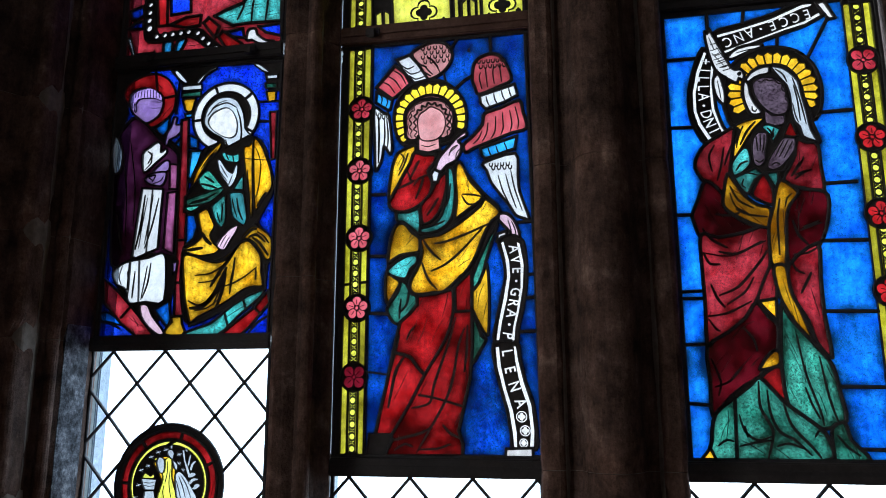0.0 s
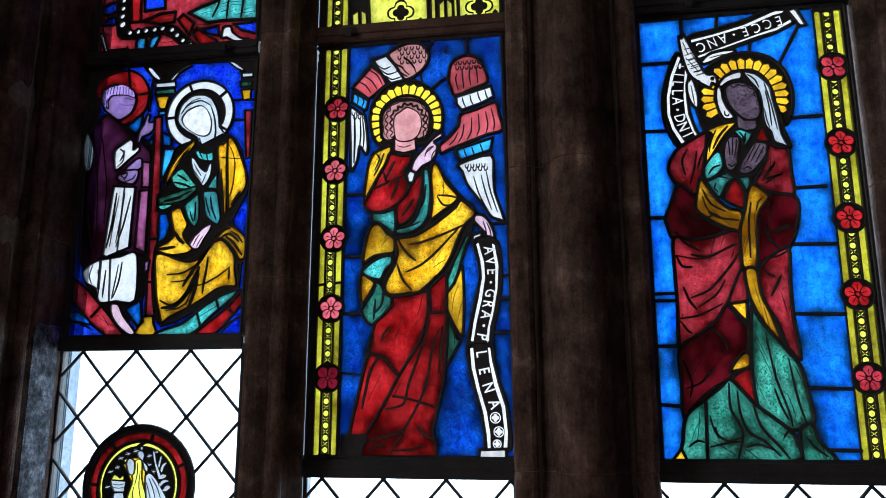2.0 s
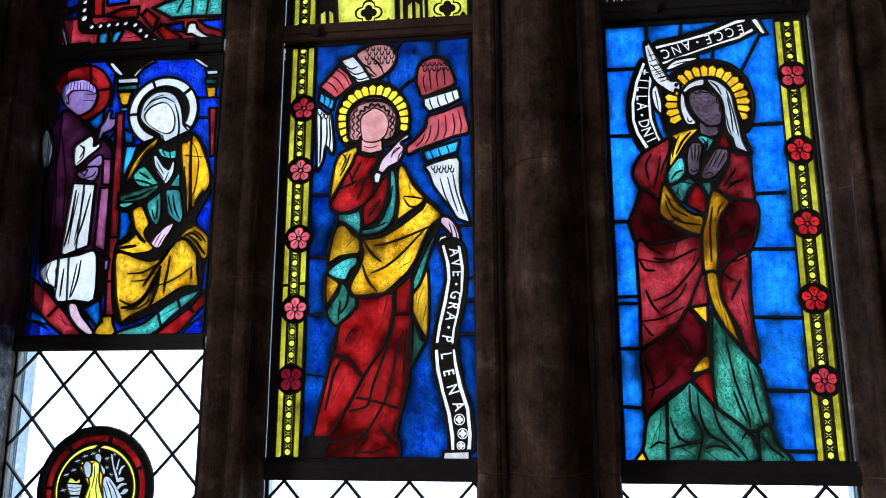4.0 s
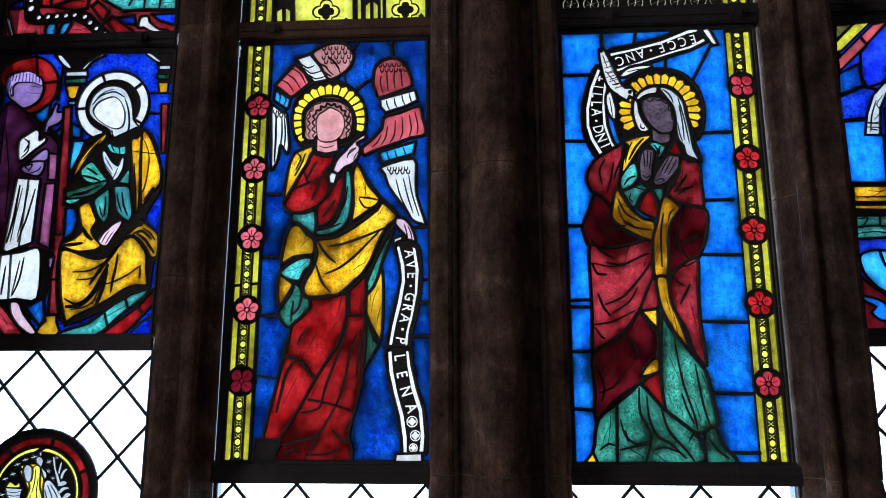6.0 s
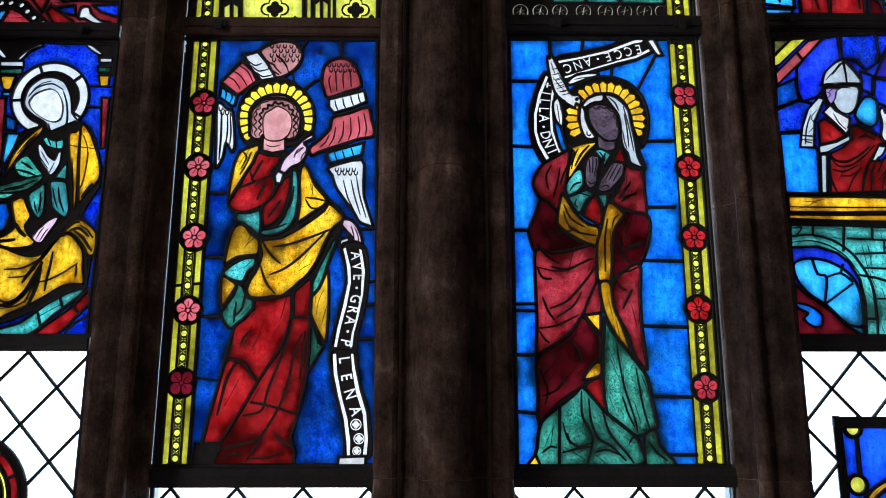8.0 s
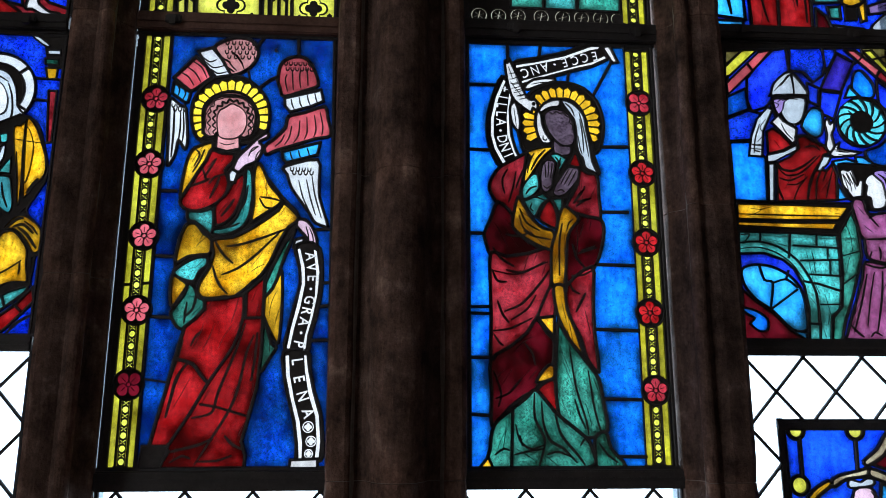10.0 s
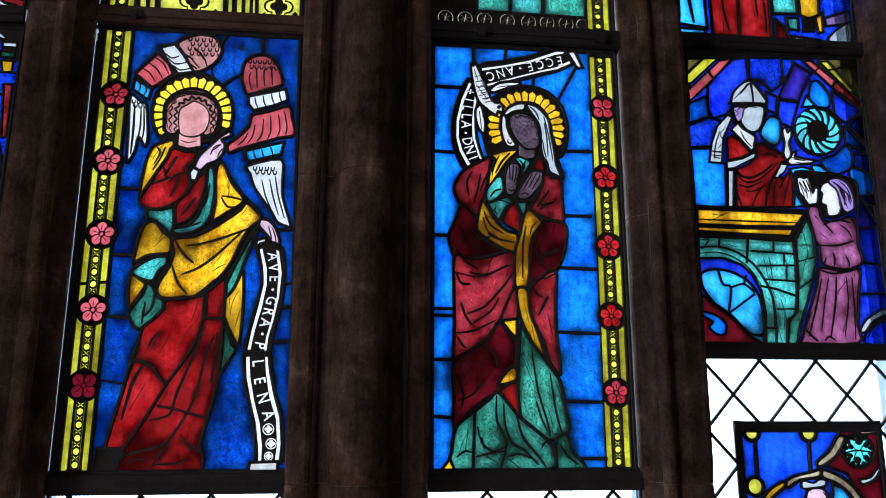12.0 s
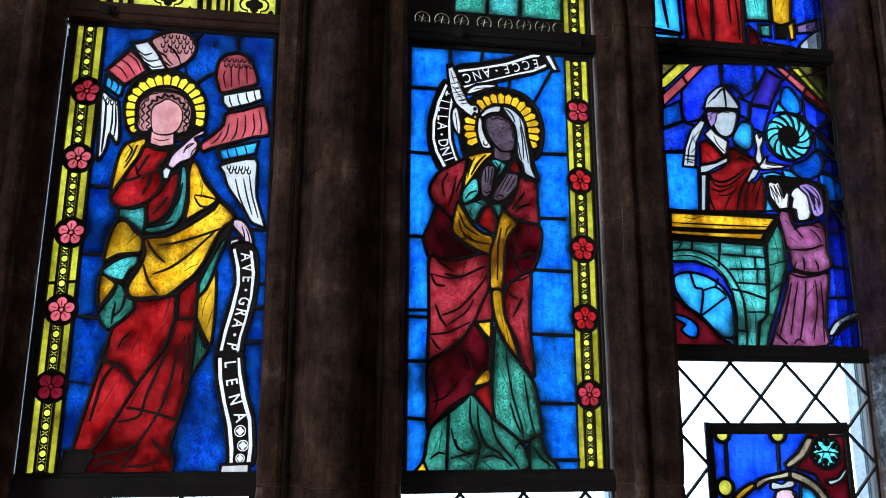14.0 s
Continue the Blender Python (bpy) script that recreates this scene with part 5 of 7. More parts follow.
    a.wash(20.7, 31.5, 5.2, 0.35)


def art_veiled(a):
    a.piece("blue", 0.9, "1 97.2 38.7 97.4 38.6 0.2 1 0.2")
    a.cut(0.9, "0.5 86.6 8.7 86.6")
    a.cut(0.9, "0.7 70.7 7.6 70.5")
    a.cut(0.9, "0.7 51 5.7 50.9")
    a.cut(0.8, "0.9 34.4 5.9 34.5")
    a.cut(0.8, "0.8 33 5.8 32.9")
    a.cut(0.9, "0.9 23.4 5.9 23.4")
    a.cut(0.9, "0.8 11.5 6 11.1")
    a.cut(0.9, "10.5 97.8 10.5 92.4")
    a.cut(0.9, "18.5 97.8 17.8 93.1")
    a.cut(0.8, "25 90.9 24.4 86")
    a.cut(0.9, "35.4 93.4 30.8 85")
    a.cut(0.9, "30.1 71.9 38.2 72.1")
    a.cut(0.9, "30.3 56.3 37.4 56.4")
    a.cut(0.9, "28.6 44.2 38.3 44")
    a.cut(0.9, "27.8 29.7 38.5 29.4")
    a.cut(0.9, "28.9 14.7 38.1 14.5")
    a.cut(0.9, "30.9 2.7 38.9 2.6")
    a.piece("paint", 0.8, "11.6 92.3 17.4 93.8 24.1 95.5 30.1 97.9 33.1 98.4 35.4 94.9 30.8 92.1 26.7 90.9 20.1 88.8 13.2 86.7", True)
    a.piece("ivory", 0, "12.4 91.8 17.5 92.8 24.1 94.5 30.2 97 32.9 97.7 32.2 96.6 30.3 96.2 24.1 93.8 17.5 92.2 12.5 91.1")
    a.piece("ivory", 0, "13.6 87.8 20 89.9 26.6 92 30.7 93.2 33.8 94.9 34.1 94.3 30.6 92.5 26.6 91.5 20 89.4 13.9 87.3")
    a.piece("ivory", 0.7, "33.3 97.2 35.1 97.6 37 93.3 35.6 93.1")
    a.text("ivory", "ECCE·ANC", 2.1, "31.4 94.9 28.6 94.3 26.1 93.5 23.4 92.8 21.4 92.2 19.3 91.6 16.9 90.8 14.5 90")
    a.piece("paint", 0.8, "9 88.8 6.7 83.6 5.5 78.5 5.4 74 6.2 70.5 8.4 66.5 12.9 68.3 12.1 70.5 11.1 74.4 10.9 78.4 11.3 82.4 12.4 86.8", True)
    a.piece("ivory", 0, "9.4 88 7.5 83.4 6.4 78.4 6.3 74.1 7.1 70.9 8.9 67.4 9.6 67.8 7.7 71.3 6.9 74.3 7 78.4 8.1 83.1 9.9 87.7")
    a.piece("ivory", 0, "10.8 85.3 10.4 82.5 10 78.4 10.1 74.1 11.3 70.3 11.9 68.8 12.5 69.1 11.8 70.7 10.7 74.3 10.5 78.4 10.9 82.5 11.4 85.3")
    a.text("ivory", "+ILLA·DNI", 2.1, "9.5 85.7 9.2 83.9 8.8 81.8 8.6 79.8 8.6 77.7 8.5 75.6 8.7 73.8 9.3 71.5 10.2 69.4")
    a.piece("paint", 0.9, "24.2 87.7 28.3 86.4 31.4 83.1 32.7 78.3 32.1 72.8 29.3 69.9 15.3 69.9 13.1 72.9 12.5 77.7 13.7 82.5 16.5 85.6 20.5 87.4", True)
    a.halo("amber", 22.8, 77.4, 6.1, 9.3, 19, -30, 212)
    a.piece("ivory", 0.7, "9.8 92.8 10.4 92.4 10.8 93.4 11.3 92.4 13.1 88.1 14.5 84.5 15.5 83.3 16.8 83.2 17.4 81.9 17 80.6 16.2 81.1 15.7 80.1 14 81.1 11.7 83.2 10.7 86 10 89.8", True)
    a.disc("paint", 16.4, 82.2, 0.2)
    a.piece("ivory", 0.7, "14.3 86.4 16.6 88.3 20.6 88.9 21.7 88.1 18.6 87.1 15.1 85.7", True)
    a.piece("ivory", 0.7, "11 81.7 12.2 82.4 13.1 78.4 12.8 75.3 11.4 76.9 10.8 79.5", True)
    a.piece("ivory", 0.7, "16.8 79.7 17.8 81.2 19.7 82.8 22.7 83.3 22.5 81.1 20.1 80.7 18.9 79.4 18.4 76.3 19.3 74.2 21.4 72.9 19.8 71.9 17.8 72.7 16.8 76.3", True)
    a.piece("ice", 0.7, "23.2 83.6 25.8 83 27.9 80.5 28.7 76.7 29.7 73.1 30.2 69.7 31.3 65.6 29.2 66.6 27.2 69 26.5 71.8 26.6 76.3 25.8 78.9 23.5 80.8", True)
    a.piece("crimson", 0.9, "14.8 70.2 11.4 68.4 8.1 66.4 6.2 63.6 5.8 61.2 7.1 58.5 8.7 56.6 10.9 55.6 12.6 58.8 13.2 62.1 14.6 64.8 15 68.5", True)
    a.piece("yellow", 0.7, "14.5 69.8 17.9 71.4 21 71.6 18 68.8 15.9 66 13.8 61.9 13.5 64.8 14.9 68.1", True)
    a.piece("crimson", 0.8, "26.6 67.3 29.1 66.2 30.8 64.5 30.9 60.1 31 54.7 27.3 55.5 24.1 56.5 23.4 57.9 24.7 60.1 26.2 63.2", True)
    a.piece("teal", 0.7, "16.2 65.5 17.1 64.8 17.2 62.1 20.2 60 17.7 57.9 15.9 54.9 14 57.4 13.2 60.2 15 62.4", True)
    a.piece("paint", 0.6, "16.5 69.6 21.7 70.4 26.5 68.5 26.5 64.8 23.9 58.8 21.9 54.5 17.4 54 13.8 58.2 13.7 61.5 15.7 65.5", True)
    a.piece("teal", 0.7, "16.2 65.5 17.1 64.8 17.2 62.1 20.2 60 17.7 57.9 15.9 54.9 14 57.4 13.2 60.2 15 62.4", True)
    a.piece("teal", 0.7, "19.8 60 22.4 59.3 22 55.5 20.6 57.9", True)
    a.piece("red", 0.7, "19.4 59.1 21 55.8 20.8 52.4 18.4 53.3 16.9 54.9", True)
    a.piece("ruby", 0.9, "7.7 58.3 10.9 55.3 11.2 52.1 13.8 49.6 16.9 47.8 19.6 47.3 19.3 45.3 14.3 45.8 9.3 45 5.9 45.9 4.7 49.4 4.5 51 5.8 54", True)
    a.piece("crimson", 0.9, "5.9 46.5 9.3 45.8 14.3 46.5 19.4 47.8 19.5 42.7 18.9 38.3 16.2 32.7 13.6 28.7 9.9 25.8 6.8 23.7 5.6 24 5.8 31.5 5.7 39", True)
    a.cut(0.3, "5.8 42.7 11.7 41.7 18.6 44.6")
    a.piece("ruby", 0.9, "23.8 55.8 27.3 55.3 31.1 54.5 31.7 51.6 30.5 46.3 28.7 42.7 24.3 35.2 22.7 39.2 22.9 49.1", True)
    a.piece("crimson", 0.9, "22.7 39.2 28.7 43.7 28.6 36.5 28.6 29.1 29.2 20.4 26.7 23.3 25.4 27.9 23 33", True)
    a.piece("crimson", 0.7, "16.3 33 19 39 20 38 19.8 32.7 16.7 32", True)
    a.piece("yellow", 0.8, "12.2 59.5 13.5 57.7 15.4 54.5 17.8 52.4 20.2 51.5 19.9 47.5 16.9 48.2 13.7 50 11.2 52.1 11 54.3", True)
    a.piece("yellow", 0.8, "22.9 57.6 26 54.8 24.2 52.2 23.2 49.1 22.3 39.7 19.6 39.6 19.4 42.7 19.6 47.8 20.8 51.7 21.6 55.3", True)
    a.piece("amber", 0.8, "19.8 39 22.2 39.1 22.7 34 24.3 29.7 25.9 24 24.4 25.2 22.2 28.8 20.4 33.2", True)
    a.piece("yellow", 0.8, "16.2 32 19.8 32.5 19.6 27.9 17.9 29.8")
    a.piece("ruby", 0.9, "5.6 22.8 9.9 25.8 13.6 28.8 15.8 31.8 18 28.8 19.6 26.9 19 21.6 16.9 19.9 15.3 16.7 12.5 15.1 9.4 12.7 5.7 9.1 5.7 15.9", True)
    a.piece("yellow", 0.8, "15.4 18.2 16.9 20.6 18.4 21.9 19.5 21.5 19.3 19.2 17.4 18.4", True)
    a.piece("red", 0.8, "15.6 16.6 19.4 18.7 20 11.4 17.8 13.9", True)
    a.piece("green", 0.9, "20.7 31.5 22.1 28.5 26.7 22.4 29.1 18.8 30 13.5 30.5 8.1 26 6.5 22.4 9.2 20.1 11.5 19.6 19.4 20.1 26.6", True)
    a.piece("green", 0.9, "15.2 16.6 17.8 13.8 20.1 11.2 25.8 6.6 27.1 4.3 27.6 1.1 23.1 0.2 5.8 0.2 5.2 4.3 6.2 9.3 9.9 12.4 13.1 14.8", True)
    a.piece("green", 0.8, "27.9 6.8 30.2 7.7 31.2 4.3 34.1 0.7 28.3 0.2 27.7 3.1", True)
    a.piece("yellow", 0.7, "2.7 0.2 4.8 2.7 5.9 0.2")
    a.cut(0.8, "10.2 12.8 9.7 -0.1")
    a.stroke(0.5, "14.9 15.9 14.9 10.6 16.9 6 15.5 0.6")
    a.stroke(0.5, "16.4 14.1 16.7 9.5 18.1 6 20.9 4.3 23.7 1.4")
    a.stroke(0.5, "19.2 11.8 20.5 7.1 23.8 3.1 25.4 0.9")
    a.stroke(0.4, "10.7 9.4 11.6 6 13.9 4.3 16.8 5.1")
    a.stroke(0.4, "10.3 3.1 13.8 3.9 16.8 4.3")
    a.stroke(0.4, "11.6 7.1 12.1 4.8")
    a.stroke(0.4, "24.5 4.9 25.5 6.3 27 6.8")
    a.stroke(0.4, "22.9 25.2 24 17.1 26 10 26.4 7.1")
    a.stroke(0.4, "26.8 20.6 27.9 12.4 29.1 7.7")
    a.stroke(0.4, "23.6 14.7 24.6 11.2 25.9 8.3")
    a.stroke(0.4, "17.3 3.1 19.7 3.7 22.6 2.6")
    a.stroke(0.4, "28.6 5.4 30.3 3.1 32.5 1.4")
    a.stroke(0.4, "6.2 3.1 8 4.3 9.4 4")
    a.stroke(0.5, "9.2 42.7 12.9 42.1 18 44.6")
    a.stroke(0.5, "8.6 33.4 12.7 35.2 17.2 40.2 18.9 42.7")
    a.stroke(0.4, "10.1 31.5 13.8 34 15.8 37.1")
    a.stroke(0.5, "6.3 47.8 8.1 45.3 11.1 43.4")
    a.stroke(0.5, "6.1 42.7 7.3 40.2 9.4 40")
    a.stroke(0.5, "7.2 35.8 8.3 32.8 9.7 30.9")
    a.stroke(0.4, "6.3 28.5 7.5 26.6 8.4 26")
    a.stroke(0.4, "5.7 29.1 10 29.7 15 32.1")
    a.stroke(0.5, "24.9 58.2 26.3 60.1 27.6 61.8")
    a.stroke(0.4, "25.5 57.5 27.2 58.8 29 59.5")
    a.stroke(0.4, "25.5 46.5 28.1 47.5 30 48")
    a.stroke(0.4, "23.8 41.5 26.5 41.7 28.4 42.7")
    a.stroke(0.5, "24.6 33.4 25.9 35.8 26.9 37.7")
    a.stroke(0.4, "23.3 40.2 24.1 38.3 25.7 37.4")
    a.stroke(0.4, "12.5 56.9 14 53.6 17 51.7")
    a.stroke(0.4, "13.3 51.7 15.7 50.4 19.5 49.7")
    a.stroke(0.3, "12.4 55.3 13.3 52.3 15.8 50.6")
    a.stroke(0.4, "22.2 53.6 21.4 49.1 21.2 41.5")
    a.stroke(0.3, "24.7 54.5 23.7 53.6 23.1 51.7")
    a.stroke(0.4, "10 66.1 8.7 63.5 9.2 60.2")
    a.stroke(0.4, "11.9 65.5 11.1 61.5 10.1 58.2")
    a.stroke(0.4, "13.9 66.8 12.5 63.5 11.8 61.5")
    a.stroke(0.3, "14.2 58.8 16.1 59.5 18.6 58.8")
    a.stroke(0.3, "15.4 58.2 15 56.9 15.7 56.2")
    a.stroke(0.2, "10.8 89.5 12.4 89.8")
    a.stroke(0.2, "11.1 88.1 12.9 88.7")
    a.stroke(0.2, "11.5 86.7 13.3 87.3")
    a.stroke(0.2, "12 85.3 14.1 85.9")
    a.stroke(0.4, "6.1 20.6 7.7 15.9 7.1 12.9")
    a.stroke(0.4, "6.5 14.7 9.5 15.9 12.1 18.8")
    a.stroke(0.4, "13 26.6 14.7 24.2 15.2 21.8")
    a.stroke(0.18, "11.4 91.8 12.3 89")
    a.stroke(0.18, "10.6 91.3 11.5 88.4")
    a.stroke(0.2, "16 87.8 18.9 88.4 21 88.4")
    a.stroke(0.2, "15.9 87 18.3 87.5 19.9 87.7")
    a.stroke(0.2, "11.7 80.9 12 78.4 12.2 76.3")
    a.stroke(0.2, "12.4 83.9 14.5 84.5")
    a.stroke(0.2, "13 83.1 15 83.6")
    a.piece("paint", 0.6, "17.2 80.2 18.8 82.4 20.7 83.6 23.9 83.7 27 81.8 28.8 77.9 29.5 71.1 31.2 65.2 28.6 65.4 26.7 66.5 26.3 64 23.5 59.5 19.5 59.2 18 60.5 13.4 58.6 13 61.6 14.4 70.1 19.5 72 17.4 73.6 16.5 77.3")
    a.piece("ivory", 0.45, "17.7 80.6 18.8 82.1 20.7 83.1 22.5 83.3 22.3 81.8 20.6 81.5 19.3 81 18.2 80.2", True)
    a.piece("ivory", 0.45, "17.2 80.2 18 79.6 18.2 77.3 19 75 20.2 73 19.1 72.5 18 72.9 17.2 75 16.9 77.3", True)
    a.piece("ice", 0.5, "23 83.2 25.2 82.8 27 81.2 28.2 79.3 28.5 76.5 29.2 72.4 29.7 68.4 30.8 65.6 29.7 66 28.1 66.9 27.6 69.1 26.7 70.4 26.3 72.5 26.3 75.9 25.8 78.6 24.4 80.7", True)
    a.piece("umber", 0.4, "20.9 73.3 22.4 72.1 24.7 71.9 24.5 70 22.5 69.6 20.9 70.3", True)
    a.piece("umber", 0.4, "18.9 79.4 20 80.6 21.8 81 23.6 80.5 25 79.3 25.5 77.1 25.8 74.9 25.7 73.5 24.9 72.3 22.9 72.1 21.3 73.3 20 75 19.1 77", True)
    a.piece("yellow", 0.5, "14.5 70.1 16.9 71.2 20.1 71.7 20.3 71.2 18.5 69.5 16.7 67.1 13.9 62.9 14.1 65.8 15.4 69.2", True)
    a.piece("teal", 0.5, "20 69.5 21.3 70.1 23.2 69.2 23.6 68.7 22.4 66.7 21.9 66 21.4 67.8", True)
    a.piece("red", 0.5, "24.3 67.4 25.5 70 26 70.3 27 67.1 26 66.9")
    a.piece("umber", 0.4, "17.6 64.5 18.1 67.1 18.9 68.2 19.7 68.5 20.8 68.2 20.9 66.8 20.3 64.4 20.1 62.1 18.8 60.8 17.8 61.6", True)
    a.piece("umber", 0.4, "20.4 60.7 21.2 62.8 22.5 64.7 24 66.7 25.4 66.8 26.4 66.4 26.3 64.4 24.9 62.4 23.1 60.5 21.4 59.9", True)
    a.piece("teal", 0.5, "13.3 61.6 14.7 63.8 16 65.1 16.9 64.7 17.1 61.8 15.5 59.9 13.4 59.1", True)
    a.stroke(0.25, "18.6 67.7 18.7 65.8 18.7 64.2")
    a.stroke(0.25, "19.5 68.1 19.4 66.1 19.2 64.2")
    a.stroke(0.25, "20.3 67.8 20.1 65.8 19.7 63.9")
    a.stroke(0.25, "24.1 66.3 23 64.4 22.2 62.8")
    a.stroke(0.25, "25 66.3 23.9 64.3 22.9 62.6")
    a.stroke(0.25, "25.8 65.9 24.8 64 23.8 62.3")
    a.stroke(0.3, "18.1 62.3 18.9 61.7 19.8 62.3")
    a.stroke(0.3, "21.3 61 22.2 61.4 23 60.9")
    a.stroke(0.3, "23.7 82.6 25.2 81.2 25.9 79.3")
    a.stroke(0.3, "27.1 78.6 27.6 75.2 27.8 70.4")
    a.stroke(0.3, "27 80.4 28 75.8 28.9 69.5")
    a.stroke(0.25, "26.6 74.5 26.9 71.8 27.4 70")
    a.stroke(0.3, "18.4 74.4 18.4 73.5 19 73.2 19.3 73.7")
    a.stroke(0.5, "18.8 70.9 16.9 68.8 15.3 65.8")
    a.stroke(0.35, "16.2 70.1 15.1 67.8 14.5 65.2")
    a.stroke(0.35, "21 69.3 21.7 68.3 22 66.8")
    a.stroke(0.35, "22.4 69.1 22.1 68.2 22.2 67.1")
    a.stroke(0.25, "19.9 80.2 20.8 79.7 21.6 80.4 22.4 79.9 23.4 80.1 24.1 79.2 24.8 78.9 24.8 77.6 25.4 77 25.2 75.7 25.6 74.9")
    a.stroke(0.4, "14 60.1 15.1 61.6 16.6 62.1")
    a.wash(11.5, 47.6, 7.2, 0.55)
    a.wash(17.7, 48.2, 5.9, 0.5)
    a.wash(7.8, 50.2, 3.9, 0.4)
    a.wash(27.2, 51.3, 6.5, 0.6)
    a.wash(24.7, 41.2, 4.5, 0.45)
    a.wash(8.5, 61.2, 4.5, 0.35)
    a.wash(27.7, 60.4, 4.5, 0.3)
    a.wash(15.4, 24, 6.5, 0.5)
    a.wash(8, 19.3, 5.2, 0.4)
    a.wash(23.1, 12.2, 4.5, 0.35)
    a.wash(14.1, 9.9, 3.9, 0.4)
    a.wash(16.7, 3, 3.9, 0.3)
    a.wash(12.2, 97.8, 3.9, 0.35)
    a.wash(31.6, 24, 5.2, 0.3)
    a.wash(31.1, 7.6, 5.2, 0.35)
    a.wash(3.8, 19.3, 3.9, 0.35)
    a.stroke(0.16, "10.7 88.1 11.5 88.2 12.3 88.6")
    a.stroke(0.16, "11 87 11.9 87.1 12.8 87.5")
    a.stroke(0.16, "11.2 85.8 12.2 86 13.3 86.4")
    a.stroke(0.16, "11.7 84.7 12.8 85 13.9 85.4")
    a.stroke(0.16, "12.5 83.9 13.6 84 14.5 84.5")
    a.stroke(0.16, "11 87.5 12 86.1 13.5 84.1")
    a.stroke(0.16, "12.1 88.9 13 86.9 14.3 84.7")
    a.stroke(0.5, "9.1 50.8 11.8 50.4 14.1 50.9")
    a.stroke(0.4, "26.1 47.2 27.8 47.7 29.5 48.5")
    a.stroke(0.5, "24.3 48.8 25.2 45.6 27.1 43.2")
    a.stroke(0.35, "26.1 60.4 27.1 61.1 27.7 62.4")
    a.stroke(0.4, "25.7 58.5 27.4 59.1 29 59.4")


def art_altar(a):
    a.piece("lapis", 0.74, "4.3 70.1 48.3 72.8 49.2 0.5 2.9 0.6")
    a.piece("moss", 0.66, "4 70.1 8.2 70.4 3.7 66.2")
    a.piece("olive", 0.6, "8.3 70.4 12.1 70.7 4.8 63.8 3.5 63.2 3.7 65.9")
    a.piece("pink", 0.6, "12.3 70 15.7 70.8 10.9 65.5 3.8 58.7 3.7 61.7")
    a.cut(0.5, "9.1 67.2 10.5 65.1")
    a.piece("moss", 0.66, "38.5 72.1 49.2 72.6 48.8 60.7 38.5 69.6")
    a.piece("olive", 0.5, "38.7 71.3 41.1 71.5 47 64 46.2 63")
    a.cut(0.5, "41 69.1 48.1 70.9")
    a.piece("pink", 0.57, "34.1 71.4 36.8 71.3 42.6 66.5 41.4 64.5")
    a.piece("coral", 0.57, "42.7 66.3 48.8 60.7 48.8 58.6 41.5 64.4")
    a.cut(0.5, "36.5 67.7 38.5 69.7")
    a.piece("lapis", 0.66, "16 70.7 19.3 71.3 19.5 65.5 15.2 61.3 14.5 57.6 12.7 55.7 9.4 54.7 8.4 57.2 8.8 62.9 11.1 65.8")
    a.piece("cobalt", 0.66, "20.2 71.3 28.2 71.9 29.2 69.2 27.9 64.5 25.2 62.5 23 65.1 19.6 65.5")
    a.piece("royal", 0.66, "3.5 58.1 8.3 60.5 8.6 55.2 3.2 53.1")
    a.piece("cobalt", 0.66, "3.1 52.5 8.5 54.9 11.4 54.2 9.2 47.6 2.8 47")
    a.piece("blue", 0.66, "3.3 46.7 8.6 47 11.7 42.9 11.2 32.4 3.3 32.6")
    a.piece("cobalt", 0.6, "28.5 71.6 31.6 71.6 31.8 70.3 28.8 65.2")
    a.piece("violet", 0.66, "32.1 70.4 36.2 68.2 32 60.3 26.9 60.8 28.7 64.3")
    a.piece("lapis", 0.66, "26.9 60.5 32 59.9 29.5 53.2 26 54.8")
    a.piece("lapis", 0.57, "23.7 62.4 26.6 61.1 25.9 56.6 23.6 57.6")
    a.piece("blue", 0.57, "35.9 65.2 37.8 66 40.3 62.6 40.1 59.4 36.8 58.9 34.9 61.2", True)
    a.piece("sky", 0.57, "32.8 58.8 34.3 61.9 36.5 59.3")
    a.piece("lapis", 0.6, "41.3 63.6 48.5 58.6 43.8 55.2 41.2 57.2")
    a.piece("cobalt", 0.6, "44.1 55 48.8 58 48.7 49.8")
    a.piece("royal", 0.6, "43.4 54.3 48.6 49.2 48.7 47.4 43.2 49.8")
    a.piece("royal", 0.66, "36.3 45.3 40 46.7 43.4 49.5 44.7 46.9 44 43.7 40.4 41.7 37.2 42.7", True)
    a.piece("cobalt", 0.6, "45 47.2 49 47.2 49 42.1 44.5 44")
    a.piece("blue", 0.6, "43.3 42.7 45.2 43.4 49.2 41.3 49 37.5 45 36.4 43.5 39.2", True)
    a.piece("royal", 0.6, "45.2 36.1 49.3 37.2 49.5 33.7 46.5 34.5")
    a.piece("violet", 0.57, "45.2 35.9 46.5 34.2 49.5 29.1 43.1 28")
    a.piece("sky", 0.5, "33.7 43.9 35.8 43.8 38.3 42.1 33.8 41.7")
    a.piece("sky", 0.5, "28.7 37.1 30.5 33.5 28.1 33.1")
    a.cut(0.66, "42.1 27.7 49.8 29.2")
    a.cut(0.66, "43.6 20.2 49.5 19.3")
    a.cut(0.66, "41.8 12.3 50.1 12.7")
    a.piece("ice", 0.66, "14.5 59.4 15.6 62.2 19.7 65.2 23.3 60.9 23 59.1 14.7 58.8", True)
    a.piece("paint", 0.4, "14.5 58.2 23.1 59.1 23.1 55.9 21.6 52.4 19.7 51.2 19.5 48.8 16.7 50.1 14.9 53.8", True)
    a.piece("ice", 0.3, "17 53.3 19.8 52 19.6 49.4 16.8 51.3")
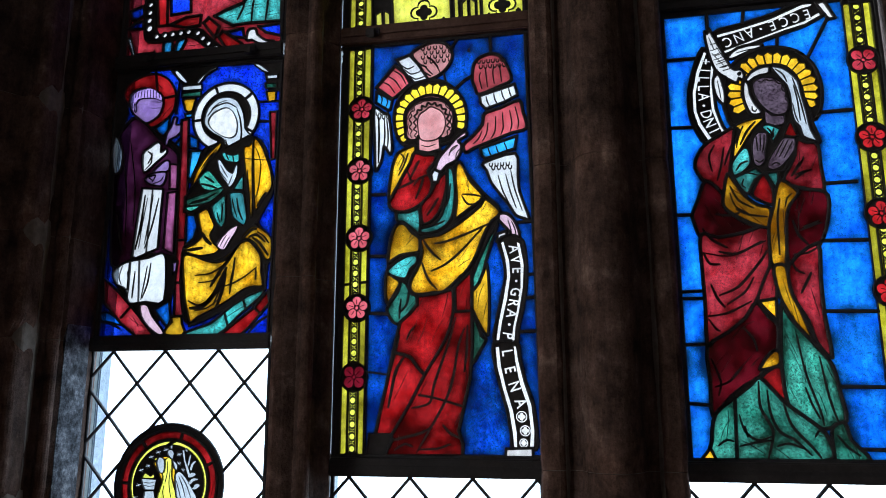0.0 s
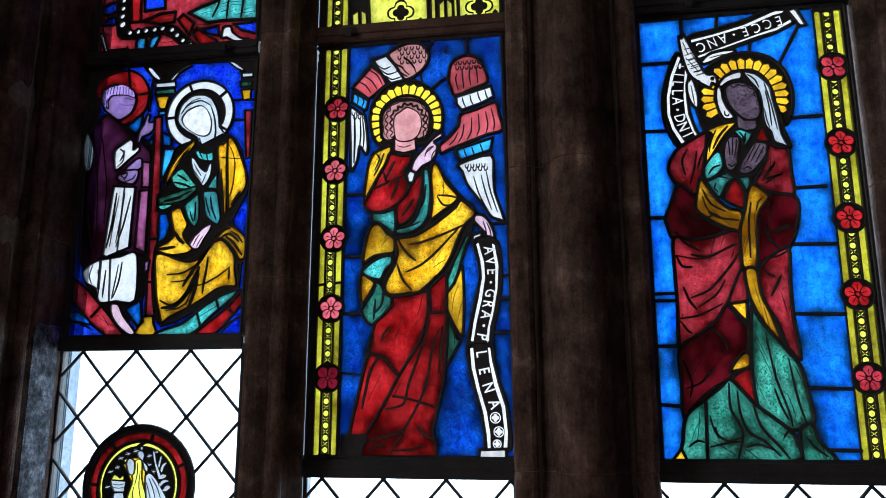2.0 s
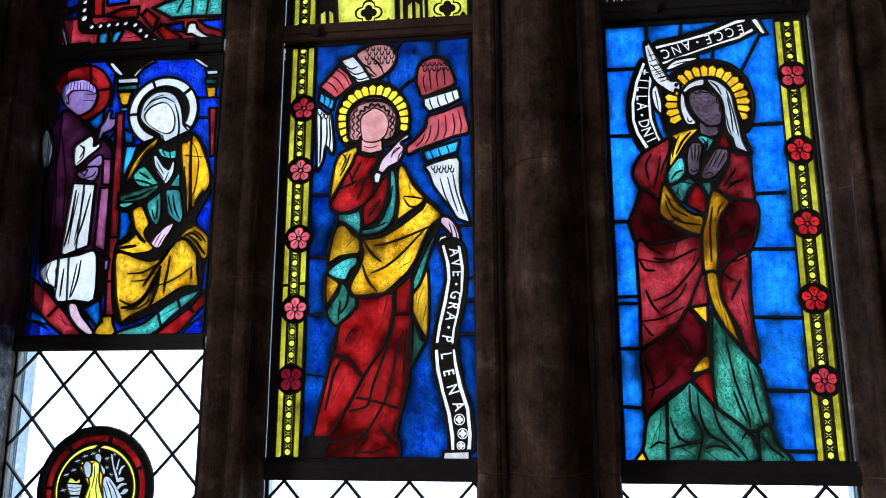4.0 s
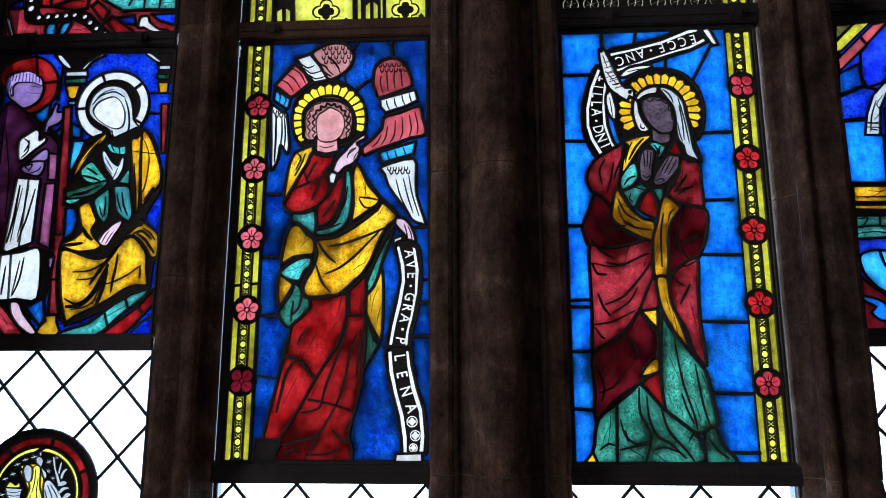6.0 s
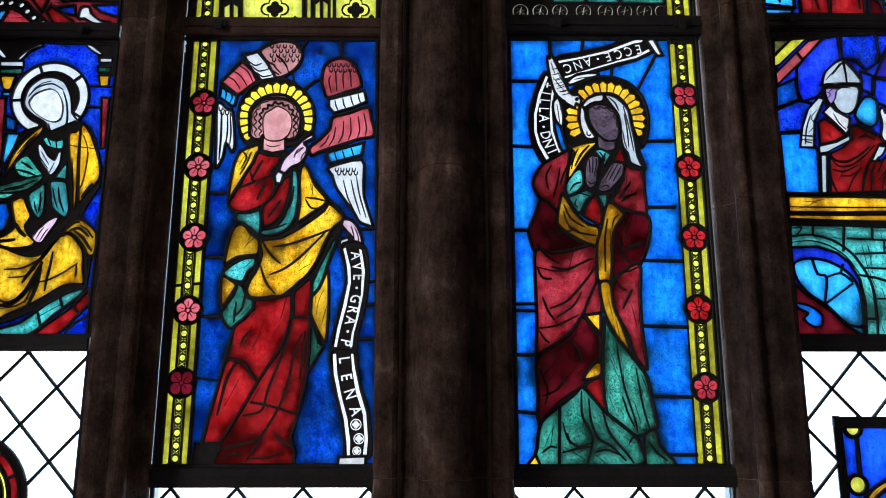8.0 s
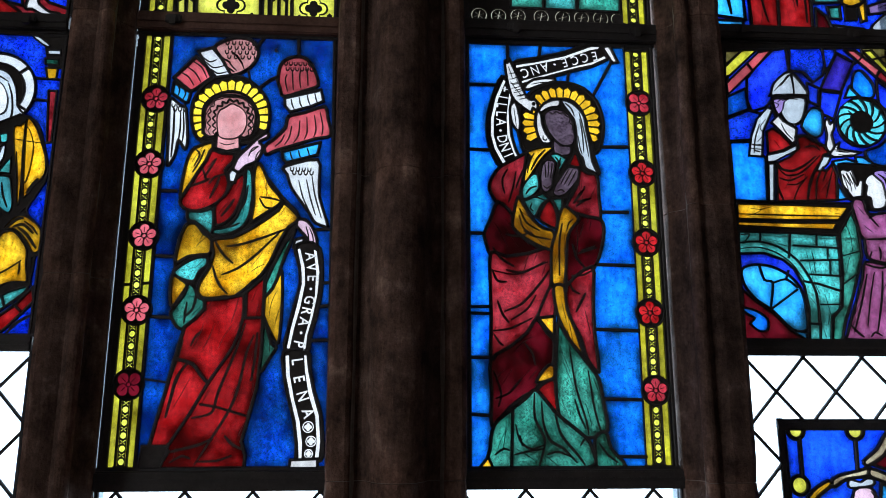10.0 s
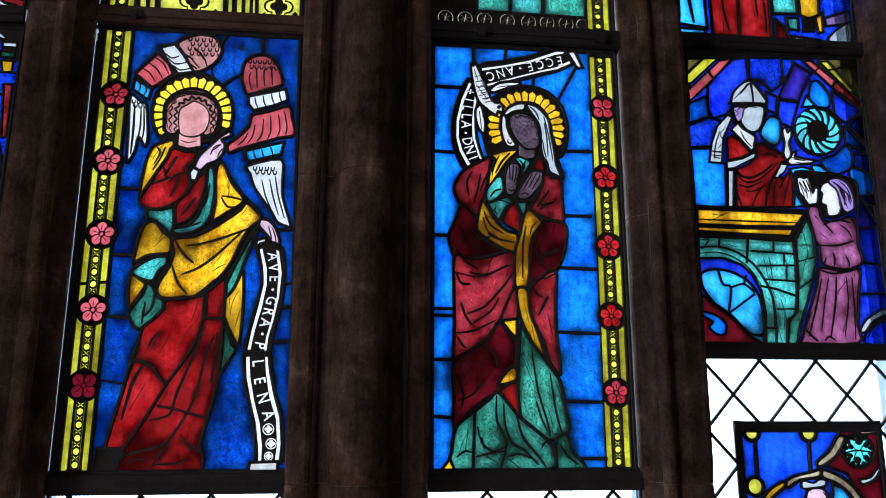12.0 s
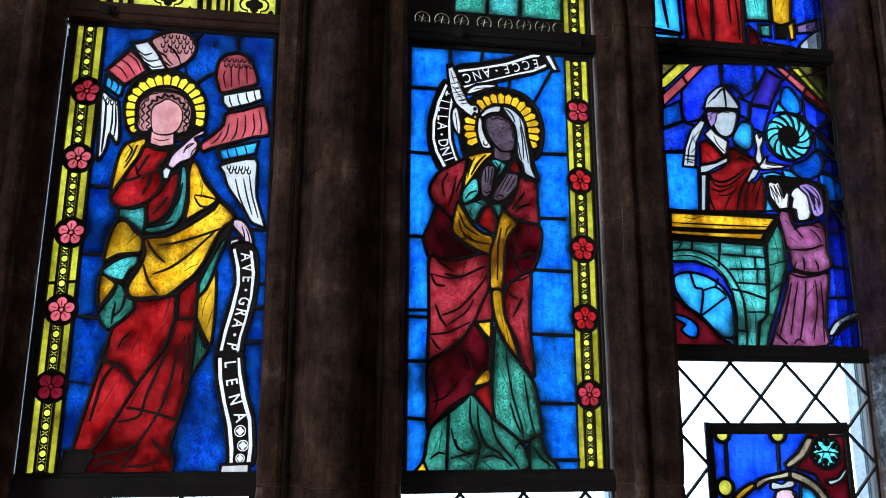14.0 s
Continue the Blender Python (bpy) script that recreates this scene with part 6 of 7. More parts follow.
    a.piece("ice", 0.4, "16.7 57.8 19.5 58.5 22.8 58.3 22.3 55.1 21.2 52.7 19.5 51.7 17.8 52.2 16.7 53.9 16.3 56", True)
    a.piece("plum", 0.3, "14.8 57.5 16.5 58.1 16.4 56 16.5 54.5 15.3 54.7 14.7 56", True)
    a.piece("ivory", 0.57, "13.9 52 15.8 53.9 16.9 52.5 20 50.6 19.4 47.6 18.5 46.8 16.1 49.6")
    a.piece("ice", 0.57, "13.3 55.8 14.5 55.3 11.7 49.8 10.9 43.4 7.7 43.5 8.6 48.2 10.4 52.7")
    a.piece("sky", 0.57, "24 55.8 26.7 55.1 26.2 49.8 24 48.5 21.2 51.2", True)
    a.piece("red", 0.6, "12.5 49.6 14.1 50.5 16 49.2 18.5 46.4 19.1 46.7 16 45.1 12.4 44.1")
    a.piece("red", 0.66, "19.8 48.8 21.6 48.9 23.3 47.8 26.2 46.5 27.5 44.6 26 44.2 24.2 40.9 26.2 40.2 27.8 42 28.6 39.4 28 33.1 13.5 32.5 14.3 41.9 17.6 43.5 19.9 45.6")
    a.piece("ice", 0.5, "12.1 43.8 16.3 44.8 19.6 46.5 19.5 45.2 15.9 43.4 13.9 42.3 12 42")
    a.piece("ice", 0.5, "12.2 41.6 13.7 41.8 12.8 32.6 11.5 32.6")
    a.piece("ivory", 0.57, "27 52.2 28 53.4 28.5 52 29.5 53.2 29.3 51.1 28.5 49.3 28.8 46.4 27.5 44.9 26.7 46.3 27.3 49.2", True)
    a.piece("ivory", 0.57, "27.4 44.3 29.2 46.7 30.1 47.3 29.7 45.8 32 45.4 35.3 45 32.8 44 28.3 43.7")
    a.piece("ice", 0.49, "23.8 40.3 25.8 43.9 27.7 43.7 26.6 41.9 24.7 40.2")
    a.piece("paint", 0.66, "36.8 59 40.4 58.4 42.5 55.2 42.4 51.6 40.2 48.2 36.7 46.5 33.4 46.9 30.9 49.1 30.2 52.6 31.6 56 34.3 58.3", True)
    a.wheel("aqua", 36.3, 52.7, 2.75, 6.0, 13)
    a.piece("sky", 0.57, "27.9 42.6 31.5 43.3 33.9 42.6 32.2 41.3 28.4 41.4")
    a.piece("paint", 0.57, "28.9 41.2 31.7 42.2 38.9 41.6 44.5 40.2 44.4 34.1 39.2 31 34.4 31.1 32.9 33.6 30.8 33.5", True)
    a.piece("ivory", 0.49, "29.4 40.3 30.4 40.7 31.5 40.4 32.5 40.8 33.3 36.8 34 38.2 34.9 38 34.2 34.2 31.8 33.8 29.7 36.9")
    a.piece("ivory", 0.57, "35.9 38.9 37.5 39.8 39.9 39.7 41.4 37.4 40.4 33.9 39.3 31.6 36.5 31.2 36.2 33.7 35.1 34.3 35.6 36.6 35.1 37.4", True)
    a.piece("ice", 0.41, "37.5 40.1 41.2 40.9 43.4 39 43.6 35.5 42.1 33.1 40.1 33.9 40.2 37.1 39.2 39", True)
    a.piece("mauve", 0.66, "32 33.3 34.4 33.1 35.2 30 39.1 30.2 42.2 31.1 43.7 28.6 43.5 24.4 44.1 21.3 43.5 19.4 39.2 18.2 33.8 19.4 33.4 23.8 31.8 25.4 31 29.6", True)
    a.piece("mauve", 0.66, "33.1 18.5 39.2 17.6 43.1 18.3 42 11.9 41 5.2 40.7 0.9 27.2 0.7 26.8 1.7 29.1 7.6 31.8 14.4", True)
    a.piece("paint", 0.5, "3.5 32.4 31.3 32.4 32.8 24 27.5 23.9 3.3 24.4")
    a.piece("yellow", 0.55, "3.8 31.8 18.7 31.7 30.6 31.5 27.8 28.3 15.5 28.1 3.7 28.2")
    a.piece("yellow", 0.45, "3.6 27.5 15.4 27.4 27.3 27.6 26.3 26 15.3 26.2 3.6 26.6")
    a.stroke(0.35, "3.8 29.3 15.6 29.2 28.3 29.2")
    a.piece("teal", 0.66, "3.6 25.2 15.2 25.1 27 24.7 27.1 19.7 26.7 12.9 25.9 7.5 23.8 5.9 23 0.4 17.9 0.3 18.5 7.4 17.9 12.7 15.9 16.7 13.6 18.7 9.2 20.2 3.3 20")
    a.piece("green", 0.66, "27.6 25 31.1 30.4 32.2 26.8 32.4 19.9 31.5 17.1 29.1 10.3 26.8 4.9 25.5 0.4 23.2 0.4 24 5.6 26.3 8.1 27.3 15.6")
    a.cut(0.33, "27.4 19.7 31.9 21")
    a.cut(0.33, "26.7 12.9 30.8 15.7")
    a.cut(0.49, "3.4 22.5 8 22.9 12.7 21.7 16.7 18.8 19.2 14.9 20.6 10.9 20.8 4.5 20.4 0.3")
    a.cut(0.57, "15.8 25.4 15 19.3")
    a.cut(0.49, "16.4 22.1 27.3 21.6")
    a.cut(0.49, "17.8 18.6 27.3 18.9")
    a.cut(0.49, "19.5 15.4 27 15.1")
    a.cut(0.57, "18 13.8 20.8 13.3")
    a.cut(0.57, "21.1 13.3 26.6 11.6")
    a.cut(0.41, "21.5 8.5 26 8.6")
    a.cut(0.57, "18.3 4.2 20.8 4")
    a.cut(0.41, "8.7 24.8 8.5 22.9")
    a.cut(0.33, "22.1 24.8 21.8 22")
    a.cut(0.33, "24.4 21.5 24.1 18.8")
    a.cut(0.33, "24.7 18.5 24.4 15.5")
    a.stroke(0.3, "3.3 21.1 7.9 21.5 12 20.3 15.5 17.7 18 13.8")
    a.stroke(0.3, "20.2 12.7 20.5 7.4 20.2 4.3")
    a.piece("sky", 0.66, "3.6 16.3 6.7 17.5 10.9 17 14.7 15 17 12.1 17.8 8.4 17.6 2.9 14.2 2.8 10.1 6.9 6.2 9.7 3.9 12.9", True)
    a.cut(0.57, "7.8 17.2 8.7 14 10.6 13.3 9.6 7.7")
    a.cut(0.57, "10.6 13.3 13.8 14.2 16.2 12.4")
    a.cut(0.57, "13.8 14.2 14.5 16.1")
    a.cut(0.57, "9.9 7.5 16.1 11.8")
    a.piece("ruby", 0.66, "3.3 11.8 6.1 9.2 10.1 6.4 14.2 2.3 17.5 1.6 17.4 0.3 3 0.6")
    a.piece("blue", 0.57, "3.2 7.6 6.2 6.9 8.6 5.1 8.4 2.7 6.5 2.4 4.6 4 5.6 5.3 3.5 6.5", True)
    a.piece("sky", 0.57, "13.4 2.8 17.5 2.1 17.4 0.4")
    a.piece("ice", 0.57, "41.3 3.6 43.1 6.3 46.9 8.5 49.1 9.1 49.2 8 45.2 6.3 42.8 3.6", True)
    a.piece("cobalt", 0.57, "42.2 0.9 43.4 3.9 46 6.1 49.4 7.2 49.2 0.8", True)
    a.stroke(0.5, "42.9 2 44.4 4.4 47.2 6.1 49.3 6.4")
    a.stroke(0.3, "10.9 51.5 9.5 47.8 8.9 44.2")
    a.stroke(0.3, "9 44.8 10.4 44.5")
    a.stroke(0.5, "17 61.4 19.7 64.3 20.2 59.5")
    a.stroke(0.25, "30 39.5 31.5 36.7")
    a.stroke(0.25, "30.9 39.8 32.2 37")
    a.stroke(0.25, "31.8 39.9 33 36.7")
    a.stroke(0.3, "40 38.5 42 36.9 42.3 34.6")
    a.stroke(0.3, "39.5 39.1 41.1 36.8 41 33.9")
    a.stroke(0.25, "15.8 57.1 16.7 57.8 18.7 58.2")
    a.stroke(0.3, "33.1 55.5 33.9 54.7 33.5 53.7")
    a.stroke(0.25, "41.1 39.4 42.4 37.7 43 34.9")
    a.stroke(0.25, "38.7 39.6 40 38.5 40.7 36.2 41.6 34")
    a.stroke(0.2, "28.5 45.5 32 44.8")
    a.stroke(0.2, "29.1 46.1 32.6 45.3")
    a.stroke(0.25, "17 57.5 18.8 58.1 20.9 58")
    a.stroke(0.2, "14.9 57.1 16 56.5 15.4 55.6")
    a.stroke(0.25, "8.1 45.3 11 45.1")
    a.stroke(0.25, "8.5 46.2 11.1 46")
    a.stroke(0.3, "4.1 24.4 6.1 24.5 4.3 22.2")
    a.stroke(0.55, "14 42.6 15.3 40.4 17.9 40 21 41.5 23.8 43.7")
    a.stroke(0.4, "14.2 41.1 16.1 38.9 19.3 39.3 22.4 41.6 24.9 44")
    a.stroke(0.4, "14.5 38.2 17 37.6 20.5 39.2")
    a.stroke(0.6, "20.8 32.9 21.7 36.9 23.5 40.5 25.5 43.2")
    a.stroke(0.4, "22.8 33.1 23.5 37.6 25.4 41.3")
    a.stroke(0.35, "25 37.7 26.5 40.6 27.6 41.9")
    a.stroke(0.5, "15 32.8 14 35.5 13.8 37.9")
    a.stroke(0.3, "25.3 33.5 26.4 37.1 27.7 40.7")
    a.stroke(0.3, "17.3 32.7 19 36 21.3 38.7")
    a.stroke(0.3, "16.2 36.6 18.5 36.7 20.7 38.1")
    a.stroke(0.5, "19.5 47.8 21.6 48.8 24.2 48.1 25.2 46.1")
    a.stroke(0.35, "21.3 45.9 23.5 46.3 25.1 45.2")
    a.piece("plum", 0.25, "15 57.7 16.8 58.1 18.9 58.2 17.6 57.3 17 55.3 15.8 54.1 15.1 55.8", True)
    a.piece("plum", 0.25, "37.5 40 40 40.7 42.4 39.6 43.6 36.8 43.5 33.5 42 32.3 40.6 32.9 40 35.5 39.6 37.6 38.5 38.7", True)
    a.stroke(0.18, "38.6 39.8 40.9 38.1 41.7 35")
    a.stroke(0.18, "40.2 40.1 42.3 37.8 42.6 33.9")
    a.stroke(0.18, "40.7 37 41.1 35 41.8 33")
    a.stroke(0.25, "15.3 60 17.7 62.5 20.2 64.9")
    a.stroke(0.25, "20.2 64.9 20.1 62.1 20 59.4")
    a.stroke(0.25, "23.5 60 22.2 62.2 20.2 64.9")
    a.stroke(0.25, "15.1 59.1 19.3 59.3 23.1 59.3")
    a.stroke(0.2, "12.5 52.7 10.9 50.6 11.6 48.9 10 47")
    a.stroke(0.2, "8.5 46.4 9.9 46.2 11.1 46.5")
    a.stroke(0.25, "16.2 51.7 17.2 49.4 18.7 47.8")
    a.stroke(0.25, "19.6 51.2 19.6 49.6 19 48.1")
    a.stroke(0.18, "29 45.1 31.1 44.9 33.8 45.1")
    a.stroke(0.18, "29.5 44.3 31.3 44.2 33.1 44.4")
    a.stroke(0.18, "29.9 39.4 30.6 37.2 31 35.1")
    a.stroke(0.18, "30.8 39.7 31.5 37.6 31.7 35.4")
    a.stroke(0.18, "31.8 39.9 32.4 37.8 32.7 35.8")
    a.stroke(0.45, "33 17.9 36.1 17.1 40.6 17.8")
    a.stroke(0.4, "33 15.7 30.9 8.9 28.4 2.2")
    a.stroke(0.3, "34.8 16.1 33.2 10.3 31.7 3.6")
    a.stroke(0.45, "36.8 16.3 35.9 10.3 33.8 2")
    a.stroke(0.3, "39.3 16.4 39.1 10.4 37.3 2.3")
    a.stroke(0.35, "40.7 16.4 40.5 9.1 39.9 1.8")
    a.stroke(0.5, "27.9 3.8 29.3 2.2 30.6 1.2")
    a.stroke(0.4, "32.2 1.2 33.3 2.3 34.9 1.5")
    a.stroke(0.5, "35 28.8 38.3 30.3 42 29.6")
    a.stroke(0.4, "34.6 30.4 35.9 28.5 37.2 26.9")
    a.stroke(0.5, "33.9 23.8 38.4 24 42.2 25.2")
    a.stroke(0.4, "36.7 22 36.9 20.5 36.6 18.9")
    a.stroke(0.35, "34.8 20.9 34.2 19.5 34.2 18.4")
    a.stroke(0.35, "39.8 21.4 40.4 20.1 40.3 18.8")
    a.stroke(0.3, "39.2 29.1 41 27.7 41.9 25.9")
    a.wash(23, 47.7, 3.2, 0.4)
    a.wash(25.6, 36.3, 3.2, 0.35)
    a.wash(16.7, 43, 2.6, 0.3)
    a.wash(33.5, 19.8, 3.2, 0.35)
    a.wash(38, 7.7, 3.9, 0.3)
    a.wash(17.7, 4.7, 3.9, 0.35)
    a.wash(23.6, 7.4, 3.2, 0.5)
    a.wash(46.7, 56.5, 5.2, 0.4)
    a.wash(45, 30, 3.9, 0.45)
    a.wash(9.8, 28.7, 5.2, 0.25)
    a.wash(23.2, 67.1, 5.2, 0.3)
    a.wash(45.4, 71.8, 5.2, 0.4)


def art_star(a):
    a.piece("crimson", 0.9, "1.5 23.3 45.5 18.1 45.3 -1.5 2 0.2")
    a.piece("cobalt", 0.8, "2.4 13.4 6 14.6 6.5 11.9 4.6 10.8 3 11")
    a.piece("cobalt", 0.8, "2.2 8.2 4.1 9.9 6.3 10.3 6.5 8.1 4.2 8")
    a.piece("cobalt", 0.8, "13.5 20.3 19.2 19.6 19.8 11.5 14.2 11.1")
    a.piece("ice", 0.6, "2.1 5.6 3.1 5.8 4.8 0.9 10.3 1 10.7 0 4.3 -0.6")
    a.piece("teal", 0.9, "26.6 9.5 29.4 10.8 34.3 12.4 37.1 17.5 44.8 16.6 45 6.3 36.1 6.6 31.8 6.4")
    a.stroke(0.5, "33 7.7 34.4 10.7 34.8 13")
    a.stroke(0.5, "36.9 6.8 37.1 11.2 37.6 14.3")
    a.stroke(0.5, "40.7 6.7 41.1 10.7 41.3 13.9")
    a.piece("cobalt", 0.8, "30.3 4.7 34.7 5.2 35.1 2.6 31.7 3.3")
    a.piece("cobalt", 0.8, "38.9 5.3 45 5.6 45.2 2.2 40.9 3.6")
    a.piece("ivory", 0.7, "35.8 1.9 36.2 4.7 38.1 4.8 38.7 3.2 41 1.4 43.4 0.9 43.1 0.3 39.5 0.6 37.3 1.8", True)
    a.piece("sky", 0.7, "13 -0.5 12.7 3.3 14.3 3.8 15.3 3 14.9 -0.4", True)
    a.piece("sky", 0.7, "15.9 -0.5 16.6 3.5 18.8 4 18.8 3 17.4 0.3", True)
    a.piece("paint", 0.7, "6.6 22.7 8.8 22.5 10.2 7.1 14.1 6 22.1 6.5 25.7 3.6 31.2 -1.6 28.1 -2 22.6 2.9 19 4.6 14.3 3.8 8.2 4.1 6.8 8", True)
    a.disc("ivory", 8.1, 14.7, 0.8)
    a.disc("ivory", 8.1, 12.4, 0.8)
    a.disc("ivory", 8.1, 10.2, 0.85)
    a.disc("ivory", 8.3, 7.9, 1.0)
    a.disc("ivory", 10.6, 5.4, 0.8)
    a.disc("ivory", 12.9, 5.5, 0.8)
    a.disc("ivory", 15.1, 5.6, 0.8)
    a.disc("ivory", 17.4, 5.7, 0.8)
    a.disc("ivory", 19.6, 5.8, 0.8)
    a.disc("ivory", 22.2, 5.2, 0.8)
    a.disc("ivory", 23.7, 3.6, 0.8)
    a.disc("ivory", 25.4, 2.0, 0.75)
    a.disc("ivory", 27.5, 0.4, 0.9)
    a.piece("red", 0.8, "9.3 22.4 12.6 22 13.3 8.3 10.7 8.3")
    a.piece("red", 0.8, "14 8.3 18.6 10 22.8 10.2 22.6 7.4 18.8 7.1")
    a.piece("red", 0.8, "23.6 7.9 25 9.3 28.1 6.5 27 3.4")
    a.piece("red", 0.8, "27.9 3.7 29.1 5.1 34.6 1.1 34 -0.4 30.3 0.3")


def art_tracery(a):
    a.piece("paint", 0.9, "7.4 14.7 45.1 14.5 44.7 -0.4 7.8 -0.5")
    a.piece("lemon", 0.7, "12.1 14.6 26.8 14.6 27.3 0 12.9 -0.2")
    a.piece("lemon", 0.7, "34.4 14.5 44.5 14.5 44.7 0.1 34.8 0")
    a.foil("paint", 20.5, 3.0, 3.5)
    a.foil("paint", 39.6, 2.9, 3.5)
    a.foil("lemon", 20.5, 3.0, 3.05)
    a.foil("lemon", 39.6, 2.9, 3.05)
    a.foil("paint", 20.5, 3.0, 2.05)
    a.foil("paint", 39.6, 2.9, 2.05)
    a.foil("paint", 16.9, 0.3, 0.65)
    a.foil("paint", 25.4, 0.6, 0.65)
    a.foil("paint", 36.4, 0.5, 0.65)
    a.foil("paint", 43.4, 1.1, 0.65)
    a.piece("lemon", 0.4, "8.4 3.6 9.9 4.5 10.2 -0.2 8.6 -0.2")
    a.piece("lemon", 0.4, "10.5 4.5 11.9 3.6 12.1 -0.2 10.7 -0.2")
    a.piece("lemon", 0.4, "27.6 14.6 28.7 14.6 29.2 0 28.1 0")
    a.piece("lemon", 0.4, "29.9 4.4 31.2 5.6 31.4 0 30 0")
    a.piece("lemon", 0.4, "31.7 5.6 33.1 4.4 33.2 0 31.9 0")
    a.piece("lemon", 0.4, "33.2 14.5 34 14.5 34.4 0 33.6 0")


def art_frieze(a):
    a.piece("paint", 0.9, "0.9 16.2 39.7 16 38.7 0.2 0.8 -0.2")
    a.piece("green", 0.8, "11.8 16.2 19.9 16.1 19.4 3.9 11.4 3.9")
    a.piece("teal", 0.8, "20.2 16.1 28 16.1 27.4 3.8 19.6 3.9")
    a.piece("green", 0.8, "28.3 16.1 38.9 16 38.1 3.8 27.7 3.8")
    a.ring("bronze", 3.8, 1.7, 1.9)
    a.ring("bronze", 8.5, 1.7, 1.85)
    a.ring("bronze", 13.2, 1.8, 1.85)
    a.ring("bronze", 18.8, 1.8, 1.85)
    a.ring("bronze", 24.0, 1.8, 1.85)
    a.ring("bronze", 28.6, 1.9, 1.85)
    a.ring("bronze", 33.3, 1.9, 1.9)
    a.ring("bronze", 37.4, 1.9, 1.6)
    a.star("bronze", 3.8, 1.7, 1.2)
    a.star("bronze", 8.5, 1.7, 1.2)
    a.star("bronze", 13.2, 1.8, 1.25)
    a.star("bronze", 18.8, 1.8, 1.2)
    a.star("bronze", 24.0, 1.8, 1.2)
    a.star("bronze", 28.6, 1.9, 1.2)
    a.star("bronze", 33.3, 1.9, 1.2)


def art_robes(a):
    a.piece("cobalt", 0.9, "1.1 20.4 50.4 25.2 48.8 0.2 2.6 -0.6")
    a.piece("sky", 0.8, "1.5 17.2 8.6 17.9 9.7 11.2 9.9 2.2 1.9 3.1")
    a.piece("sky", 0.7, "2.4 1.9 9.3 1.8 9.2 0.6 2.9 0.4")
    a.stroke(0.8, "4.8 15.9 5.6 9.6 6.4 3.4")
    a.piece("red", 0.9, "10.9 19.7 26.5 21.2 27.1 13.1 26.8 -0.2 11.3 0.4")
    a.cut(0.9, "19 20.5 18.3 0.3")
    a.stroke(0.5, "14.2 15.2 14.5 7.2 15.6 1.7")
    a.stroke(0.5, "22.9 16 23.3 9.6 23.4 6.4")
    a.stroke(0.5, "25.2 13 25.5 6.6 25.4 1.9")
    a.piece("teal", 0.8, "27.2 21.3 34.5 22 34.4 7.7 27.8 7.4")
    a.piece("teal", 0.7, "31.1 6.4 34.3 6.7 34.3 3.2 31.5 3.3")
    a.piece("amber", 0.8, "35.2 22 41.7 22.7 40.1 7.8 37.1 6.6 35 7.4")
    a.piece("ruby", 0.7, "28 5.9 30.6 3.8 31.8 0.2 27.7 -0.2")
    a.piece("paint", 0.7, "35.6 6.8 39 6.8 38.3 3.2 35.5 3")
    a.piece("yellow", 0.7, "39 6.8 41.1 8.6 40.8 3.1 39.5 2.7")
    a.piece("plum", 0.7, "41.6 7 48.2 9.5 48.2 5.9 41.7 4.8")
    a.piece("ice", 0.7, "32.2 1.5 39.7 0.8 39.5 -0.2 33.3 0")
    a.piece("ice", 0.7, "42.3 1.9 46.5 5.5 48.2 5.9 47.8 0.5 42.4 0.4", True)


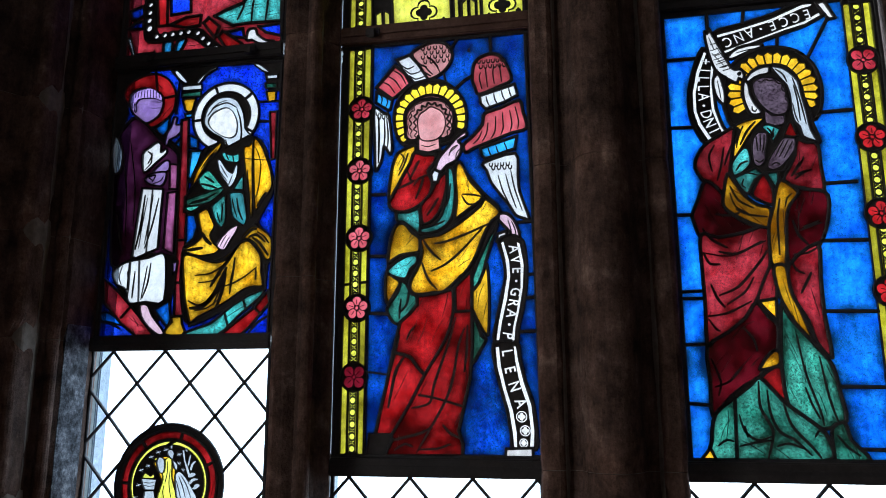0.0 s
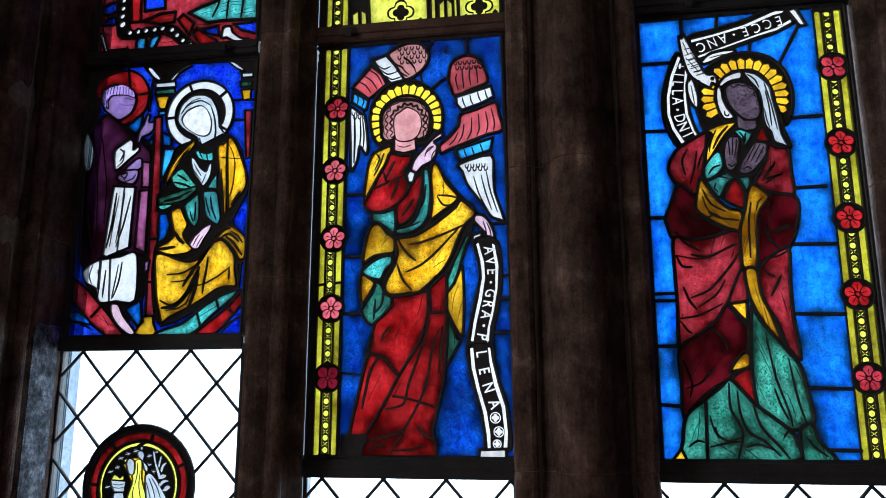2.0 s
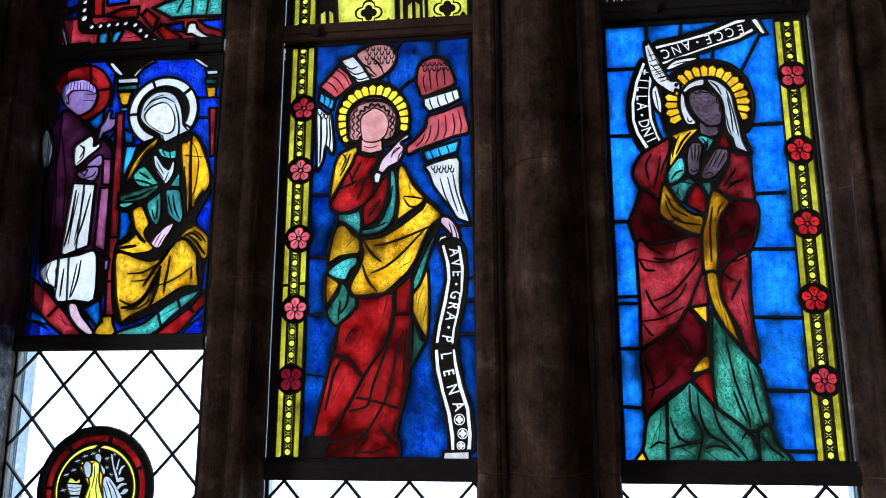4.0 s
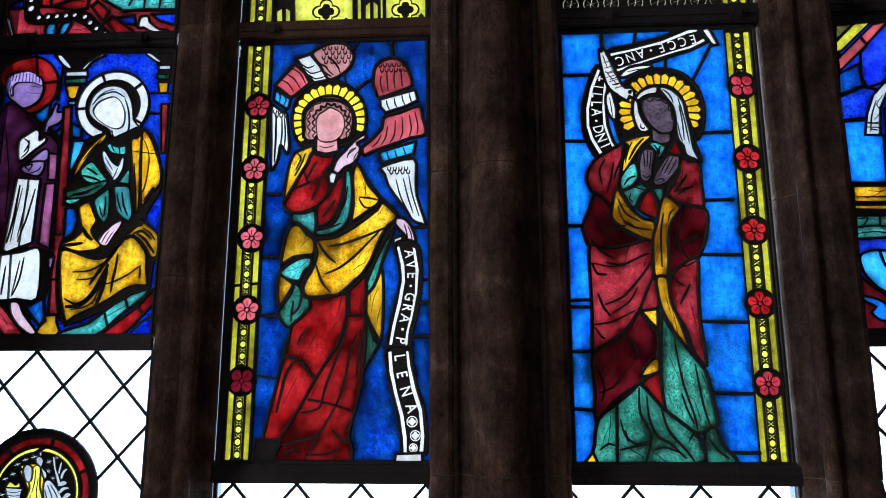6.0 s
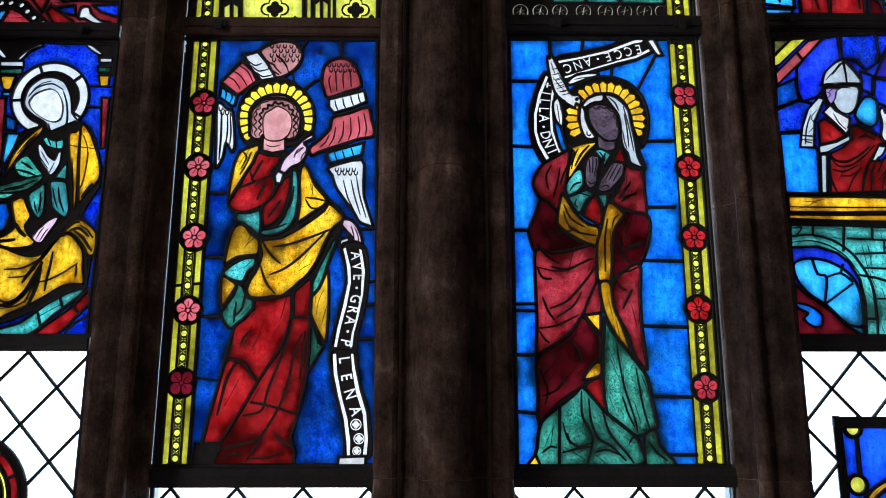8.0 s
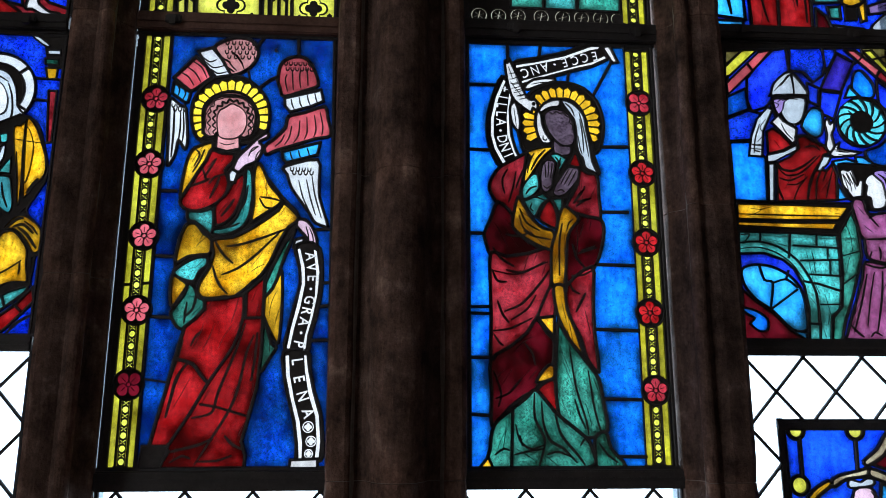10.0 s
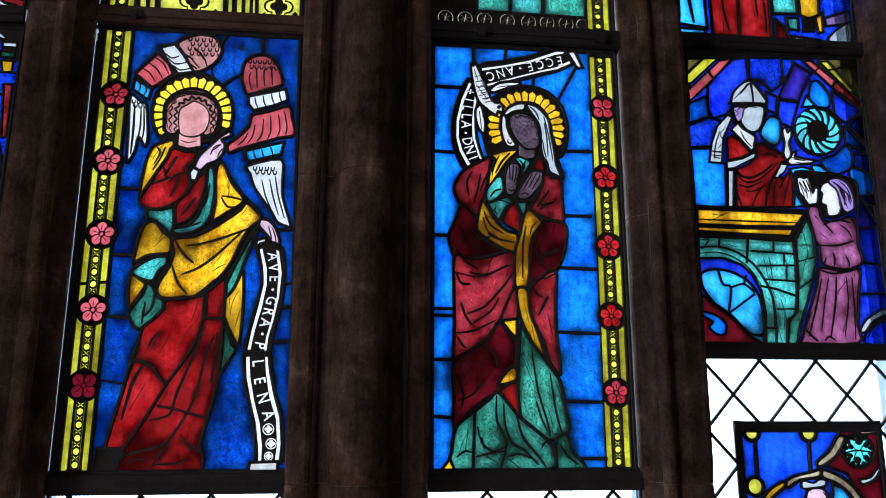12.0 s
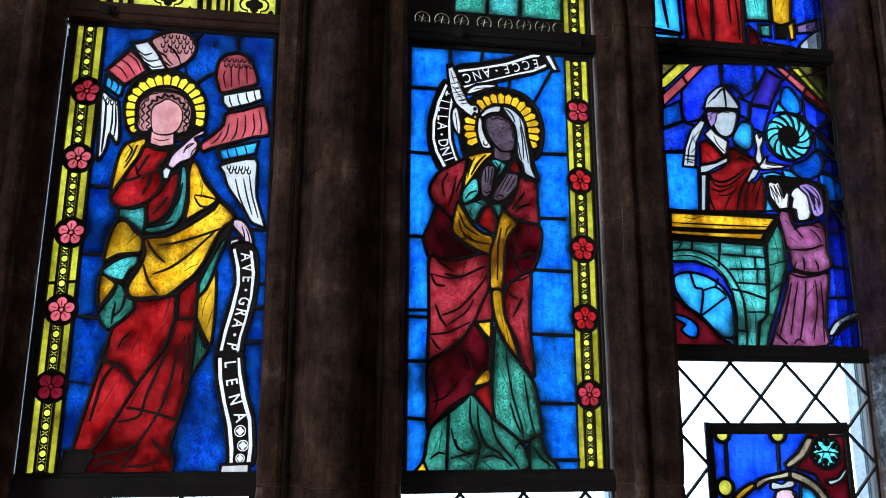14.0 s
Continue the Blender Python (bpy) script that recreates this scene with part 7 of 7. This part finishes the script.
def art_medallion(a):
    a.piece("amber", 0.35, "10.1 18.5 10.7 19.4 13.1 19.5 14.6 18.6 15.2 14.3 15.9 9.4 15.9 4.5 11.5 4.4 11.8 9.3 11.9 13 10.9 15.4 9.3 17.9", True)
    a.piece("ice", 0.35, "15.1 15.7 16.5 16.3 18.4 14.3 20.7 11.2 21.2 8.3 18.2 7.6 16.1 10", True)
    a.star("ice", 8.6, 19.4, 0.75)
    a.star("ice", 10.3, 20.4, 0.75)
    a.star("ice", 12.2, 21.0, 0.75)
    a.star("ice", 6.2, 16.4, 0.75)
    a.star("ice", 7.9, 17.4, 0.7)
    a.star("ice", 15.6, 20.0, 0.7)
    a.star("ice", 15.6, 18.0, 0.7)
    a.star("ice", 16.7, 16.5, 0.7)
    a.star("ice", 5.9, 13.1, 0.75)
    a.star("ice", 17.3, 20.9, 0.55)
    a.star("ice", 5.3, 10.4, 0.7)
    a.piece("lemon", 0.2, "11.7 18.1 12.7 19.2 13.8 18.9 14 17.3 14.1 15.2 14.8 13 15.7 10.1 11 9.9 11.3 12.3 11.9 14.4 11.5 16.4", True)
    a.piece("lemon", 0.2, "9.3 18.9 10.3 19.5 10 18.4")
    a.piece("ice", 0.25, "10 18.4 10.7 19.4 11.9 18.9 12.2 17.6 12 16 11 15.9 10.4 16.9", True)
    a.piece("ice", 0.2, "12.6 20.8 13.7 21 14.4 20.2 14.2 18.9 15.4 17.7 15.4 16.5 14.6 16.9 13.8 18.9 12.8 19.7", True)
    a.piece("ice", 0.2, "13.1 21.9 13.9 22.1 13.9 21.2 13.3 21.2")
    a.piece("ice", 0.25, "14.9 15.5 15.7 16.2 16.7 15.9 18.2 14.3 19.7 12.1 20.6 10.2 16 10.1 15.2 12.7", True)
    a.piece("ice", 0.25, "6.4 14.6 10.4 14.4 10.2 13.4 10.1 12.1 7.5 12.1 6.8 13.3")
    a.piece("ice", 0.2, "7.5 11.8 9.9 11.9 10.5 9.9 7.3 9.9")
    a.piece("lemon", 0.2, "6.8 15.1 7.3 15.8 8.2 15.5 8.8 15.1 9.5 15.7 9.7 14.7 6.8 14.7", True)
    a.piece("ice", 0, "16.3 21.1 16.9 20.5 17.3 18.6 18.1 17 18.7 15.3 18.1 15.3 17.4 17 16.7 19", True)
    a.piece("ice", 0, "18 15.1 18.9 16 20 15.8 19.7 15.3 18.7 15", True)
    a.piece("ice", 0, "18.2 13.9 19.4 14.8 20.8 14.6 19.6 14.2 18.8 13.3", True)
    a.piece("ice", 0, "18.4 16.9 18.9 18.2 20 18.6 19.3 17.7 18.9 16.4", True)
    a.piece("ice", 0, "17.8 17.9 18.1 19.5 18.6 20.2 18.5 19 18.2 17.4", True)
    a.piece("ice", 0, "19.2 12.6 20.2 13.6 21.2 13.3 20 12.3", True)
    a.stroke(0.18, "15.9 15.2 16.9 13.3 17.9 10.6")
    a.stroke(0.18, "16.6 15.2 18 13.3 19.2 10.6")
    a.stroke(0.18, "15.4 14.2 16.1 12.3 16.8 10.3")
    a.stroke(0.18, "12.9 18.5 13 16 12.6 13.6")
    a.stroke(0.18, "13.7 16.7 13.6 13.6 14.3 10.5")
    a.stroke(0.18, "12.4 13.2 12.2 11.7 12.6 10.2")
    a.stroke(0.15, "7.1 13.8 8.7 13.6 10.1 13.9")
    a.stroke(0.15, "7.3 13.1 8.7 12.9 10 13.1")


def art_plate(a):
    a.piece("ultra", 0.8, "1.5 39.4 35 39.4 34.2 8.6 1.7 9.4")
    a.cut(1.1, "4.8 38 4.6 26.2")
    a.cut(1, "17.5 38.5 17.1 28.5")
    a.disc("paint", 4.1, 38.0, 2.0)
    a.disc("paint", 17.5, 38.0, 2.1)
    a.disc("paint", 3.9, 26.6, 2.15)
    a.disc("lemon", 4.1, 38.0, 1.5)
    a.disc("lemon", 17.5, 38.0, 1.65)
    a.disc("lemon", 3.9, 26.6, 1.75)
    a.piece("ruby", 0.8, "25.1 39.4 35.3 39.4 34.8 21.7 30.1 21.7 25.7 29.1 20.6 30.8 23.7 34")
    a.piece("cream", 0.8, "18.8 31.6 22 34 24.4 37.2 26.3 36.7 23.6 32.8 19.7 30.6", True)
    a.disc("paint", 29.0, 34.0, 3.8)
    a.piece("teal", 0.12, "32.4 34 31.5 33.5 31.8 32.6 30.8 32.5 30.8 31.4 29.9 31.7 29.3 30.8 28.7 31.5 27.9 30.8 27.6 31.8 26.6 31.4 26.9 32.5 25.9 32.6 26.4 33.5 25.7 34 26.6 34.5 26.2 35.4 27.2 35.5 27.2 36.6 28.2 36.2 28.7 37.2 29.3 36.5 30.1 37.2 30.4 36.2 31.4 36.6 31.2 35.5 32.1 35.3 31.6 34.5", True)
    a.disc("paint", 29.4, 36.1, 0.6)
    a.disc("paint", 28.6, 32.0, 0.55)
    a.disc("paint", 27.3, 34.9, 0.35)
    a.disc("paint", 31.0, 35.2, 0.35)
    a.disc("paint", 26.9, 33.0, 0.35)
    a.disc("paint", 30.7, 32.6, 0.35)
    a.stroke(0.35, "25.9 33.7 28.8 34.1 32.1 33.7")
    a.stroke(0.2, "28.5 34.1 27.2 35.5")
    a.stroke(0.2, "29.3 34.1 30.9 36")
    a.stroke(0.2, "28.5 34 27.4 32")
    a.stroke(0.2, "29.6 34 30.4 31.7")
    a.piece("rose", 0.7, "29 38.7 33.6 39 33.4 37.7 30 37.5")
    a.piece("ice", 0.6, "28.6 27.8 31.1 28.3 33.1 30.2 33.9 30 32.2 27.8 29.3 26.8", True)
    a.piece("cream", 0.8, "10.4 26.8 12.6 28.5 17.5 29.6 19.4 30 19.3 28.5 14.5 27.8 11.7 26.3", True)
    a.piece("cream", 0.8, "20.1 30 24.2 28.5 27.4 25.8 30.3 21.1 28.5 20.3 25.9 24.7 22.7 27.2 19.8 28.4", True)
    a.piece("amber", 0.8, "3.8 21.5 6.6 25.4 10.2 27.5 11 26.6 7.7 24.2 5.3 20.9", True)
    a.piece("ice", 0.5, "14.7 27 15.3 27.7 17.5 27.2 18.9 27.9 20.5 27.7 20.1 26.5 15.2 26", True)
    a.piece("flesh", 0.6, "15.9 25.5 19.8 25.9 20.9 23.1 20.2 19.5 15.1 19.6", True)
    a.stroke(0.3, "19.5 25.3 20.2 24.3 19.8 23.1")
    a.piece("sky", 0.7, "22.1 26.9 24.7 25.9 27.6 21.8 26.7 14.6 20.2 14.8")


# ---- panels ----
def drawn(w, h, art, edge=0.8):
    a = Cartoon(w, h, edge)
    art(a)
    return a


def winged(a):
    art_winged(a)
    a.border(1.9, 7.5, 0.7, 96.4, [(5.3, 80.8, "crimson", 5), (5.1, 65.4, "pink", 5), (5.3, 49.1, "pink", 5), (5.1, 32.9, "pink", 5), (4.8, 17.4, "ruby", 4)], (38.3,))
    # an uneven chink between stone and panel
    a.add("void", 0, [[(0, 0)] + [(max(0.0, 0.10 + 0.16 * math.sin(v * 0.47) + 0.14 * math.sin(v * 1.55) + 0.10 * math.sin(v * 3.1)), v * 0.5) for v in range(0, 195)] + [(0, 97)]])


def veiled(a):
    art_veiled(a)
    a.border(38.6, 44.3, 0.7, 96.4, [(41.5, 83.1, "crimson", 4), (41.4, 65.8, "red", 5), (41.4, 49.4, "red", 5), (41.3, 33.4, "red", 5), (41.6, 16.5, "crimson", 5)])


def tracery(a):
    art_tracery(a)
    a.border(1.9, 7.5, 0.6, 14, [])


def frieze(a):
    art_frieze(a)
    a.border(38.6, 44.3, 0.6, 14, [])


def medallion(a):
    c = 13.4
    a.add("void", 0, [[(0, 0), (26.8, 0), (26.8, 26.8), (0, 26.8)]])
    a.disc("paint", c, c, 13.4, 0.4)
    a.annulus("red", c, c, 9.9, 12.0, 7, 0.8, 25)
    a.annulus("lemon", c, c, 8.75, 9.5, 1, 0.2, 90)
    a.add("paint", 0.2, [a.circle(c, c, 8.4, 40)])
    art_medallion(a)


def lattice(w, h, u, v, cover=()):
    """Lozenge quarries, 13.6 by 15.1 cm, with a lead crossing at (u, v)."""
    a = Cartoon(w, h, 0.9, False)
    a.add("clear", 0.6, [[(0, 0), (w, 0), (w, h), (0, h)]])
    s = 15.1 / 13.6
    for k in range(-14, 15):
        for sign in (1, -1):
            pu = u + 13.6 * k
            # clip the line to the field
            ends = []
            for x in (0.05, w - 0.05):
                y = v + sign * s * (x - pu)
                ends.append((x, y))
            (x0, y0), (x1, y1) = ends
            t0, t1 = 0.0, 1.0
            for lo, hi in ((0.05, h - 0.05),):
                ta, tb = (lo - y0) / (y1 - y0), (hi - y0) / (y1 - y0)
                t0, t1 = max(t0, min(ta, tb)), min(t1, max(ta, tb))
            if t1 - t0 > 0.01:
                a.cut(0.78, [(x0 + (x1 - x0) * t0, y0 + (y1 - y0) * t0), (x0 + (x1 - x0) * t1, y0 + (y1 - y0) * t1)])
    for poly in cover:
        a.add("void", 0.7, [poly])
    return a


leaded_panel("stained_glass_panel", -0.579, 1.300, drawn(46.6, 97.2, winged), "stained glass panel, winged robed figure in red and yellow on blue")
leaded_panel("stained_glass_panel", 0.170, 1.300, drawn(45.6, 98.0, veiled), "stained glass panel, veiled figure in red mantle with white dove")
leaded_panel("stained_glass_panel", -1.192, 1.570, drawn(48.0, 69.4, art_seated), "stained glass panel, seated figure in yellow beside purple monk")
leaded_panel("stained_glass_panel", 0.765, 1.572, drawn(50.0, 73.0, art_altar), "stained glass panel, mitred figure behind altar and kneeling figure")
leaded_panel("stained_glass_panel", -1.192, 2.300, drawn(48.0, 30.0, art_star), "stained glass panel with red frame and white pearl dots")
leaded_panel("stained_glass_panel", -0.579, 2.316, drawn(46.6, 14.6, tracery), "lemon yellow stained glass panel with black quatrefoil tracery")
leaded_panel("stained_glass_panel", 0.170, 2.327, drawn(45.6, 14.6, frieze), "stained glass panel with dark rosette frieze and green folds")
leaded_panel("stained_glass_panel", 0.765, 2.336, drawn(50.2, 30.0, art_robes), "stained glass panel with red and blue robe hems")
for x, z, w in ((-0.579, 2.470, 46.6), (0.170, 2.481, 45.6)):
    leaded_panel("stained_glass_panel", x, z, drawn(w, 44.0, lambda a: a.add("olive", 0.8, [[(1, 1), (44, 1), (44, 43), (1, 43)]])), "plain olive yellow stained glass panel")
for x, z, w in ((-1.192, 2.605, 48.0), (0.765, 2.640, 50.2)):
    leaded_panel("stained_glass_panel", x, z, drawn(w, 30.0, lambda a: a.add("cobalt", 0.8, [[(1, 1), (45, 1), (45, 29), (1, 29)]])), "plain deep blue stained glass panel")

roundel = Cartoon(1, 1).circle
leaded_panel("lattice_window", -1.192, SILL, lattice(46.4, 75.5, 12.7, 66.4, [roundel(22.6, 43.7, 13.4, 40)]), "clear lozenge window in dark lead lattice, round medallion set in", "leaded window", "clear lattice windows")
leaded_panel("lattice_window", -0.579, SILL, lattice(46.4, 48.0, 17.8, 46.0), "clear lozenge window in dark lead lattice", "leaded window", "clear lattice windows")
leaded_panel("lattice_window", 0.160, SILL, lattice(47.4, 48.0, 13.6, 46.0), "clear lozenge window in dark lead lattice", "leaded window", "clear lattice windows")
leaded_panel("lattice_window", 0.760, SILL, lattice(50.6, 75.5, 9.6, 66.3, [[(9.6, 20), (43.5, 20), (43.5, 60.2), (9.6, 60.2)]]), "clear lozenge window in dark lead lattice, square panel set in", "leaded window", "clear lattice windows")
leaded_panel("glass_medallion", -1.100, 1.103, drawn(26.8, 26.8, medallion, 0.0), "round glass medallion with red ring and golden figure on black", "medallion")
def plate(a):
    art_plate(a)
    for u0, u1 in ((0, 0.7), (34.4, 35.2)):
        a.add("void", 1.6, [[(u0, 0), (u1, 0), (u1, 40.2), (u0, 40.2)]])


leaded_panel("heraldic_glass_panel", 0.850, 1.000, drawn(35.2, 40.2, plate, 2.2), "square blue and red glass panel with green leaf and cream scrollwork", "stained glass")
